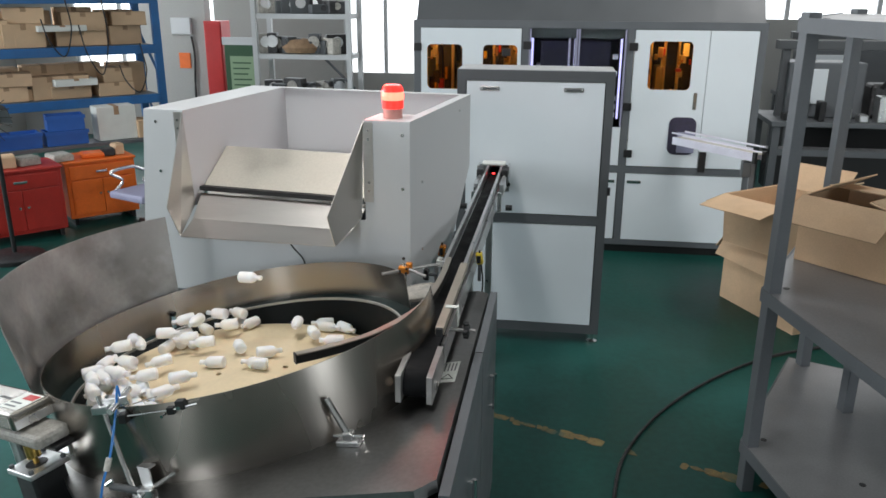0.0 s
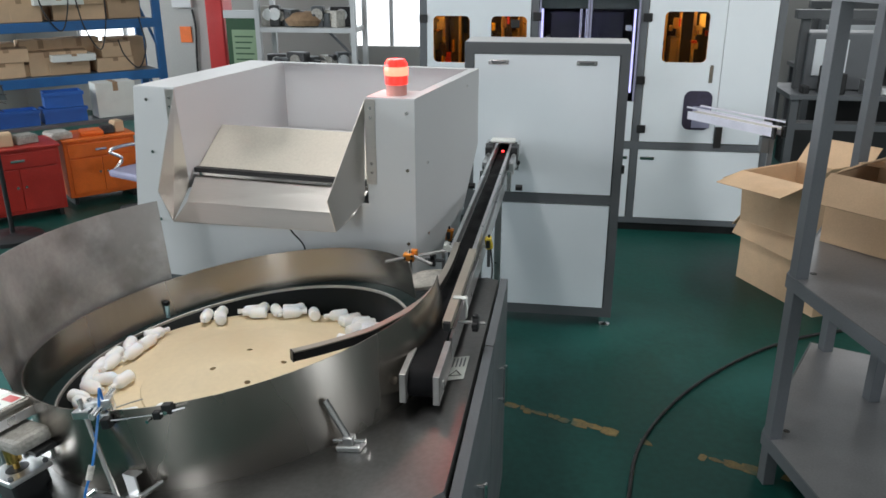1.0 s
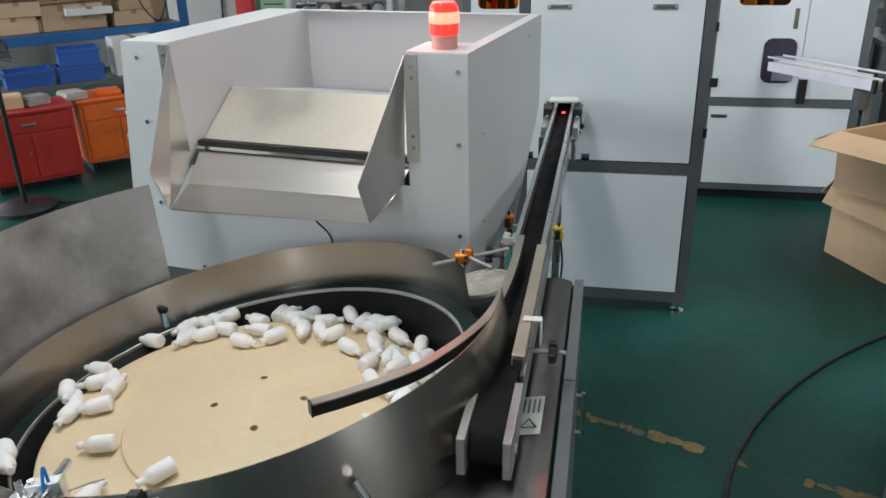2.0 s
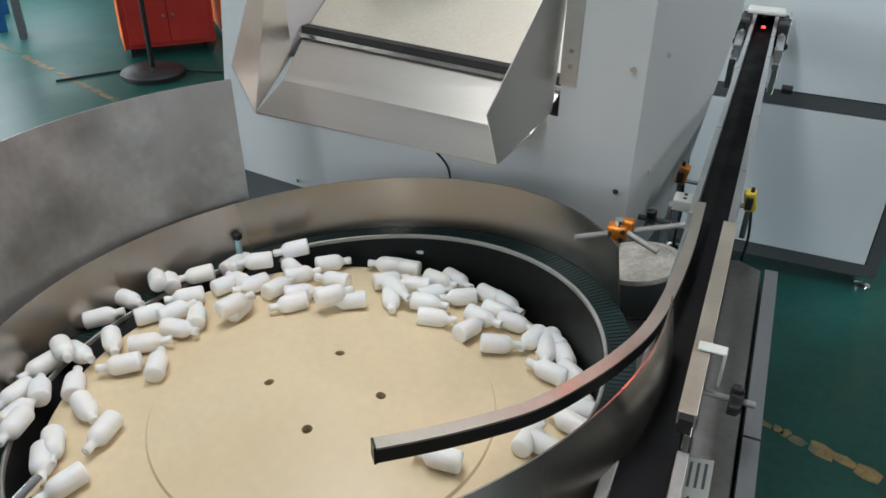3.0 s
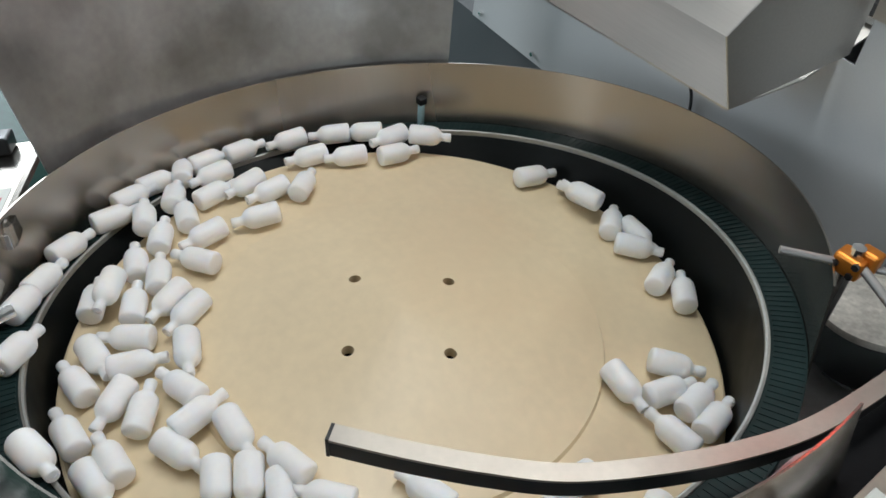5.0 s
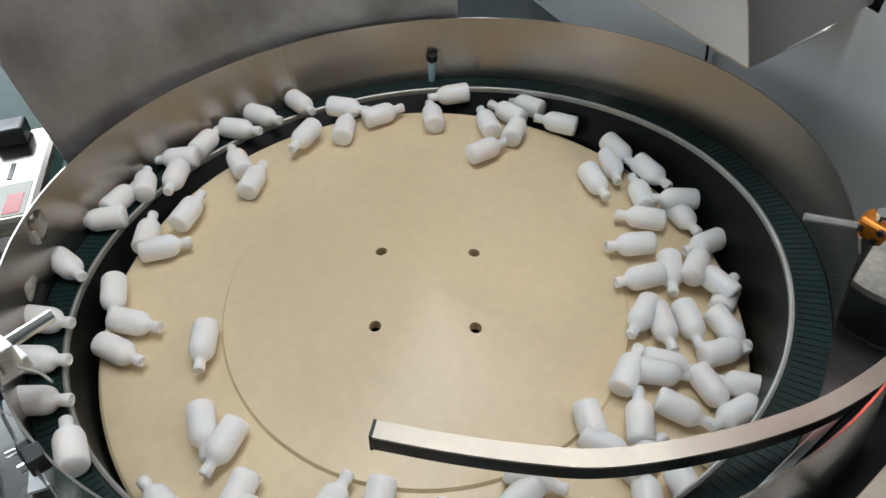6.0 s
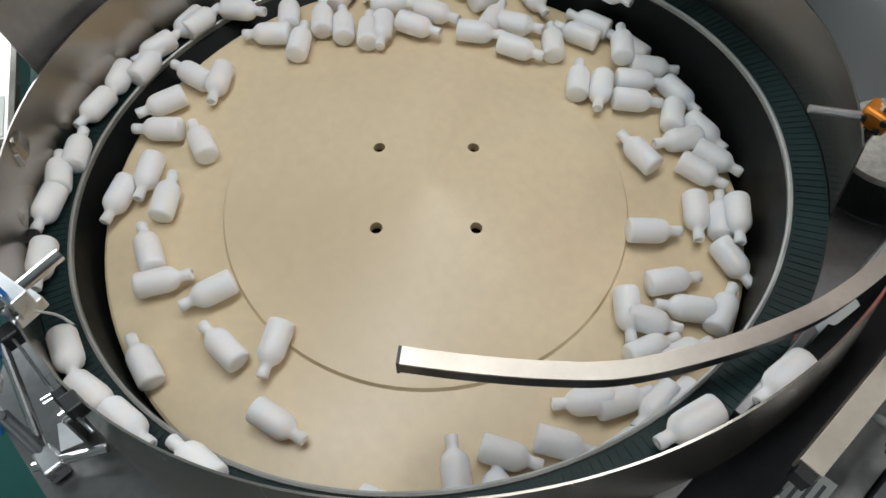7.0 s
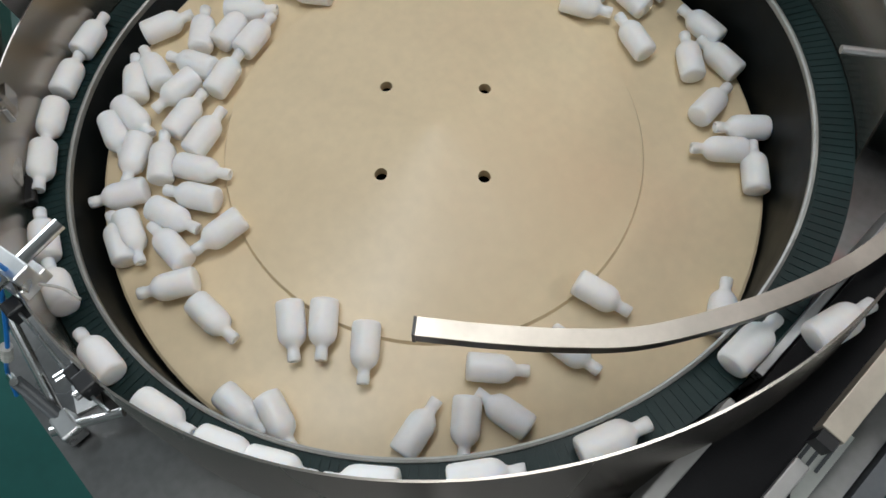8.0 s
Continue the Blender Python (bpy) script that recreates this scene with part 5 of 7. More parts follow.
        part("sensor_body", boxbm(-0.012, 0.012, -0.014, 0.014, -0.018, 0.024, pose(0, 0, 0, 0, 12 if x < 0.5 else -10, 0), 0.004), mt, c)
        part("sensor_face", boxbm(-0.009, 0.005, -0.020, -0.012, -0.012, 0.016, None, 0.002), BLACK, c)
        part("sensor_post", rodbm((0.0, 0, -0.085), (0.0, 0, -0.016), 0.006), GREY, c)
        part("sensor_arm", rodbm((0, 0, -0.012), (inner - x, 0, -0.012), 0.005), CHROME, c)
        part("lock_screw", rodbm((0.0, -0.004, 0.022), (0.0, -0.004, 0.034), 0.004, 10), BLACK, c)
        part("sensor_cable", tube([(0.006, 0, -0.018), (0.013, 0.0, -0.09), (0.010, 0.01, -0.20), (0.028, 0.02, -0.45)], 0.003), BLACK, c)
    c = thing("rail_clamp", "white aluminium rail clamp with black hand screws", "clamp", pose(0.470, 0.655, 0.955))
    part("clamp_block", boxbm(-0.022, 0.020, -0.022, 0.022, -0.012, 0.012, None, 0.003), PAPER, c)
    for y in (-0.008, 0.010):
        part("block_screw", rodbm((0.0, y, 0.012), (0.0, y, 0.0145), 0.004, 8), GREY, c)
    part("clamp_arm", boxbm(-0.030, -0.018, -0.010, 0.010, -0.10, -0.008, None, 0.002), ALU, c)
    part("hand_screw", rodbm((-0.085, -0.015, -0.045), (-0.018, -0.015, -0.045), 0.006), GREY, c)
    for k in range(4):
        part("knob_lobe", boxbm(-0.068, -0.050, -0.007, 0.007, 0.0, 0.026, pose(0, -0.015, -0.045) @ pose(0, 0, 0, 90 * k + 20, 0, 0), 0.004), BLACK, c)
    # black hand screws and the white bracket on the rail
    c = thing("rail_bracket", "white bent bracket with a black hand screw", "bracket", pose(0.585, 0.10, 0))
    part("bracket_top", boxbm(-0.026, 0.014, -0.010, 0.010, 1.011, 1.015, None, 0.002), PAPER, c)
    part("bracket_side", boxbm(0.010, 0.014, -0.010, 0.010, 0.955, 1.011, None, 0.002), PAPER, c)
    part("hand_screw", rodbm((-0.01, -0.02, 0.95), (0.065, -0.02, 0.95), 0.005), STEEL_DULL, c)
    bm = lathe(bmesh.new(), [(0, 0), (0.018, 0), (0.018, 0.016), (0, 0.016)], 10, pose(0.032, -0.02, 0.95, 0, 90, 0))
    part("screw_knob", bm, BLACK, c, "black star knob")
    for a, z in ((0, 0.012), (90, 0.012)):
        part("knob_lobe", boxbm(0.03, 0.046, -0.045, 0.005, 0.943, 0.957, None, 0.003) if a == 0 else boxbm(0.03, 0.046, -0.027, -0.013, 0.925, 0.975, None, 0.003), BLACK, c)
    # scanner head over the belt at the cabinet
    c = thing("scan_head", "aluminium scan head with cables where the belt enters", "scanner", pose(0.530, 2.06, 0))
    for x in (-0.062, 0.062):
        part("side_arm", boxbm(x - 0.012, x + 0.012, -0.30, 0.06, 0.93, 0.985, None, 0.003), ALU, c)
        part("guide_block", boxbm(x - 0.018, x + 0.018, -0.12, 0.02, 0.94, 1.018, None, 0.006), BLACK, c)
        part("guide_screw", rodbm((x, -0.124, 0.985), (x, -0.12, 0.985), 0.007, 10), CHROME, c)
        part("guide_plate", boxbm(x - 0.010, x + 0.010, -0.127, -0.1205, 0.945, 0.970, None, 0.002), CHROME, c)
        part("bent_bracket", boxbm(x - 0.010, x + 0.010, -0.42, -0.41, 0.88, 0.975, None, 0.003), CHROME, c)
        part("hand_knob", rodbm((x * 1.5, -0.41, 0.90), (x * 2.0, -0.41, 0.90), 0.014, 10), BLACK, c)
    part("head_top", boxbm(-0.062, 0.062, -0.04, 0.03, 1.022, 1.038, None, 0.008), PAPER, c, "white rounded head cover")
    for x in (-0.078, 0.078):
        part("head_frame", boxbm(x - 0.006, x + 0.006, -0.05, 0.04, 0.90, 1.025, None, 0.004), CHROME, c)
        part("head_clamp", boxbm(x * 0.72 - 0.012, x * 0.72 + 0.012, -0.065, -0.04, 0.985, 1.02, None, 0.003), BLACK, c)
        part("frame_knob", rodbm((x, -0.055, 0.93), (x, -0.05, 0.93), 0.012, 10), BLACK, c)
    part("head_cable", tube([(-0.01, -0.02, 1.013), (0.02, 0.0, 1.018), (0.06, 0.03, 1.01), (0.075, -0.02, 0.95)], 0.005), BLACK, c)
    part("red_light", boxbm(-0.006, 0.006, -0.03, -0.022, 0.977, 0.983), REDLED, c, "glowing red scan light")
    # warning label on the table
    c = thing("warning_label", "white warning sticker on the table plate", "sticker", table_m(0.615, -0.05, TABLE_H + 0.001, 90))
    part("label_sheet", boxbm(-0.065, 0.065, -0.025, 0.025, 0, 0.001), PAPER, c)
    tri = [(-0.045, -0.018), (-0.045, 0.018), (-0.012, 0.0)]
    part("triangle", prism(bmesh.new(), tri, "z", 0.0012, 0.0016), BLACK, c)
    tri = [(-0.0425, -0.0125), (-0.0425, 0.0125), (-0.019, 0.0)]
    part("triangle_fill", prism(bmesh.new(), tri, "z", 0.0017, 0.002), PAPER, c)
    for k in range(4):
        part("text_bar", boxbm(0.005, 0.055, -0.018 + 0.010 * k, -0.014 + 0.010 * k, 0.0012, 0.0016), GREY_MID, c)


fittings()


def drive_unit():
    """The pick-off unit beside the drum: a steel housing over a motor."""
    c = thing("pick_off_unit", "stainless steel drive housing with a black motor", "machine", TM)
    m = pose(-0.415, -0.435, 0.0, 0, 0, -25)
    part("housing", boxbm(-0.20, 0.07, -0.045, 0.07, 0.065, 0.112, m, 0.010), STEEL, c, "brushed steel housing")
    sticker = part("sticker", boxbm(-0.03, 0.055, -0.02, 0.055, 0.1122, 0.113, m), PAPER, c, "white sticker with a red band")
    part("sticker_band", boxbm(0.0, 0.05, 0.025, 0.048, 0.1132, 0.1138, m), REDBOX, sticker)
    for k in range(2):
        part("text_bar", boxbm(-0.02, 0.03, -0.012 + 0.016 * k, -0.006 + 0.016 * k, 0.1132, 0.1138, m), GREY_MID, sticker)
    # black strip on the housing gives the dark of a slot
    part("slot", boxbm(-0.09, -0.045, 0.015, 0.022, 0.1122, 0.1132, m), BLACK, c)
    part("end_block", boxbm(-0.19, -0.145, -0.02, 0.03, 0.1125, 0.140, m, 0.004), BLACK, c)
    part("soft_chute", boxbm(-0.12, 0.15, -0.042, 0.05, 0.025, 0.06, m, 0.012), JUNK_LIGHT, c, "pale plastic chute")
    part("chute_end", boxbm(0.10, 0.165, -0.01, 0.055, 0.010, 0.023, m, 0.003), BLACK, c)
    part("back_plate", boxbm(0.0, 0.13, 0.036, 0.042, -0.03, 0.024, m), ALU, c)
    part("motor_plate", boxbm(0.012, 0.125, -0.068, 0.035, -0.045, -0.031, m, 0.003), ALU, c, "white motor plate")
    # the hole round the shaft is a black disc, dark as its inside
    part("shaft_hole", rodbm(m @ Vector((0.07, -0.02, -0.031)), m @ Vector((0.07, -0.02, -0.0295)), 0.026, 20), BLACK, c)
    part("coupling", rodbm(m @ Vector((0.07, -0.02, -0.012)), m @ Vector((0.07, -0.02, 0.024)), 0.017, 18), BRASS, c, "amber coupling")
    part("shaft", rodbm(m @ Vector((0.07, -0.02, -0.04)), m @ Vector((0.07, -0.02, -0.012)), 0.007, 12), BRASS, c)
    part("motor_body", boxbm(0.025, 0.112, -0.06, 0.028, -0.22, -0.046, m, 0.008), BLACK, c, "black motor")
    for x, y in ((0.022, -0.058), (0.115, -0.058), (0.115, 0.025), (0.022, 0.025)):
        part("plate_screw", rodbm(m @ Vector((x, y, -0.031)), m @ Vector((x, y, -0.023)), 0.006), GREY, c)
    part("stand_post", rodbm(m @ Vector((-0.12, 0.03, -0.755)), m @ Vector((-0.12, 0.03, 0.066)), 0.018), ALU, c)
    part("edge_guard", boxbm(0.071, 0.074, -0.04, 0.065, 0.070, 0.092, m, 0.001), ALU, c)


drive_unit()

# ---- bottles ----
PROFILE = [(0, 0.0), (0.0135, 0.0), (0.0165, 0.0012), (0.0178, 0.004), (0.0180, 0.010), (0.0180, 0.040), (0.0174, 0.046), (0.0155, 0.0515), (0.0118, 0.0558), (0.0088, 0.0585),
           (0.0076, 0.0605), (0.0074, 0.066), (0.0080, 0.0675), (0.0080, 0.0755), (0.0072, 0.0768), (0.0050, 0.0768), (0.0046, 0.0740), (0, 0.0740)]
COUNT = 94
bm = lathe(bmesh.new(), PROFILE, 22, pose(-0.038, 0, 0, 0, 90, 0))
first = tagged(part("bottle", bm, BOTTLE, None, "", 50), "small white plastic bottle tumbling in the bowl", "bottle", group="white bottles")
BOTTLES = [first] + [copy_thing(first, pose(0, 0, -0.5)) for k in range(COUNT - 1)]


# ---- what moves ----
def motions():
    steps = [0.12 * k for k in range(67)]
    steps[-1] = 8.0
    walk(DISC, [(t, Matrix.Translation((0, 0, 0.826)) @ pose(0, 0, 0, 0, 0, 89.0 + SPIN * (t - 8.0))) for t in [0.5 * k for k in range(17)]])
    walk(RING, [(t, TM @ pose(0, 0, 0, 0, 0, 22.0 * t)) for t in [1.0 * k for k in range(9)]])
    queue = iter(BOTTLES)

    def bottle_path(*keys):
        """Keys of (seconds, radius, angle, height, heading): along them the bottle lies on whatever is under it."""
        rows = []
        for t in steps:
            k = 0
            while k < len(keys) - 2 and t >= keys[k + 1][0]:
                k += 1
            p, q = keys[k], keys[k + 1]
            f = min(1.0, max(0.0, (t - p[0]) / (q[0] - p[0])))
            r, a, z, h = (p[j] + (q[j] - p[j]) * f for j in (1, 2, 3, 4))
            at = Vector((r * math.cos(radians(a)), r * math.sin(radians(a)), z))
            up = TILT_N if r > 0.462 else Vector((0.1 * math.cos(radians(a)), 0.1 * math.sin(radians(a)), 1)).normalized()
            ahead = Vector((math.cos(radians(h)), math.sin(radians(h)), 0))
            ahead = (ahead - up * ahead.dot(up)).normalized()
            side = up.cross(ahead)
            rows.append((t, Matrix.Translation(at) @ Matrix((ahead, side, up)).transposed().to_4x4()))
        walk(next(queue), rows)

    bottle_path((0, 0.265, 110, 1.009, -5), (0.2, 0.245, 116, 0.830, 35), (0.9, 0.436, 85, 0.787, -5), (2.5, 0.435, 215, 0.787, 304), (3.5, 0.436, 311, 0.787, 221), (4.5, 0.436, 398, 0.787, 308), (5, 0.437, 442, 0.787, 354), (6.5, 0.467, 558, 0.793, 416), (7, 0.372, 609, 0.792, 416), (7.5, 0.352, 649, 0.794, 523), (8, 0.381, 688, 0.792, 551))
    bottle_path((0, 0.296, 71, 0.822, 123), (0.9, 0.417, 116, 0.789, 106), (2.5, 0.295, 256, 0.799, 231), (3.5, 0.417, 342, 0.789, 332), (4, 0.399, 395, 0.790, 459), (4.5, 0.417, 429, 0.789, 419), (5, 0.435, 471, 0.787, 435), (6.5, 0.347, 589, 0.794, 515), (7, 0.305, 638, 0.798, 666), (7.5, 0.318, 685, 0.797, 695), (8, 0.436, 732, 0.787, 840))
    bottle_path((0, 0.425, -12, 0.788, 142), (0.9, 0.425, 66, 0.788, 220), (2.5, 0.437, 41, 0.787, 304), (3, 0.437, 81, 0.787, 336), (3.5, 0.459, 125, 0.814, 370), (5, 0.490, 153, 0.787, 228), (6.5, 0.525, 175, 0.775, 424), (7, 0.525, 186, 0.777, 281), (7.5, 0.508, 200, 0.787, 291), (8, 0.428, 237, 0.788, 239))
    bottle_path((0, 0.440, 142, 0.835, -129), (0.9, 0.436, 185, 0.787, -85), (2.5, 0.437, 324, 0.787, 58), (3.5, 0.437, 411, 0.787, 145), (4, 0.437, 455, 0.787, 183), (4.5, 0.436, 499, 0.787, 228), (4.6, 0.436, 513, 0.787, 237), (5, 0.522, 538, 0.776, 89), (6.5, 0.525, 553, 0.780, 140), (7, 0.525, 563, 0.787, 318), (7.5, 0.518, 574, 0.798, 328), (8, 0.520, 584, 0.807, 318))
    bottle_path((0, 0.425, -33, 0.788, -61), (0.9, 0.425, 45, 0.788, 18), (3.5, 0.525, 165, 0.776, 122), (4, 0.525, 173, 0.775, 132), (4.5, 0.534, 188, 0.776, 100), (5, 0.525, 190, 0.779, 158), (6.5, 0.515, 210, 0.794, 151), (7, 0.520, 224, 0.809, 153), (7.5, 0.517, 235, 0.824, 148), (8, 0.509, 244, 0.837, 158))
    bottle_path((0, 0.425, -18, 0.788, -45), (0.9, 0.425, 60, 0.788, 33), (3.5, 0.525, 162, 0.777, 93), (4, 0.525, 170, 0.775, 80), (4.5, 0.536, 182, 0.774, 93), (5, 0.525, 184, 0.776, 94), (6.5, 0.525, 201, 0.785, 301), (7, 0.525, 210, 0.793, 293), (7.5, 0.524, 221, 0.806, 310), (8, 0.516, 232, 0.820, 326))
    bottle_path((0, 0.425, -29, 0.788, -56), (0.9, 0.425, 49, 0.788, 22), (3, 0.525, 158, 0.778, 139), (3.5, 0.525, 172, 0.775, 153), (4, 0.525, 176, 0.775, 139), (4.5, 0.532, 192, 0.779, 104), (5, 0.525, 195, 0.781, 98), (6.5, 0.525, 215, 0.798, 130), (7, 0.517, 232, 0.820, 321), (7.5, 0.512, 243, 0.836, 326), (8, 0.504, 253, 0.851, 167))
    bottle_path((0, 0.425, -34, 0.788, 119), (0.9, 0.425, 44, 0.788, 197), (2.5, 0.514, 161, 0.779, 243), (3, 0.525, 168, 0.775, 346), (3.5, 0.517, 182, 0.777, 260), (4, 0.525, 183, 0.776, 163), (4.5, 0.530, 199, 0.784, 292), (5, 0.519, 201, 0.787, 466), (6.5, 0.522, 222, 0.807, 665), (7, 0.512, 243, 0.837, 686), (7.5, 0.502, 256, 0.857, 699), (8, 0.496, 266, 0.872, 540))
    bottle_path((0, 0.425, -25, 0.788, 128), (0.9, 0.425, 53, 0.788, 206), (2.5, 0.525, 167, 0.775, 133), (3, 0.525, 175, 0.775, 402), (3.5, 0.521, 188, 0.778, 436), (4, 0.522, 199, 0.784, 455), (4.5, 0.527, 208, 0.792, 301), (5, 0.508, 218, 0.804, 484), (6.5, 0.502, 250, 0.848, 354), (7, 0.494, 269, 0.877, 372), (7.5, 0.485, 280, 0.893, 380), (8, 0.481, 290, 0.909, 384))
    bottle_path((0, 0.425, -29, 0.788, 124), (0.9, 0.425, 49, 0.788, 202), (2.5, 0.519, 177, 0.776, 245), (3, 0.525, 194, 0.780, 259), (3.5, 0.486, 197, 0.789, 463), (4, 0.484, 202, 0.792, 473), (4.5, 0.523, 217, 0.801, 310), (5, 0.499, 227, 0.815, 496), (6.5, 0.501, 258, 0.861, 360), (7, 0.485, 276, 0.888, 369), (7.5, 0.474, 287, 0.902, 381), (8, 0.473, 307, 0.929, 579))
    bottle_path((0, 0.425, -23, 0.788, -50), (0.9, 0.425, 55, 0.788, 28), (2.5, 0.459, 176, 0.787, 142), (3, 0.487, 191, 0.805, -31), (3.5, 0.518, 202, 0.787, 105), (4, 0.514, 211, 0.796, 112), (4.5, 0.520, 223, 0.809, 137), (5, 0.504, 233, 0.823, 137), (6.5, 0.497, 267, 0.873, 3), (7, 0.472, 285, 0.900, 194), (7.5, 0.430, 328, 0.787, 237), (8, 0.465, 338, 0.953, 68))
    bottle_path((0, 0.425, 22, 0.788, 177), (0.9, 0.425, 100, 0.788, 256), (2.5, 0.465, 222, 0.813, 324), (3, 0.437, 223, 0.787, 314), (3.5, 0.515, 225, 0.811, 187), (4, 0.435, 237, 0.787, 296), (4.5, 0.493, 270, 0.879, 364), (5, 0.468, 269, 0.877, 372), (6.5, 0.370, 304, 0.793, 320), (7, 0.437, 352, 0.787, 444), (7.5, 0.437, 396, 0.787, 487), (8, 0.436, 432, 0.787, 538))
    bottle_path((0, 0.323, 85, 0.826, -80), (0.9, 0.425, 122, 0.788, -82), (2.3, 0.509, 244, 0.838, -22), (2.9, 0.501, 257, 0.858, -9), (3.5, 0.493, 270, 0.879, 4), (4.5, 0.480, 293, 0.911, 26), (5, 0.480, 304, 0.924, 37), (6.5, 0.498, 365, 0.956, 75), (7, 0.502, 364, 0.957, -103), (7.5, 0.525, 375, 0.956, -107), (8, 0.579, 380, 0.977, -274))
    bottle_path((0, 0.431, -144, 0.788, 32), (0.9, 0.431, -65, 0.788, 110), (2.5, 0.435, 78, 0.787, 304), (3, 0.469, 129, 0.809, 216), (3.5, 0.411, 168, 0.789, 356), (4, 0.417, 206, 0.789, 398), (4.5, 0.431, 248, 0.788, 424), (5, 0.431, 292, 0.787, 468), (6.5, 0.437, 432, 0.787, 694), (7, 0.437, 459, 0.787, 555), (7.5, 0.392, 498, 0.791, 428), (8, 0.392, 542, 0.791, 472))
    bottle_path((0, 0.436, -139, 0.787, 130), (0.9, 0.436, -61, 0.787, 208), (2.5, 0.459, 146, 0.796, 337), (3, 0.525, 161, 0.797, 498), (3.5, 0.505, 170, 0.778, 494), (4, 0.437, 199, 0.787, 506), (4.5, 0.436, 253, 0.787, 521), (5, 0.436, 296, 0.787, 564), (6.5, 0.437, 440, 0.787, 588), (7, 0.436, 472, 0.787, 704), (7.5, 0.436, 516, 0.787, 748), (8, 0.436, 559, 0.787, 791))
    bottle_path((0, 0.389, -134, 0.791, 22), (0.9, 0.389, -56, 0.791, 100), (2.5, 0.409, 84, 0.789, 329), (3, 0.437, 130, 0.787, 508), (3.5, 0.437, 182, 0.787, 358), (4, 0.401, 216, 0.790, 377), (4.5, 0.389, 258, 0.791, 413), (5, 0.389, 302, 0.791, 456), (6.5, 0.431, 447, 0.787, 416), (7, 0.418, 482, 0.788, 440), (7.5, 0.418, 526, 0.788, 484), (8, 0.418, 569, 0.789, 527))
    bottle_path((0, 0.304, -130, 0.799, 146), (0.9, 0.304, -51, 0.799, 224), (2.5, 0.355, 94, 0.794, 278), (3, 0.390, 143, 0.791, 239), (3.5, 0.346, 193, 0.795, 294), (4, 0.340, 212, 0.795, 290), (4.5, 0.304, 262, 0.799, 538), (5, 0.285, 306, 0.803, 581), (6.5, 0.321, 472, 0.797, 624), (7, 0.322, 510, 0.797, 675), (7.5, 0.322, 553, 0.797, 718), (8, 0.312, 595, 0.798, 751))
    bottle_path((0, 0.340, -126, 0.796, -147), (0.9, 0.340, -47, 0.796, -69), (2.5, 0.356, 87, 0.794, -50), (3.5, 0.364, 183, 0.793, 201), (4, 0.352, 223, 0.794, 239), (4.5, 0.340, 266, 0.796, 245), (5, 0.340, 310, 0.795, 288), (6.5, 0.387, 450, 0.791, 350), (7, 0.367, 479, 0.793, 476), (7.5, 0.367, 522, 0.793, 520), (8, 0.367, 566, 0.793, 563))
    bottle_path((0, 0.432, -117, 0.788, -117), (0.9, 0.432, -39, 0.788, -39), (2.5, 0.424, 102, 0.788, -46), (3.5, 0.425, 193, 0.788, 177), (4, 0.400, 228, 0.790, 224), (4.5, 0.432, 274, 0.788, 274), (5, 0.432, 318, 0.787, 318), (6.5, 0.437, 460, 0.787, 546), (7, 0.427, 500, 0.788, 649), (7.5, 0.427, 543, 0.788, 692), (8, 0.415, 581, 0.789, 721))
    bottle_path((0, 0.317, -110, 0.798, 147), (0.9, 0.317, -32, 0.798, 225), (2.5, 0.275, 87, 0.805, 536), (3, 0.276, 135, 0.804, 589), (3.5, 0.306, 197, 0.798, 472), (4, 0.301, 218, 0.798, 497), (4.5, 0.317, 281, 0.798, 538), (5, 0.317, 324, 0.797, 582), (6.5, 0.383, 465, 0.791, 721), (7, 0.322, 499, 0.797, 740), (7.5, 0.328, 542, 0.796, 781), (8, 0.310, 584, 0.798, 826))
    bottle_path((0, 0.283, -142, 0.804, 138), (0.9, 0.283, -64, 0.804, 216), (2.5, 0.244, 70, 0.809, 350), (3, 0.260, 116, 0.827, 412), (3.5, 0.275, 165, 0.805, 270), (4, 0.283, 205, 0.804, 479), (4.5, 0.283, 250, 0.804, 529), (5, 0.262, 293, 0.807, 554), (6.5, 0.320, 458, 0.797, 695), (7, 0.313, 467, 0.797, 736), (7.5, 0.317, 512, 0.797, 951), (8, 0.307, 552, 0.798, 824))
    bottle_path((0, 0.406, -108, 0.790, 62), (0.9, 0.406, -30, 0.790, 141), (2.5, 0.437, 118, 0.787, 207), (3, 0.437, 160, 0.787, 218), (3.5, 0.420, 205, 0.808, 322), (4, 0.388, 234, 0.791, 238), (4.5, 0.406, 283, 0.790, 454), (5, 0.406, 326, 0.789, 498), (6.5, 0.420, 459, 0.808, 562), (7, 0.355, 494, 0.794, 747), (7.5, 0.361, 537, 0.793, 775), (8, 0.370, 574, 0.793, 992))
    bottle_path((0, 0.431, -101, 0.788, -161), (0.9, 0.431, -22, 0.788, -83), (2.5, 0.437, 121, 0.787, -111), (3, 0.405, 165, 0.790, 65), (3.5, 0.437, 208, 0.787, -24), (4, 0.373, 242, 0.792, 161), (4.5, 0.431, 291, 0.788, 230), (5, 0.431, 334, 0.787, 274), (6.5, 0.437, 471, 0.787, 252), (7, 0.429, 507, 0.788, 267), (7.5, 0.429, 550, 0.788, 311), (8, 0.409, 590, 0.790, 308))
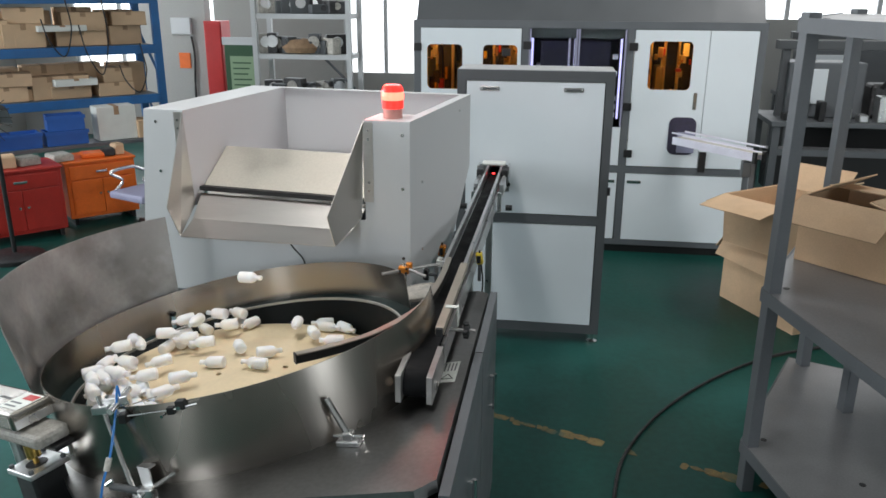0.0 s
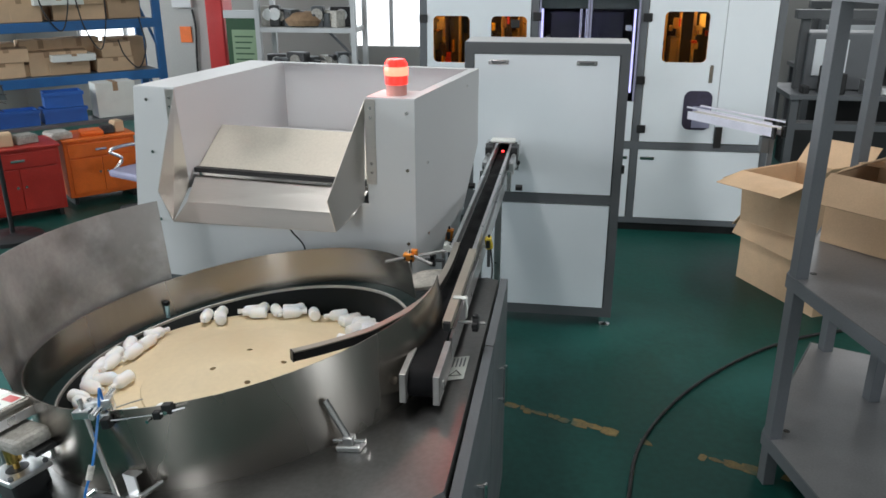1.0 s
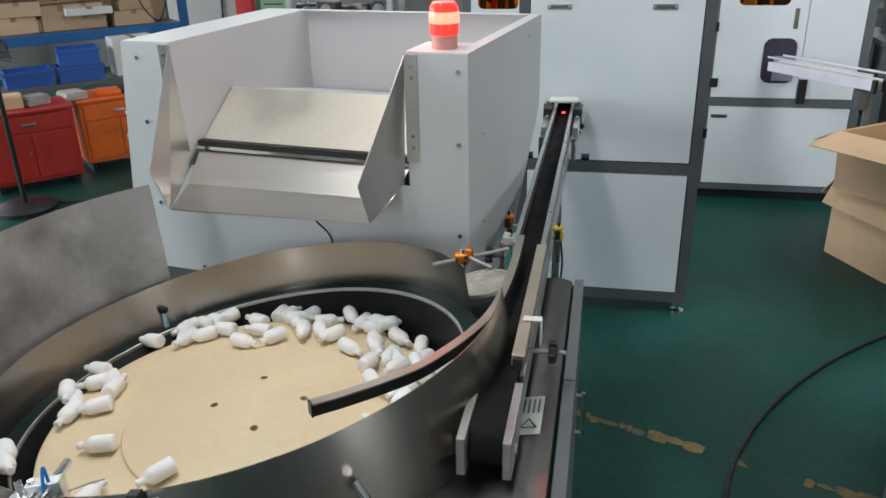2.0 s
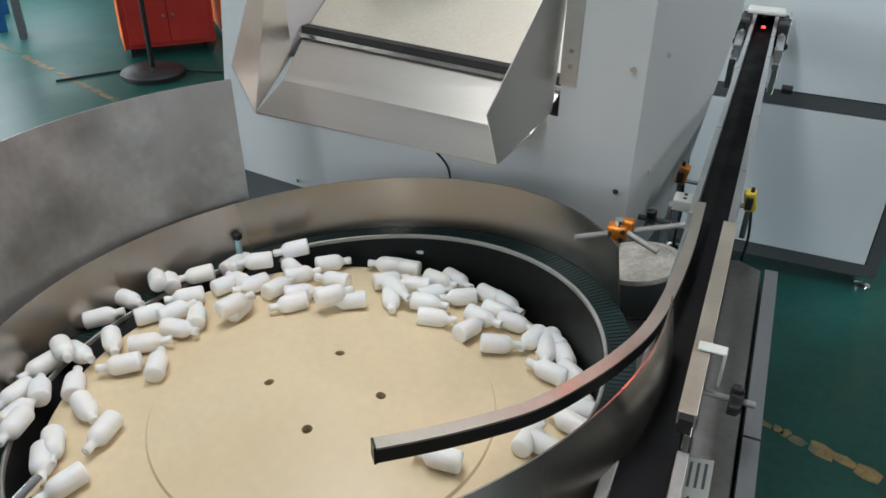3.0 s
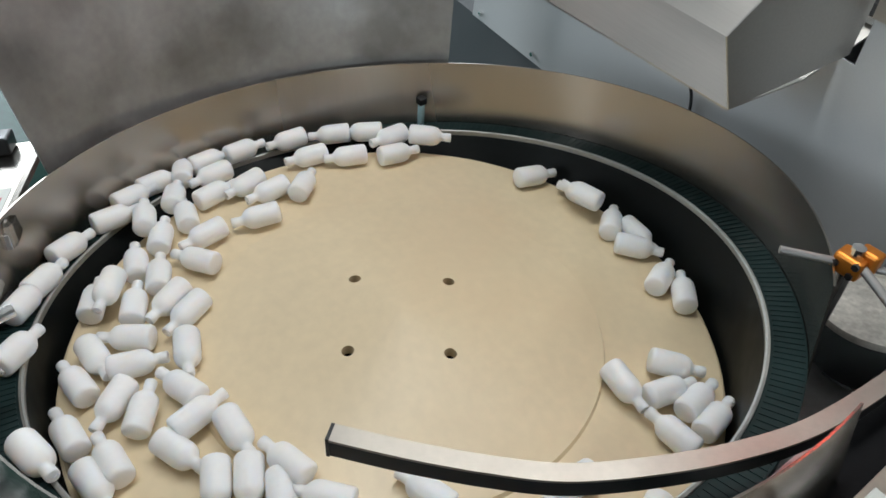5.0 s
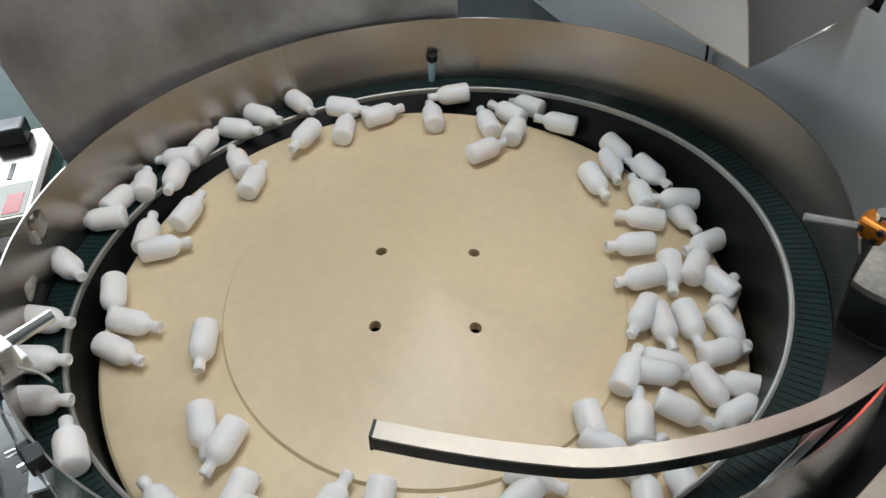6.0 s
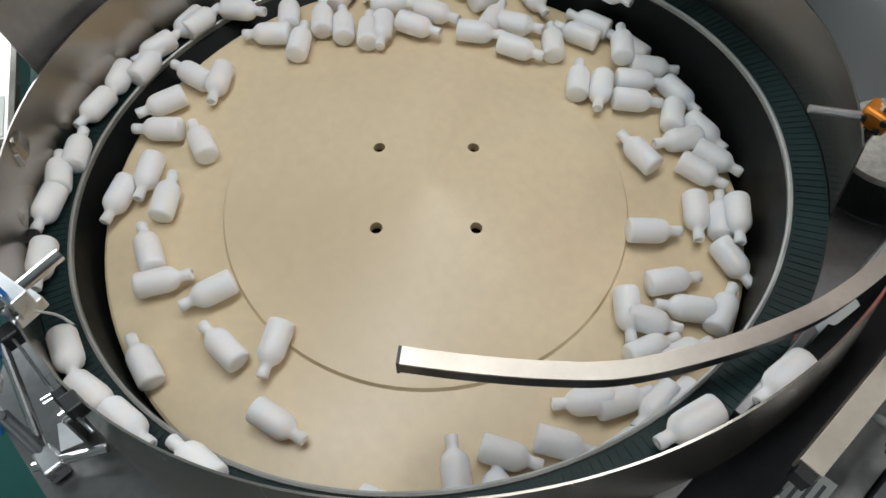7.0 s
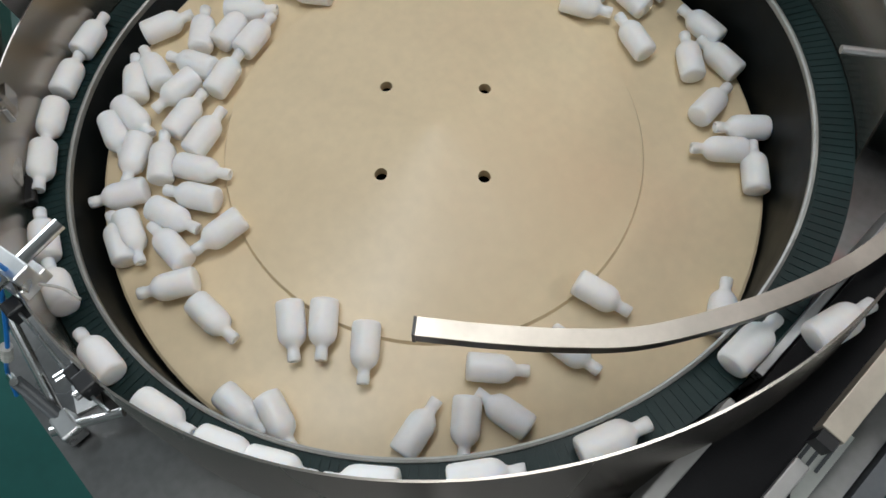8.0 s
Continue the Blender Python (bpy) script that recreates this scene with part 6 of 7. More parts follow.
    bottle_path((0, 0.349, -114, 0.795, -159), (0.9, 0.349, -35, 0.795, -80), (2.5, 0.345, 101, 0.795, -49), (3, 0.324, 150, 0.796, 93), (3.5, 0.390, 204, 0.791, 147), (4, 0.338, 234, 0.795, 331), (4.5, 0.349, 278, 0.795, 233), (5, 0.349, 322, 0.794, 276), (6.5, 0.430, 468, 0.807, 573), (7, 0.384, 505, 0.791, 769), (7.5, 0.384, 549, 0.791, 813), (8, 0.343, 579, 0.795, 825))
    bottle_path((0, 0.270, -107, 0.806, 127), (0.9, 0.270, -29, 0.806, 205), (2.5, 0.313, 109, 0.797, 378), (3, 0.311, 153, 0.818, 429), (3.5, 0.326, 206, 0.796, 359), (4, 0.298, 237, 0.799, 513), (4.5, 0.270, 284, 0.806, 519), (5, 0.267, 330, 0.806, 559), (6.5, 0.348, 478, 0.794, 625), (7, 0.335, 513, 0.795, 488), (7.5, 0.341, 558, 0.795, 540), (8, 0.332, 601, 0.796, 571))
    bottle_path((0, 0.436, -95, 0.787, -156), (0.9, 0.436, -16, 0.787, -78), (2.5, 0.510, 193, 0.783, 263), (3, 0.485, 201, 0.792, 137), (3.5, 0.465, 213, 0.805, 141), (4, 0.399, 243, 0.790, 342), (4.5, 0.436, 297, 0.787, 236), (5, 0.436, 340, 0.787, 280), (6.5, 0.437, 480, 0.787, 380), (7, 0.437, 515, 0.787, 470), (7.5, 0.437, 559, 0.787, 513), (8, 0.368, 590, 0.793, 498))
    bottle_path((0, 0.012, -31, 0.841, -174), (0.9, 0.199, -12, 0.816, -165), (2.5, 0.437, 94, 0.787, -8), (3, 0.426, 145, 0.788, 160), (3.5, 0.422, 188, 0.788, 183), (4, 0.419, 220, 0.788, 24), (4.5, 0.400, 265, 0.790, 148), (5, 0.400, 308, 0.790, 192), (6.5, 0.437, 451, 0.787, 424), (7, 0.436, 485, 0.787, 418), (7.5, 0.436, 528, 0.787, 462), (8, 0.436, 572, 0.787, 505))
    bottle_path((0, 0.358, -89, 0.794, -299), (0.9, 0.358, -11, 0.794, -221), (2.5, 0.332, 124, 0.796, -72), (3, 0.360, 163, 0.793, 124), (3.5, 0.344, 211, 0.795, 193), (4, 0.311, 247, 0.798, 396), (4.5, 0.358, 302, 0.794, 452), (5, 0.358, 346, 0.794, 496), (6.5, 0.375, 482, 0.792, 630), (7, 0.361, 519, 0.793, 488), (7.5, 0.364, 563, 0.793, 701), (8, 0.360, 605, 0.794, 738))
    bottle_path((0, 0.436, -85, 0.787, -179), (0.9, 0.436, -7, 0.787, -100), (2.5, 0.413, 131, 0.789, 81), (3, 0.437, 169, 0.787, 51), (3.5, 0.413, 218, 0.789, 168), (4.5, 0.436, 306, 0.787, 213), (5, 0.436, 350, 0.787, 256), (6.5, 0.437, 481, 0.807, 224), (7, 0.389, 523, 0.791, 137), (7.5, 0.380, 569, 0.792, 145), (8, 0.377, 610, 0.792, 179))
    bottle_path((0, 0.417, -79, 0.789, -130), (0.9, 0.417, -1, 0.789, -52), (2.5, 0.509, 199, 0.786, 168), (3, 0.492, 208, 0.796, 93), (3.5, 0.465, 221, 0.812, 129), (4.5, 0.417, 313, 0.789, 261), (5, 0.417, 356, 0.789, 304), (6.5, 0.460, 490, 0.809, 380), (7, 0.431, 529, 0.787, 498), (7.5, 0.437, 566, 0.787, 700), (8, 0.419, 606, 0.789, 700))
    bottle_path((0, 0.365, -83, 0.793, -131), (0.9, 0.365, -4, 0.793, -53), (2.5, 0.345, 129, 0.795, -71), (3, 0.348, 171, 0.794, 2), (3.5, 0.352, 217, 0.794, 19), (4.5, 0.365, 309, 0.793, 260), (5, 0.365, 352, 0.793, 304), (6.5, 0.432, 490, 0.787, 612), (7, 0.406, 537, 0.790, 584), (7.5, 0.411, 578, 0.789, 583), (8, 0.399, 618, 0.791, 599))
    bottle_path((0, 0.325, -72, 0.797, -167), (0.9, 0.325, 6, 0.797, -89), (2.5, 0.358, 136, 0.794, -69), (3, 0.367, 180, 0.793, 31), (3.5, 0.357, 222, 0.794, -4), (4.5, 0.325, 319, 0.797, 224), (5, 0.325, 362, 0.796, 268), (6.5, 0.384, 497, 0.791, 373), (7, 0.362, 531, 0.793, 496), (7.5, 0.328, 574, 0.796, 518), (8, 0.314, 613, 0.798, 623))
    bottle_path((0, 0.378, -72, 0.792, 128), (0.9, 0.378, 6, 0.792, 207), (2.5, 0.413, 142, 0.789, 327), (3, 0.468, 189, 0.788, 344), (3.5, 0.407, 226, 0.789, 534), (4.5, 0.378, 319, 0.792, 520), (5, 0.378, 362, 0.792, 564), (6.5, 0.437, 499, 0.787, 745), (7, 0.384, 555, 0.791, 667), (7.5, 0.348, 601, 0.794, 680), (8, 0.325, 643, 0.797, 683))
    bottle_path((0, 0.416, -67, 0.789, -142), (0.9, 0.416, 11, 0.789, -64), (2.5, 0.437, 139, 0.787, 47), (3, 0.437, 183, 0.787, -40), (3.5, 0.437, 226, 0.787, 134), (4.5, 0.416, 325, 0.789, 250), (5, 0.416, 368, 0.789, 294), (6.5, 0.465, 498, 0.801, 376), (7, 0.437, 556, 0.787, 558), (7.5, 0.402, 595, 0.790, 568), (8, 0.376, 629, 0.793, 723))
    bottle_path((0, 0.310, -58, 0.798, 120), (0.9, 0.310, 20, 0.798, 198), (2.5, 0.316, 148, 0.797, 262), (3, 0.316, 188, 0.797, 481), (3.5, 0.318, 233, 0.797, 497), (4.5, 0.310, 334, 0.798, 511), (5, 0.319, 394, 0.797, 718), (6.5, 0.344, 528, 0.795, 850), (7, 0.349, 571, 0.794, 883), (7.5, 0.332, 616, 0.796, 945), (8, 0.313, 660, 0.798, 1033))
    bottle_path((0, 0.372, -40, 0.793, 8), (0.9, 0.372, 39, 0.793, 86), (2.5, 0.437, 167, 0.787, 216), (3, 0.354, 218, 0.794, 278), (3.5, 0.372, 265, 0.793, 312), (4.5, 0.372, 352, 0.793, 399), (5, 0.376, 397, 0.792, 438), (6.5, 0.431, 520, 0.787, 502), (7, 0.419, 571, 0.788, 582), (7.5, 0.417, 611, 0.809, 666), (8, 0.305, 649, 0.799, 674))
    bottle_path((0, 0.316, -42, 0.798, -82), (0.9, 0.316, 36, 0.798, -4), (2.5, 0.305, 159, 0.798, -30), (3, 0.388, 208, 0.791, -27), (3.5, 0.305, 246, 0.798, 57), (4.5, 0.316, 349, 0.798, 309), (5, 0.387, 404, 0.791, 403), (6.5, 0.431, 528, 0.787, 571), (7, 0.404, 583, 0.790, 673), (7.5, 0.381, 629, 0.792, 684), (8, 0.394, 681, 0.791, 671))
    bottle_path((0, 0.391, -50, 0.791, 110), (0.9, 0.391, 29, 0.791, 188), (2.5, 0.361, 153, 0.793, 162), (3, 0.381, 191, 0.792, 217), (3.5, 0.374, 234, 0.792, 256), (4.5, 0.391, 342, 0.791, 502), (5, 0.385, 387, 0.791, 547), (6.5, 0.500, 514, 0.784, 586), (7, 0.437, 565, 0.787, 612), (7.5, 0.437, 605, 0.787, 693), (8, 0.436, 644, 0.787, 724))
    bottle_path((0, 0.436, -44, 0.787, 25), (0.9, 0.436, 35, 0.787, 104), (2.5, 0.437, 151, 0.787, 176), (3, 0.437, 198, 0.787, 128), (3.5, 0.404, 239, 0.790, 164), (4.5, 0.436, 348, 0.787, 417), (5, 0.437, 394, 0.787, 459), (6.5, 0.520, 523, 0.777, 596), (7, 0.481, 536, 0.783, 762), (7.5, 0.463, 553, 0.791, 702), (8, 0.436, 585, 0.787, 702))
    bottle_path((0, 0.397, -139, 0.791, 215), (0.9, 0.397, -61, 0.791, 293), (2.5, 0.378, 83, 0.792, 304), (3, 0.396, 127, 0.790, 406), (3.5, 0.411, 178, 0.789, 351), (4, 0.397, 211, 0.790, 205), (4.5, 0.397, 253, 0.791, 247), (5, 0.397, 296, 0.790, 290), (6.5, 0.409, 435, 0.789, 377), (7, 0.359, 462, 0.793, 506), (7.5, 0.345, 510, 0.795, 422), (8, 0.345, 553, 0.795, 465))
    bottle_path((0, 0.342, -147, 0.795, -95), (0.9, 0.342, -69, 0.795, -17), (2.5, 0.390, 75, 0.791, -25), (3, 0.362, 118, 0.793, 185), (3.5, 0.383, 160, 0.791, 75), (4, 0.367, 195, 0.793, 102), (4.5, 0.342, 245, 0.795, 296), (5, 0.306, 290, 0.798, 332), (6.5, 0.367, 442, 0.793, 433), (7, 0.365, 472, 0.793, 387), (7.5, 0.383, 514, 0.791, 454), (8, 0.383, 557, 0.792, 497))
    bottle_path((0, 0.306, -155, 0.798, -57), (0.9, 0.306, -77, 0.798, 21), (2.5, 0.312, 66, 0.797, 321), (3, 0.267, 111, 0.806, 214), (3.5, 0.320, 149, 0.797, 245), (4, 0.307, 190, 0.798, 464), (4.5, 0.306, 237, 0.798, 334), (5, 0.270, 278, 0.805, 357), (6.5, 0.309, 440, 0.798, 531), (7, 0.320, 448, 0.797, 490), (7.5, 0.304, 490, 0.798, 386), (8, 0.309, 533, 0.798, 575))
    bottle_path((0, 0.331, -135, 0.796, -409), (0.9, 0.331, -57, 0.796, -331), (2.5, 0.323, 84, 0.797, -20), (3.5, 0.312, 172, 0.797, 94), (4, 0.340, 199, 0.795, 83), (4.5, 0.331, 257, 0.796, 342), (5, 0.304, 298, 0.798, 333), (6.5, 0.347, 453, 0.794, 330), (7, 0.322, 481, 0.797, 400), (7.5, 0.325, 525, 0.796, 439), (8, 0.310, 566, 0.798, 470))
    bottle_path((0, 0.412, 4, 0.789, -59), (0.9, 0.412, 83, 0.789, 19), (2.5, 0.356, 216, 0.794, 128), (3.5, 0.412, 309, 0.789, 245), (4.5, 0.412, 396, 0.789, 332), (5, 0.419, 439, 0.788, 404), (6.5, 0.437, 548, 0.787, 459), (7, 0.386, 600, 0.791, 521), (7.5, 0.437, 641, 0.787, 553), (8, 0.478, 657, 0.918, 390))
    bottle_path((0, 0.260, 43, 0.843, -161), (0.9, 0.408, 91, 0.790, -58), (2.5, 0.437, 228, 0.787, -46), (3.5, 0.408, 317, 0.790, 168), (4.5, 0.408, 404, 0.790, 255), (5, 0.425, 449, 0.788, 123), (6.5, 0.405, 558, 0.790, 142), (7, 0.325, 617, 0.796, 255), (7.5, 0.312, 650, 0.797, 358), (8, 0.346, 705, 0.795, 368))
    bottle_path((0, 0.385, -32, 0.792, -37), (0.9, 0.385, 46, 0.792, 41), (2.5, 0.437, 183, 0.787, 349), (3, 0.412, 231, 0.789, 250), (3.5, 0.385, 272, 0.792, 267), (4.5, 0.385, 359, 0.792, 354), (5, 0.437, 426, 0.787, 499), (6.5, 0.517, 532, 0.776, 650), (7, 0.514, 543, 0.778, 827), (7.5, 0.525, 555, 0.781, 826), (8, 0.528, 566, 0.788, 839))
    bottle_path((0, 0.416, -40, 0.789, 23), (0.9, 0.416, 39, 0.789, 101), (2.5, 0.407, 178, 0.789, 277), (3, 0.425, 219, 0.788, 313), (3.5, 0.416, 265, 0.789, 327), (4.5, 0.416, 352, 0.789, 414), (5, 0.413, 397, 0.789, 457), (6.5, 0.475, 526, 0.784, 595), (7, 0.437, 589, 0.787, 661), (7.5, 0.437, 626, 0.787, 715), (8, 0.391, 673, 0.791, 822))
    bottle_path((0, 0.422, -5, 0.789, 35), (0.9, 0.422, 74, 0.789, 114), (2.5, 0.393, 215, 0.791, 120), (3.5, 0.422, 300, 0.789, 340), (4.5, 0.422, 387, 0.789, 427), (5, 0.419, 430, 0.788, 472), (6.5, 0.422, 535, 0.788, 529), (7, 0.368, 588, 0.793, 486), (7.5, 0.298, 626, 0.799, 604), (8, 0.331, 689, 0.796, 761))
    bottle_path((0, 0.093, 78, 0.833, 31), (0.9, 0.404, 102, 0.790, 191), (2.5, 0.360, 227, 0.793, 217), (3.5, 0.404, 328, 0.790, 417), (4.5, 0.404, 415, 0.790, 504), (5, 0.419, 458, 0.808, 552), (6.5, 0.402, 570, 0.790, 709), (7, 0.346, 629, 0.795, 913), (7.5, 0.324, 674, 0.796, 868), (8, 0.313, 718, 0.798, 734))
    bottle_path((0, 0.436, 25, 0.787, 113), (0.9, 0.436, 104, 0.787, 191), (2.5, 0.418, 231, 0.788, 305), (3.5, 0.436, 330, 0.787, 417), (4.5, 0.436, 417, 0.787, 504), (5, 0.437, 460, 0.787, 559), (6.5, 0.437, 592, 0.787, 512), (7, 0.373, 649, 0.792, 735), (7.5, 0.437, 704, 0.787, 969), (8, 0.467, 720, 0.956, 808))
    bottle_path((0, 0.244, 150, 0.833, -162), (0.9, 0.340, 191, 0.796, -114), (2.5, 0.330, 328, 0.796, 28), (3, 0.349, 369, 0.794, 79), (3.5, 0.330, 415, 0.796, 115), (4, 0.333, 460, 0.796, 151), (4.5, 0.340, 505, 0.796, 199), (5, 0.370, 541, 0.793, 277), (6.5, 0.338, 673, 0.795, 368), (7, 0.394, 716, 0.790, 425), (7.5, 0.382, 763, 0.791, 494), (8, 0.377, 806, 0.792, 535))
    bottle_path((0, 0.354, 125, 0.821, -162), (0.9, 0.415, 173, 0.789, -95), (2.5, 0.409, 311, 0.789, 53), (3.5, 0.409, 398, 0.789, 140), (4, 0.409, 442, 0.789, 188), (4.5, 0.415, 486, 0.789, 218), (5, 0.437, 527, 0.787, 261), (6.5, 0.413, 642, 0.789, 445), (7, 0.397, 703, 0.790, 387), (7.5, 0.406, 745, 0.790, 462), (8, 0.390, 786, 0.791, 498))
    bottle_path((0, 0.440, 118, 0.824, 150), (0.9, 0.436, 167, 0.787, 256), (2.5, 0.437, 306, 0.787, 406), (3.5, 0.437, 393, 0.787, 493), (4, 0.437, 435, 0.787, 353), (4.5, 0.436, 480, 0.787, 569), (5, 0.504, 521, 0.780, 601), (6.5, 0.525, 543, 0.776, 807), (7, 0.525, 554, 0.780, 994), (7.5, 0.525, 564, 0.788, 1178), (8, 0.525, 574, 0.794, 1208))
    bottle_path((0, 0.147, 127, 0.834, 123), (0.9, 0.387, 164, 0.792, 256), (2.5, 0.392, 301, 0.791, 402), (3.5, 0.392, 388, 0.791, 489), (4, 0.389, 432, 0.791, 522), (4.5, 0.387, 478, 0.792, 570), (5, 0.419, 518, 0.788, 608), (6.5, 0.397, 637, 0.790, 829), (7, 0.386, 693, 0.791, 744), (7.5, 0.398, 735, 0.790, 774), (8, 0.394, 774, 0.791, 812))
    bottle_path((0, 0.436, 79, 0.787, -159), (0.9, 0.436, 157, 0.787, -81), (2.5, 0.428, 299, 0.788, 68), (3.5, 0.428, 386, 0.788, 155), (4, 0.435, 426, 0.787, 366), (4.5, 0.436, 471, 0.787, 232), (5, 0.460, 507, 0.795, 275), (6.5, 0.437, 633, 0.787, 365), (7, 0.418, 689, 0.788, 494), (7.5, 0.433, 734, 0.787, 589), (8, 0.425, 768, 0.788, 588))
    bottle_path((0, 0.410, 73, 0.790, -13), (0.9, 0.410, 151, 0.790, 65), (2.5, 0.212, 292, 0.814, 310), (3, 0.240, 345, 0.810, 190), (3.5, 0.266, 376, 0.806, 401), (4, 0.405, 419, 0.790, 346), (4.5, 0.410, 464, 0.790, 379), (5, 0.421, 505, 0.788, 441), (6.5, 0.398, 613, 0.790, 413), (7, 0.437, 672, 0.787, 382), (7.5, 0.437, 716, 0.787, 425), (8, 0.436, 760, 0.787, 492))
    bottle_path((0, 0.436, 66, 0.787, -32), (0.9, 0.436, 144, 0.787, 47), (2.5, 0.351, 279, 0.794, 92), (3.5, 0.351, 366, 0.794, 179), (4, 0.437, 412, 0.787, 322), (4.5, 0.436, 457, 0.787, 360), (5, 0.462, 498, 0.802, 406), (6.5, 0.384, 600, 0.791, 521), (7, 0.389, 684, 0.791, 501), (7.5, 0.390, 728, 0.791, 561), (8, 0.388, 763, 0.791, 586))
    bottle_path((0, 0.402, 128, 0.847, 168), (0.9, 0.436, 176, 0.787, 265), (2.5, 0.437, 315, 0.787, 417), (3.5, 0.437, 402, 0.787, 504), (4, 0.437, 445, 0.787, 548), (4.5, 0.436, 489, 0.787, 578), (5, 0.512, 530, 0.777, 628), (6.5, 0.508, 547, 0.780, 815), (7, 0.508, 557, 0.785, 833), (7.5, 0.475, 570, 0.800, 897), (8, 0.436, 605, 0.787, 880))
    bottle_path((0, 0.381, 155, 0.792, -277), (0.9, 0.381, 233, 0.792, -199), (2.5, 0.335, 377, 0.796, 47), (3, 0.362, 423, 0.793, -9), (3.5, 0.376, 463, 0.792, 250), (4, 0.399, 512, 0.790, 238), (4.5, 0.381, 546, 0.792, 475), (5, 0.376, 588, 0.792, 513), (6.5, 0.386, 739, 0.791, 560), (7, 0.418, 762, 0.788, 491), (7.5, 0.437, 806, 0.807, 355), (8, 0.436, 847, 0.787, 404))
    bottle_path((0, 0.440, -176, 0.821, 86), (0.9, 0.423, -127, 0.789, 170), (2.5, 0.414, 8, 0.789, 213), (3, 0.407, 56, 0.789, 356), (3.5, 0.414, 95, 0.789, 300), (4, 0.437, 153, 0.787, 583), (4.5, 0.423, 186, 0.789, 483), (5, 0.413, 228, 0.809, 686), (6.5, 0.402, 373, 0.790, 692), (7, 0.437, 400, 0.807, 667), (7.5, 0.437, 438, 0.787, 733), (8, 0.436, 480, 0.787, 921))
    bottle_path((0, 0.440, -165, 0.832, 32), (0.9, 0.436, -123, 0.787, 157), (2.5, 0.437, 20, 0.787, 282), (3, 0.437, 64, 0.787, 335), (3.5, 0.437, 107, 0.787, 369), (4.5, 0.436, 190, 0.787, 470), (5, 0.437, 227, 0.787, 508), (6.5, 0.437, 381, 0.787, 674), (7, 0.525, 374, 0.957, 617), (7.5, 0.437, 418, 0.787, 690), (8, 0.436, 460, 0.787, 734))
    bottle_path((0, 0.440, 176, 0.841, -153), (0.9, 0.436, 225, 0.787, -33), (2.5, 0.436, 364, 0.787, 106), (3.5, 0.436, 451, 0.787, 193), (4.5, 0.436, 538, 0.787, 280), (5, 0.414, 576, 0.789, 152), (6.5, 0.424, 720, 0.788, 445), (7, 0.437, 752, 0.787, 340), (7.5, 0.426, 796, 0.788, 370), (8, 0.426, 840, 0.788, 413))
    bottle_path((0, 0.284, -176, 0.828, -143), (0.9, 0.331, -126, 0.796, -57), (2.5, 0.304, 11, 0.798, -22), (3, 0.320, 61, 0.797, 70), (3.5, 0.348, 97, 0.794, 216), (4, 0.320, 150, 0.797, 193), (4.5, 0.331, 187, 0.796, 257), (5, 0.332, 211, 0.796, 207), (6.5, 0.317, 361, 0.797, 362), (7, 0.437, 382, 0.787, 470), (7.5, 0.437, 428, 0.787, 513), (8, 0.436, 469, 0.787, 732))
    bottle_path((0, 0.380, 147, 0.792, 104), (0.9, 0.380, 225, 0.792, 182), (2.5, 0.380, 365, 0.792, 321), (3, 0.401, 408, 0.790, 254), (3.5, 0.380, 452, 0.792, 408), (4, 0.379, 503, 0.792, 472), (4.5, 0.380, 539, 0.792, 495), (5, 0.368, 578, 0.793, 516), (6.5, 0.330, 736, 0.796, 482), (7, 0.360, 743, 0.793, 412), (7.5, 0.355, 788, 0.794, 460), (8, 0.349, 831, 0.795, 505))
    bottle_path((0, 0.408, 168, 0.829, -47), (0.9, 0.436, 215, 0.787, -41), (2.5, 0.436, 354, 0.787, 99), (3, 0.437, 398, 0.787, 301), (3.5, 0.436, 441, 0.787, 186), (4, 0.437, 491, 0.787, 347), (4.5, 0.436, 528, 0.787, 273), (5, 0.460, 565, 0.798, 154), (6.5, 0.469, 715, 0.953, 256), (7, 0.468, 711, 0.952, 255), (7.5, 0.496, 723, 0.956, 255), (8, 0.520, 728, 0.972, 434))
    bottle_path((0, 0.440, 167, 0.837, 120), (0.9, 0.436, 217, 0.787, 181), (2.5, 0.437, 357, 0.787, 255), (3, 0.410, 402, 0.789, 281), (3.5, 0.437, 444, 0.787, 342), (4, 0.437, 496, 0.787, 338), (4.5, 0.436, 530, 0.787, 494), (5, 0.416, 567, 0.789, 509), (6.5, 0.351, 705, 0.794, 571), (7, 0.385, 739, 0.791, 580), (7.5, 0.391, 784, 0.791, 616), (8, 0.389, 826, 0.791, 836))
    bottle_path((0, 0.436, 133, 0.787, 140), (0.9, 0.436, 211, 0.787, 218), (2.5, 0.437, 347, 0.787, 253), (3, 0.437, 392, 0.787, 327), (3.5, 0.437, 434, 0.787, 340), (4, 0.462, 485, 0.814, 366), (4.5, 0.436, 524, 0.787, 531), (5, 0.468, 558, 0.792, 511), (6.5, 0.437, 582, 0.787, 500), (7, 0.437, 622, 0.787, 535), (7.5, 0.437, 653, 0.787, 393), (8, 0.467, 682, 0.943, 413))
    bottle_path((0, 0.352, 144, 0.795, 115), (0.9, 0.352, 222, 0.795, 193), (2.5, 0.352, 361, 0.795, 332), (3, 0.340, 409, 0.795, 384), (3.5, 0.352, 448, 0.795, 419), (4, 0.354, 498, 0.794, 457), (4.5, 0.352, 535, 0.795, 506), (5, 0.355, 563, 0.794, 637), (6.5, 0.310, 711, 0.798, 932), (7, 0.358, 732, 0.794, 1119), (7.5, 0.353, 778, 0.794, 1151), (8, 0.347, 821, 0.795, 1193))
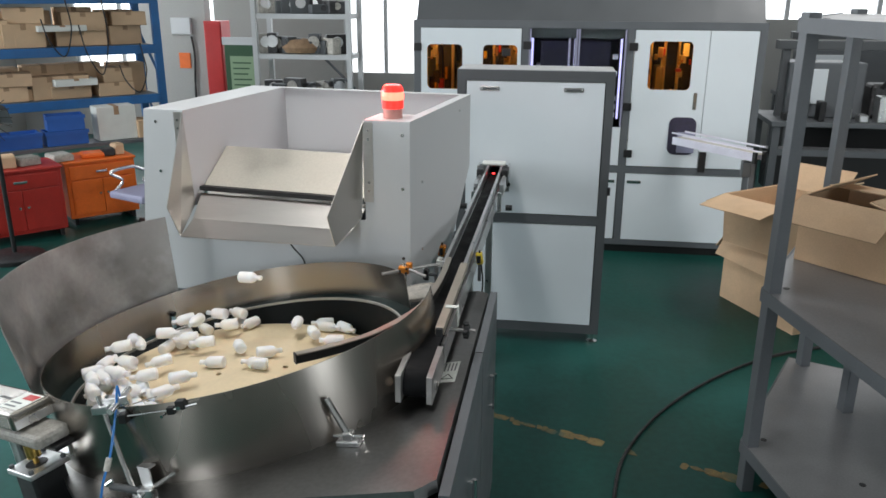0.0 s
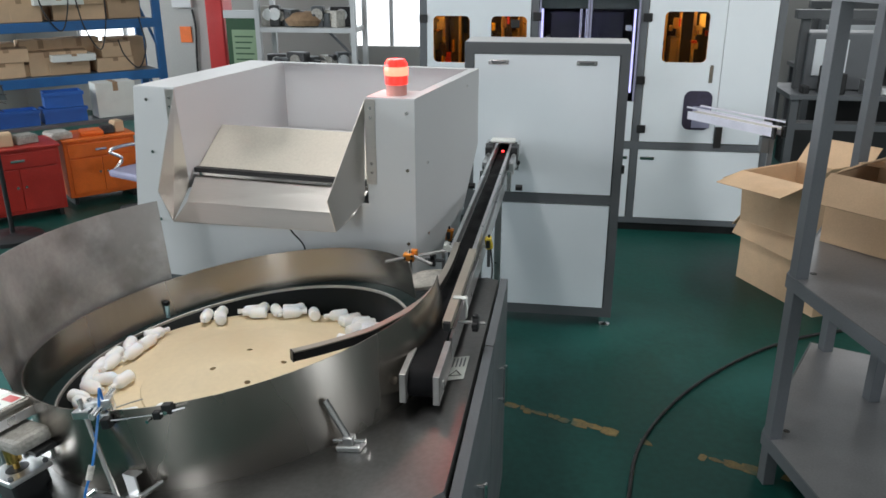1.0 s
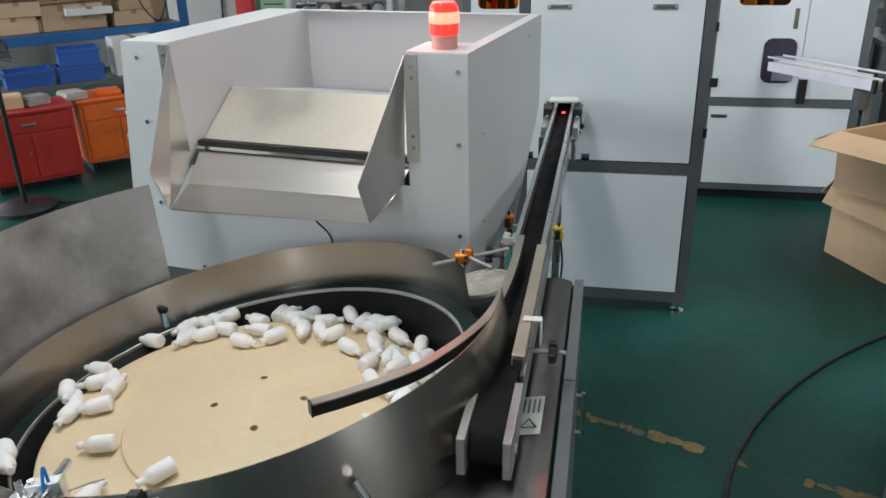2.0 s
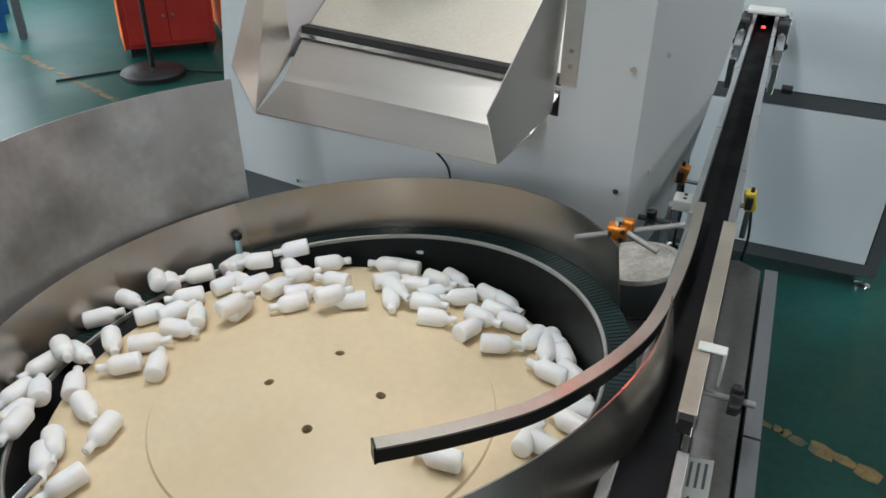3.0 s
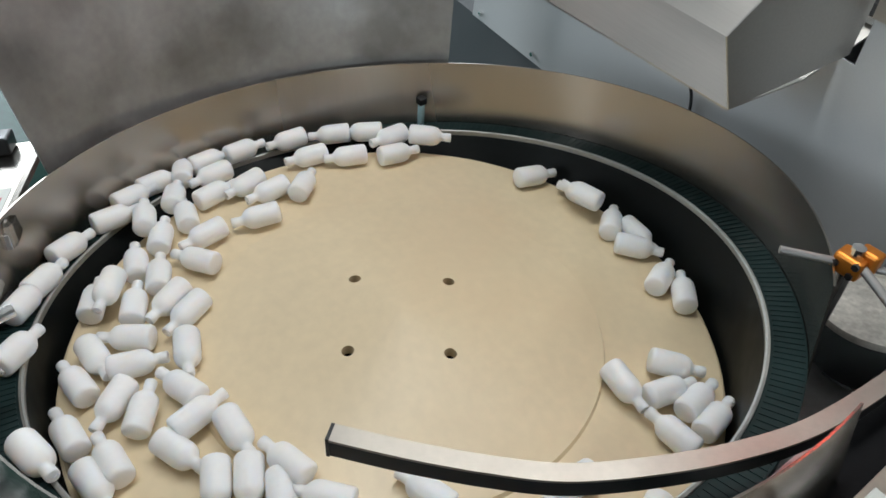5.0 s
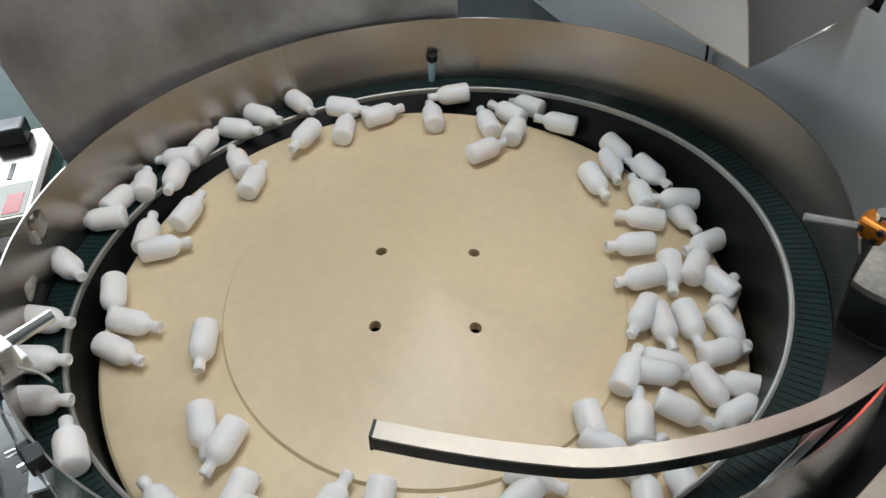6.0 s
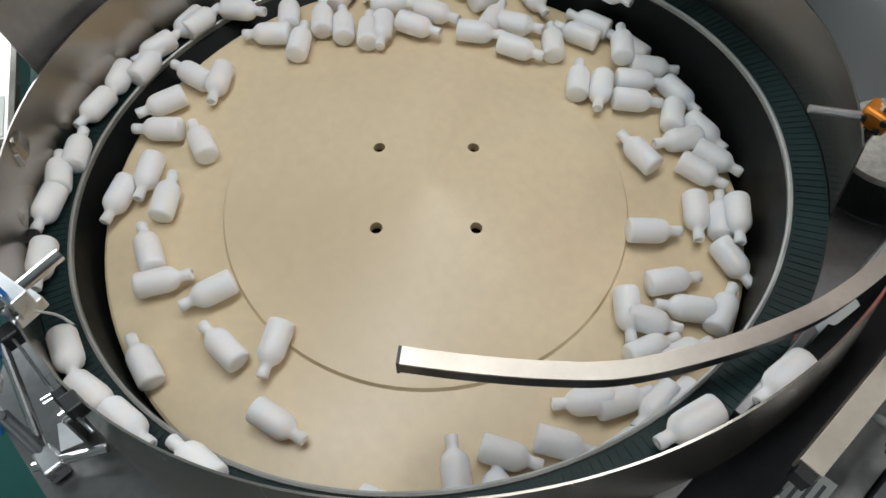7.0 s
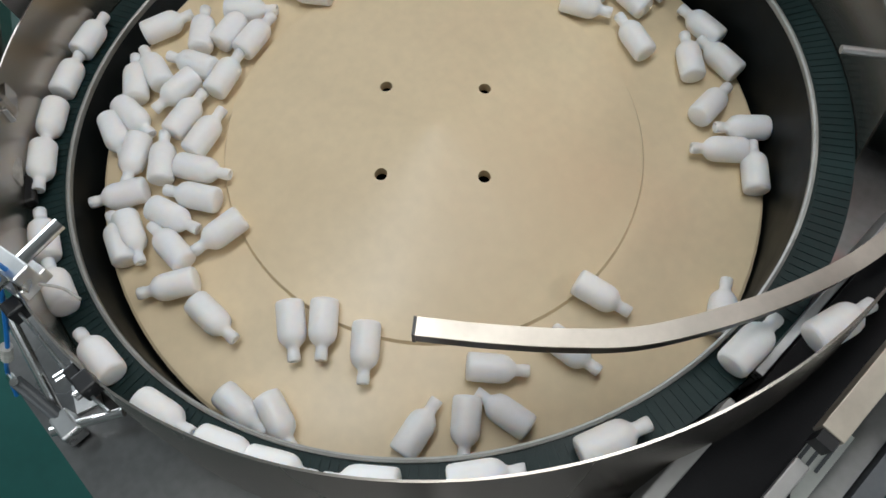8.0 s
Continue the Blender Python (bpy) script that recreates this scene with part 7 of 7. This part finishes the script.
    bottle_path((0, 0.314, 152, 0.829, -158), (0.9, 0.382, 211, 0.792, -36), (2.5, 0.383, 353, 0.791, 134), (3, 0.390, 395, 0.791, 172), (3.5, 0.383, 440, 0.791, 221), (4, 0.398, 483, 0.790, 257), (4.5, 0.382, 525, 0.792, 277), (5, 0.423, 559, 0.788, 157), (6.5, 0.355, 688, 0.794, 374), (7, 0.375, 728, 0.792, 431), (7.5, 0.366, 773, 0.793, 474), (8, 0.357, 815, 0.794, 519))
    bottle_path((0, 0.434, 119, 0.788, -106), (0.9, 0.434, 198, 0.788, -28), (2.5, 0.418, 338, 0.788, 143), (3.5, 0.418, 425, 0.788, 230), (4, 0.432, 468, 0.787, 258), (4.5, 0.434, 511, 0.788, 285), (5, 0.425, 550, 0.788, 465), (6.5, 0.437, 678, 0.787, 586), (7, 0.437, 722, 0.787, 629), (7.5, 0.437, 765, 0.807, 673), (8, 0.436, 807, 0.787, 720))
    bottle_path((0, 0.128, 176, 0.825, 179), (0.9, 0.287, 237, 0.803, 302), (2.5, 0.315, 395, 0.797, 422), (3, 0.290, 433, 0.799, 377), (3.5, 0.314, 467, 0.797, 485), (4, 0.299, 518, 0.799, 495), (4.5, 0.287, 551, 0.803, 615), (5, 0.323, 546, 0.797, 614), (6.5, 0.347, 850, 0.794, 843), (7, 0.326, 723, 0.796, 668), (7.5, 0.318, 768, 0.797, 706), (8, 0.312, 810, 0.798, 748))
    bottle_path((0, 0.376, 140, 0.847, -91), (0.9, 0.379, 186, 0.792, -4), (2.5, 0.381, 323, 0.792, 309), (3.5, 0.381, 410, 0.792, 396), (4, 0.372, 454, 0.792, 272), (4.5, 0.379, 499, 0.792, 309), (5, 0.358, 531, 0.794, 494), (6.5, 0.290, 646, 0.799, 779), (7, 0.367, 710, 0.793, 967), (7.5, 0.350, 757, 0.794, 841), (8, 0.332, 796, 0.796, 882))
    bottle_path((0, 0.410, 113, 0.790, -111), (0.9, 0.410, 192, 0.790, -32), (2.5, 0.406, 333, 0.789, 127), (3.5, 0.406, 420, 0.789, 214), (4, 0.422, 464, 0.788, 256), (4.5, 0.410, 505, 0.790, 281), (5, 0.412, 544, 0.789, 284), (6.5, 0.308, 680, 0.798, 304), (7, 0.428, 719, 0.788, 267), (7.5, 0.419, 763, 0.788, 313), (8, 0.412, 806, 0.789, 358))
    bottle_path((0, 0.374, 155, 0.839, 3), (0.9, 0.436, 201, 0.787, 140), (2.5, 0.436, 340, 0.787, 279), (3.5, 0.436, 427, 0.787, 366), (4, 0.437, 477, 0.787, 374), (4.5, 0.436, 514, 0.787, 453), (5, 0.472, 549, 0.787, 643), (6.5, 0.483, 566, 0.796, 700), (7, 0.513, 578, 0.804, 876), (7.5, 0.437, 610, 0.787, 730), (8, 0.426, 650, 0.788, 705))
    bottle_path((0, 0.301, -157, 0.832, -519), (0.9, 0.295, -111, 0.799, -381), (2.5, 0.265, 45, 0.806, -108), (3, 0.325, 81, 0.796, 10), (3.5, 0.312, 121, 0.797, 63), (4, 0.330, 163, 0.796, 140), (4.5, 0.295, 203, 0.799, 293), (5, 0.297, 231, 0.799, 293), (6.5, 0.315, 404, 0.797, 438), (7, 0.322, 394, 0.797, 405), (7.5, 0.331, 433, 0.796, 458), (8, 0.323, 474, 0.797, 506))
    bottle_path((0, 0.256, -134, 0.827, 43), (0.9, 0.305, -89, 0.799, 118), (2.5, 0.303, 60, 0.798, 322), (3, 0.294, 94, 0.799, 298), (3.5, 0.312, 138, 0.797, 325), (4, 0.301, 180, 0.798, 377), (4.5, 0.305, 225, 0.799, 432), (5, 0.301, 255, 0.798, 559), (6.5, 0.343, 419, 0.795, 830), (7, 0.368, 434, 0.793, 758), (7.5, 0.361, 476, 0.793, 798), (8, 0.361, 520, 0.794, 842))
    bottle_path((0, 0.196, -145, 0.836, 20), (0.9, 0.319, -98, 0.797, 181), (2.5, 0.327, 59, 0.816, 252), (3.5, 0.319, 128, 0.797, 407), (4, 0.326, 170, 0.796, 472), (4.5, 0.319, 215, 0.797, 494), (5, 0.285, 246, 0.803, 704), (6.5, 0.308, 424, 0.798, 686), (7, 0.319, 419, 0.797, 524), (7.5, 0.336, 466, 0.795, 567), (8, 0.321, 509, 0.797, 606))
    bottle_path((0, 0.371, -160, 0.840, 348), (0.9, 0.358, -109, 0.794, 430), (2.5, 0.365, 43, 0.793, 410), (3.5, 0.367, 123, 0.793, 414), (4, 0.366, 174, 0.793, 269), (4.5, 0.358, 204, 0.794, 383), (5, 0.349, 246, 0.794, 424), (6.5, 0.390, 397, 0.791, 723), (7, 0.387, 421, 0.791, 595), (7.5, 0.378, 464, 0.792, 630), (8, 0.378, 507, 0.792, 673))
    bottle_path((0, 0.335, -143, 0.829, 58), (0.9, 0.361, -96, 0.794, 164), (2.5, 0.347, 50, 0.794, 144), (3.5, 0.399, 134, 0.790, 247), (4, 0.394, 176, 0.791, 472), (4.5, 0.361, 217, 0.794, 477), (5, 0.348, 258, 0.794, 503), (6.5, 0.417, 415, 0.789, 504), (7, 0.420, 449, 0.808, 490), (7.5, 0.407, 490, 0.789, 542), (8, 0.407, 534, 0.790, 585))
    bottle_path((0, 0.409, -169, 0.790, -229), (0.9, 0.409, -91, 0.790, -151), (2.5, 0.432, 60, 0.787, 166), (3, 0.437, 103, 0.787, 195), (3.5, 0.462, 140, 0.800, 361), (4, 0.432, 182, 0.787, 537), (4.5, 0.409, 222, 0.790, 522), (5, 0.402, 266, 0.790, 543), (6.5, 0.437, 406, 0.787, 496), (7, 0.437, 441, 0.787, 396), (7.5, 0.431, 482, 0.787, 434), (8, 0.431, 526, 0.788, 477))
    bottle_path((0, 0.355, -160, 0.794, -39), (0.9, 0.355, -82, 0.794, 40), (2.5, 0.404, 62, 0.790, 320), (3, 0.376, 99, 0.792, 403), (3.5, 0.377, 146, 0.792, 244), (4, 0.357, 185, 0.794, 125), (4.5, 0.355, 231, 0.794, 353), (5, 0.288, 266, 0.803, 463), (6.5, 0.354, 430, 0.794, 512), (7, 0.327, 441, 0.796, 668), (7.5, 0.313, 482, 0.797, 710), (8, 0.313, 525, 0.798, 754))
    bottle_path((0, 0.407, -179, 0.790, 219), (0.9, 0.407, -101, 0.790, 297), (2.5, 0.409, 42, 0.789, 306), (3, 0.415, 85, 0.789, 350), (3.5, 0.409, 122, 0.789, 311), (4, 0.458, 170, 0.787, 146), (4.5, 0.407, 213, 0.790, 251), (5, 0.384, 255, 0.791, 307), (6.5, 0.404, 405, 0.790, 436), (7, 0.411, 429, 0.789, 490), (7.5, 0.401, 472, 0.790, 358), (8, 0.401, 515, 0.790, 402))
    bottle_path((0, 0.434, -148, 0.838, 136), (0.9, 0.436, -99, 0.787, 173), (2.5, 0.413, 56, 0.789, 390), (3, 0.437, 98, 0.787, 547), (3.5, 0.437, 131, 0.787, 369), (4, 0.486, 175, 0.782, 490), (4.5, 0.436, 214, 0.787, 486), (5, 0.428, 247, 0.788, 547), (6.5, 0.437, 389, 0.787, 671), (7, 0.437, 422, 0.787, 716), (7.5, 0.436, 464, 0.787, 758), (8, 0.436, 508, 0.787, 802))
    bottle_path((0, 0.440, -158, 0.837, 126), (0.9, 0.436, -108, 0.787, 155), (2.5, 0.387, 34, 0.791, 390), (3, 0.380, 76, 0.792, 218), (3.5, 0.437, 115, 0.787, 375), (4, 0.498, 162, 0.781, 426), (4.5, 0.436, 205, 0.787, 468), (5, 0.402, 243, 0.790, 358), (6.5, 0.412, 387, 0.789, 451), (7, 0.437, 415, 0.787, 368), (7.5, 0.436, 458, 0.787, 394), (8, 0.436, 501, 0.787, 437))
    bottle_path((0, 0.367, -169, 0.848, 162), (0.9, 0.367, -117, 0.793, 202), (2.5, 0.405, 19, 0.790, 313), (3.5, 0.405, 106, 0.790, 400), (4, 0.411, 159, 0.789, 331), (4.5, 0.367, 196, 0.793, 516), (5, 0.329, 227, 0.796, 662), (6.5, 0.325, 396, 0.796, 622), (7, 0.383, 400, 0.791, 673), (7.5, 0.382, 446, 0.791, 718), (8, 0.369, 488, 0.793, 754))
    bottle_path((0, 0.410, -160, 0.828, -44), (0.9, 0.413, -111, 0.789, -3), (2.5, 0.426, 25, 0.808, 283), (3, 0.434, 69, 0.787, 341), (3.5, 0.426, 112, 0.808, 370), (4, 0.413, 166, 0.789, 386), (4.5, 0.413, 203, 0.789, 310), (5, 0.369, 238, 0.793, 225), (6.5, 0.365, 391, 0.793, 355), (7, 0.405, 412, 0.790, 369), (7.5, 0.422, 448, 0.788, 535), (8, 0.406, 489, 0.790, 750))
    bottle_path((0, 0.372, -151, 0.793, -70), (0.9, 0.372, -73, 0.793, 8), (2.5, 0.437, 72, 0.787, 313), (3, 0.437, 118, 0.787, 403), (3.5, 0.417, 148, 0.789, 239), (4, 0.416, 189, 0.789, 398), (4.5, 0.372, 241, 0.793, 321), (5, 0.330, 285, 0.796, 334), (6.5, 0.403, 430, 0.790, 408), (7, 0.401, 459, 0.790, 559), (7.5, 0.343, 504, 0.795, 718), (8, 0.343, 547, 0.795, 762))
    bottle_path((0, 0.436, -161, 0.787, -114), (0.9, 0.436, -83, 0.787, -36), (3.5, 0.520, 141, 0.790, 235), (4, 0.499, 180, 0.780, 145), (4.5, 0.436, 230, 0.787, 278), (5, 0.429, 270, 0.788, 369), (6.5, 0.437, 415, 0.807, 328), (7, 0.437, 449, 0.787, 181), (7.5, 0.436, 490, 0.787, 48), (8, 0.436, 533, 0.787, 92))
    bottle_path((0, 0.410, -150, 0.790, -43), (0.9, 0.410, -72, 0.790, 35), (2.5, 0.460, 135, 0.805, 212), (3, 0.497, 153, 0.785, 219), (3.5, 0.494, 156, 0.784, 241), (4, 0.426, 196, 0.808, 141), (4.5, 0.410, 241, 0.790, 349), (5, 0.330, 273, 0.796, 379), (6.5, 0.383, 416, 0.791, 493), (7, 0.398, 439, 0.790, 398), (7.5, 0.384, 482, 0.791, 440), (8, 0.384, 525, 0.792, 484))
    bottle_path((0, 0.425, -13, 0.788, 141), (0.9, 0.425, 65, 0.788, 219), (2.5, 0.515, 186, 0.779, 136), (3, 0.524, 203, 0.787, 268), (3.5, 0.513, 213, 0.797, 450), (4, 0.506, 223, 0.810, 485), (4.5, 0.514, 234, 0.823, 328), (5, 0.479, 245, 0.842, 492), (6.5, 0.480, 276, 0.887, 546), (7, 0.431, 340, 0.787, 598), (7.5, 0.437, 385, 0.787, 504), (8, 0.431, 424, 0.788, 536))
    bottle_path((0, 0.425, 7, 0.788, 161), (0.9, 0.425, 85, 0.788, 240), (2.5, 0.484, 207, 0.796, 131), (3.5, 0.492, 220, 0.808, 448), (4.5, 0.503, 254, 0.854, 348), (5, 0.437, 256, 0.787, 174), (6.5, 0.429, 398, 0.787, 351), (7, 0.437, 432, 0.787, 351), (7.5, 0.436, 474, 0.787, 396), (8, 0.436, 518, 0.787, 439))
    bottle_path((0, 0.436, 144, 0.787, -135), (0.9, 0.436, 222, 0.787, -57), (2.5, 0.424, 362, 0.788, 222), (3.5, 0.424, 449, 0.788, 309), (4, 0.468, 506, 0.794, 247), (4.5, 0.436, 536, 0.787, 256), (5, 0.500, 569, 0.796, 462), (6.5, 0.517, 596, 0.825, 323), (7, 0.497, 621, 0.865, 353), (7.5, 0.492, 631, 0.880, 191), (8, 0.487, 640, 0.894, 374))
    bottle_path((0, 0.425, 38, 0.788, -167), (0.9, 0.425, 116, 0.788, -88), (2.3, 0.512, 238, 0.829, -28), (2.9, 0.505, 251, 0.849, -15), (3.5, 0.497, 264, 0.870, -2), (4.1, 0.489, 277, 0.890, 11), (4.7, 0.481, 291, 0.909, 24), (5, 0.481, 298, 0.917, 31), (6.5, 0.345, 337, 0.795, -1), (7, 0.414, 371, 0.789, 79), (7.5, 0.410, 415, 0.789, -48), (8, 0.401, 456, 0.790, -9))
    bottle_path((0, 0.436, -152, 0.787, 126), (0.9, 0.436, -73, 0.787, 204), (2.5, 0.459, 128, 0.811, 478), (3, 0.461, 139, 0.801, 576), (3.5, 0.491, 150, 0.788, 597), (4, 0.509, 190, 0.781, 627), (4.5, 0.436, 240, 0.787, 517), (5, 0.436, 284, 0.787, 560), (6.5, 0.432, 423, 0.787, 590), (7, 0.462, 457, 0.849, 729), (7.5, 0.436, 500, 0.787, 778), (8, 0.436, 544, 0.787, 822))


motions()
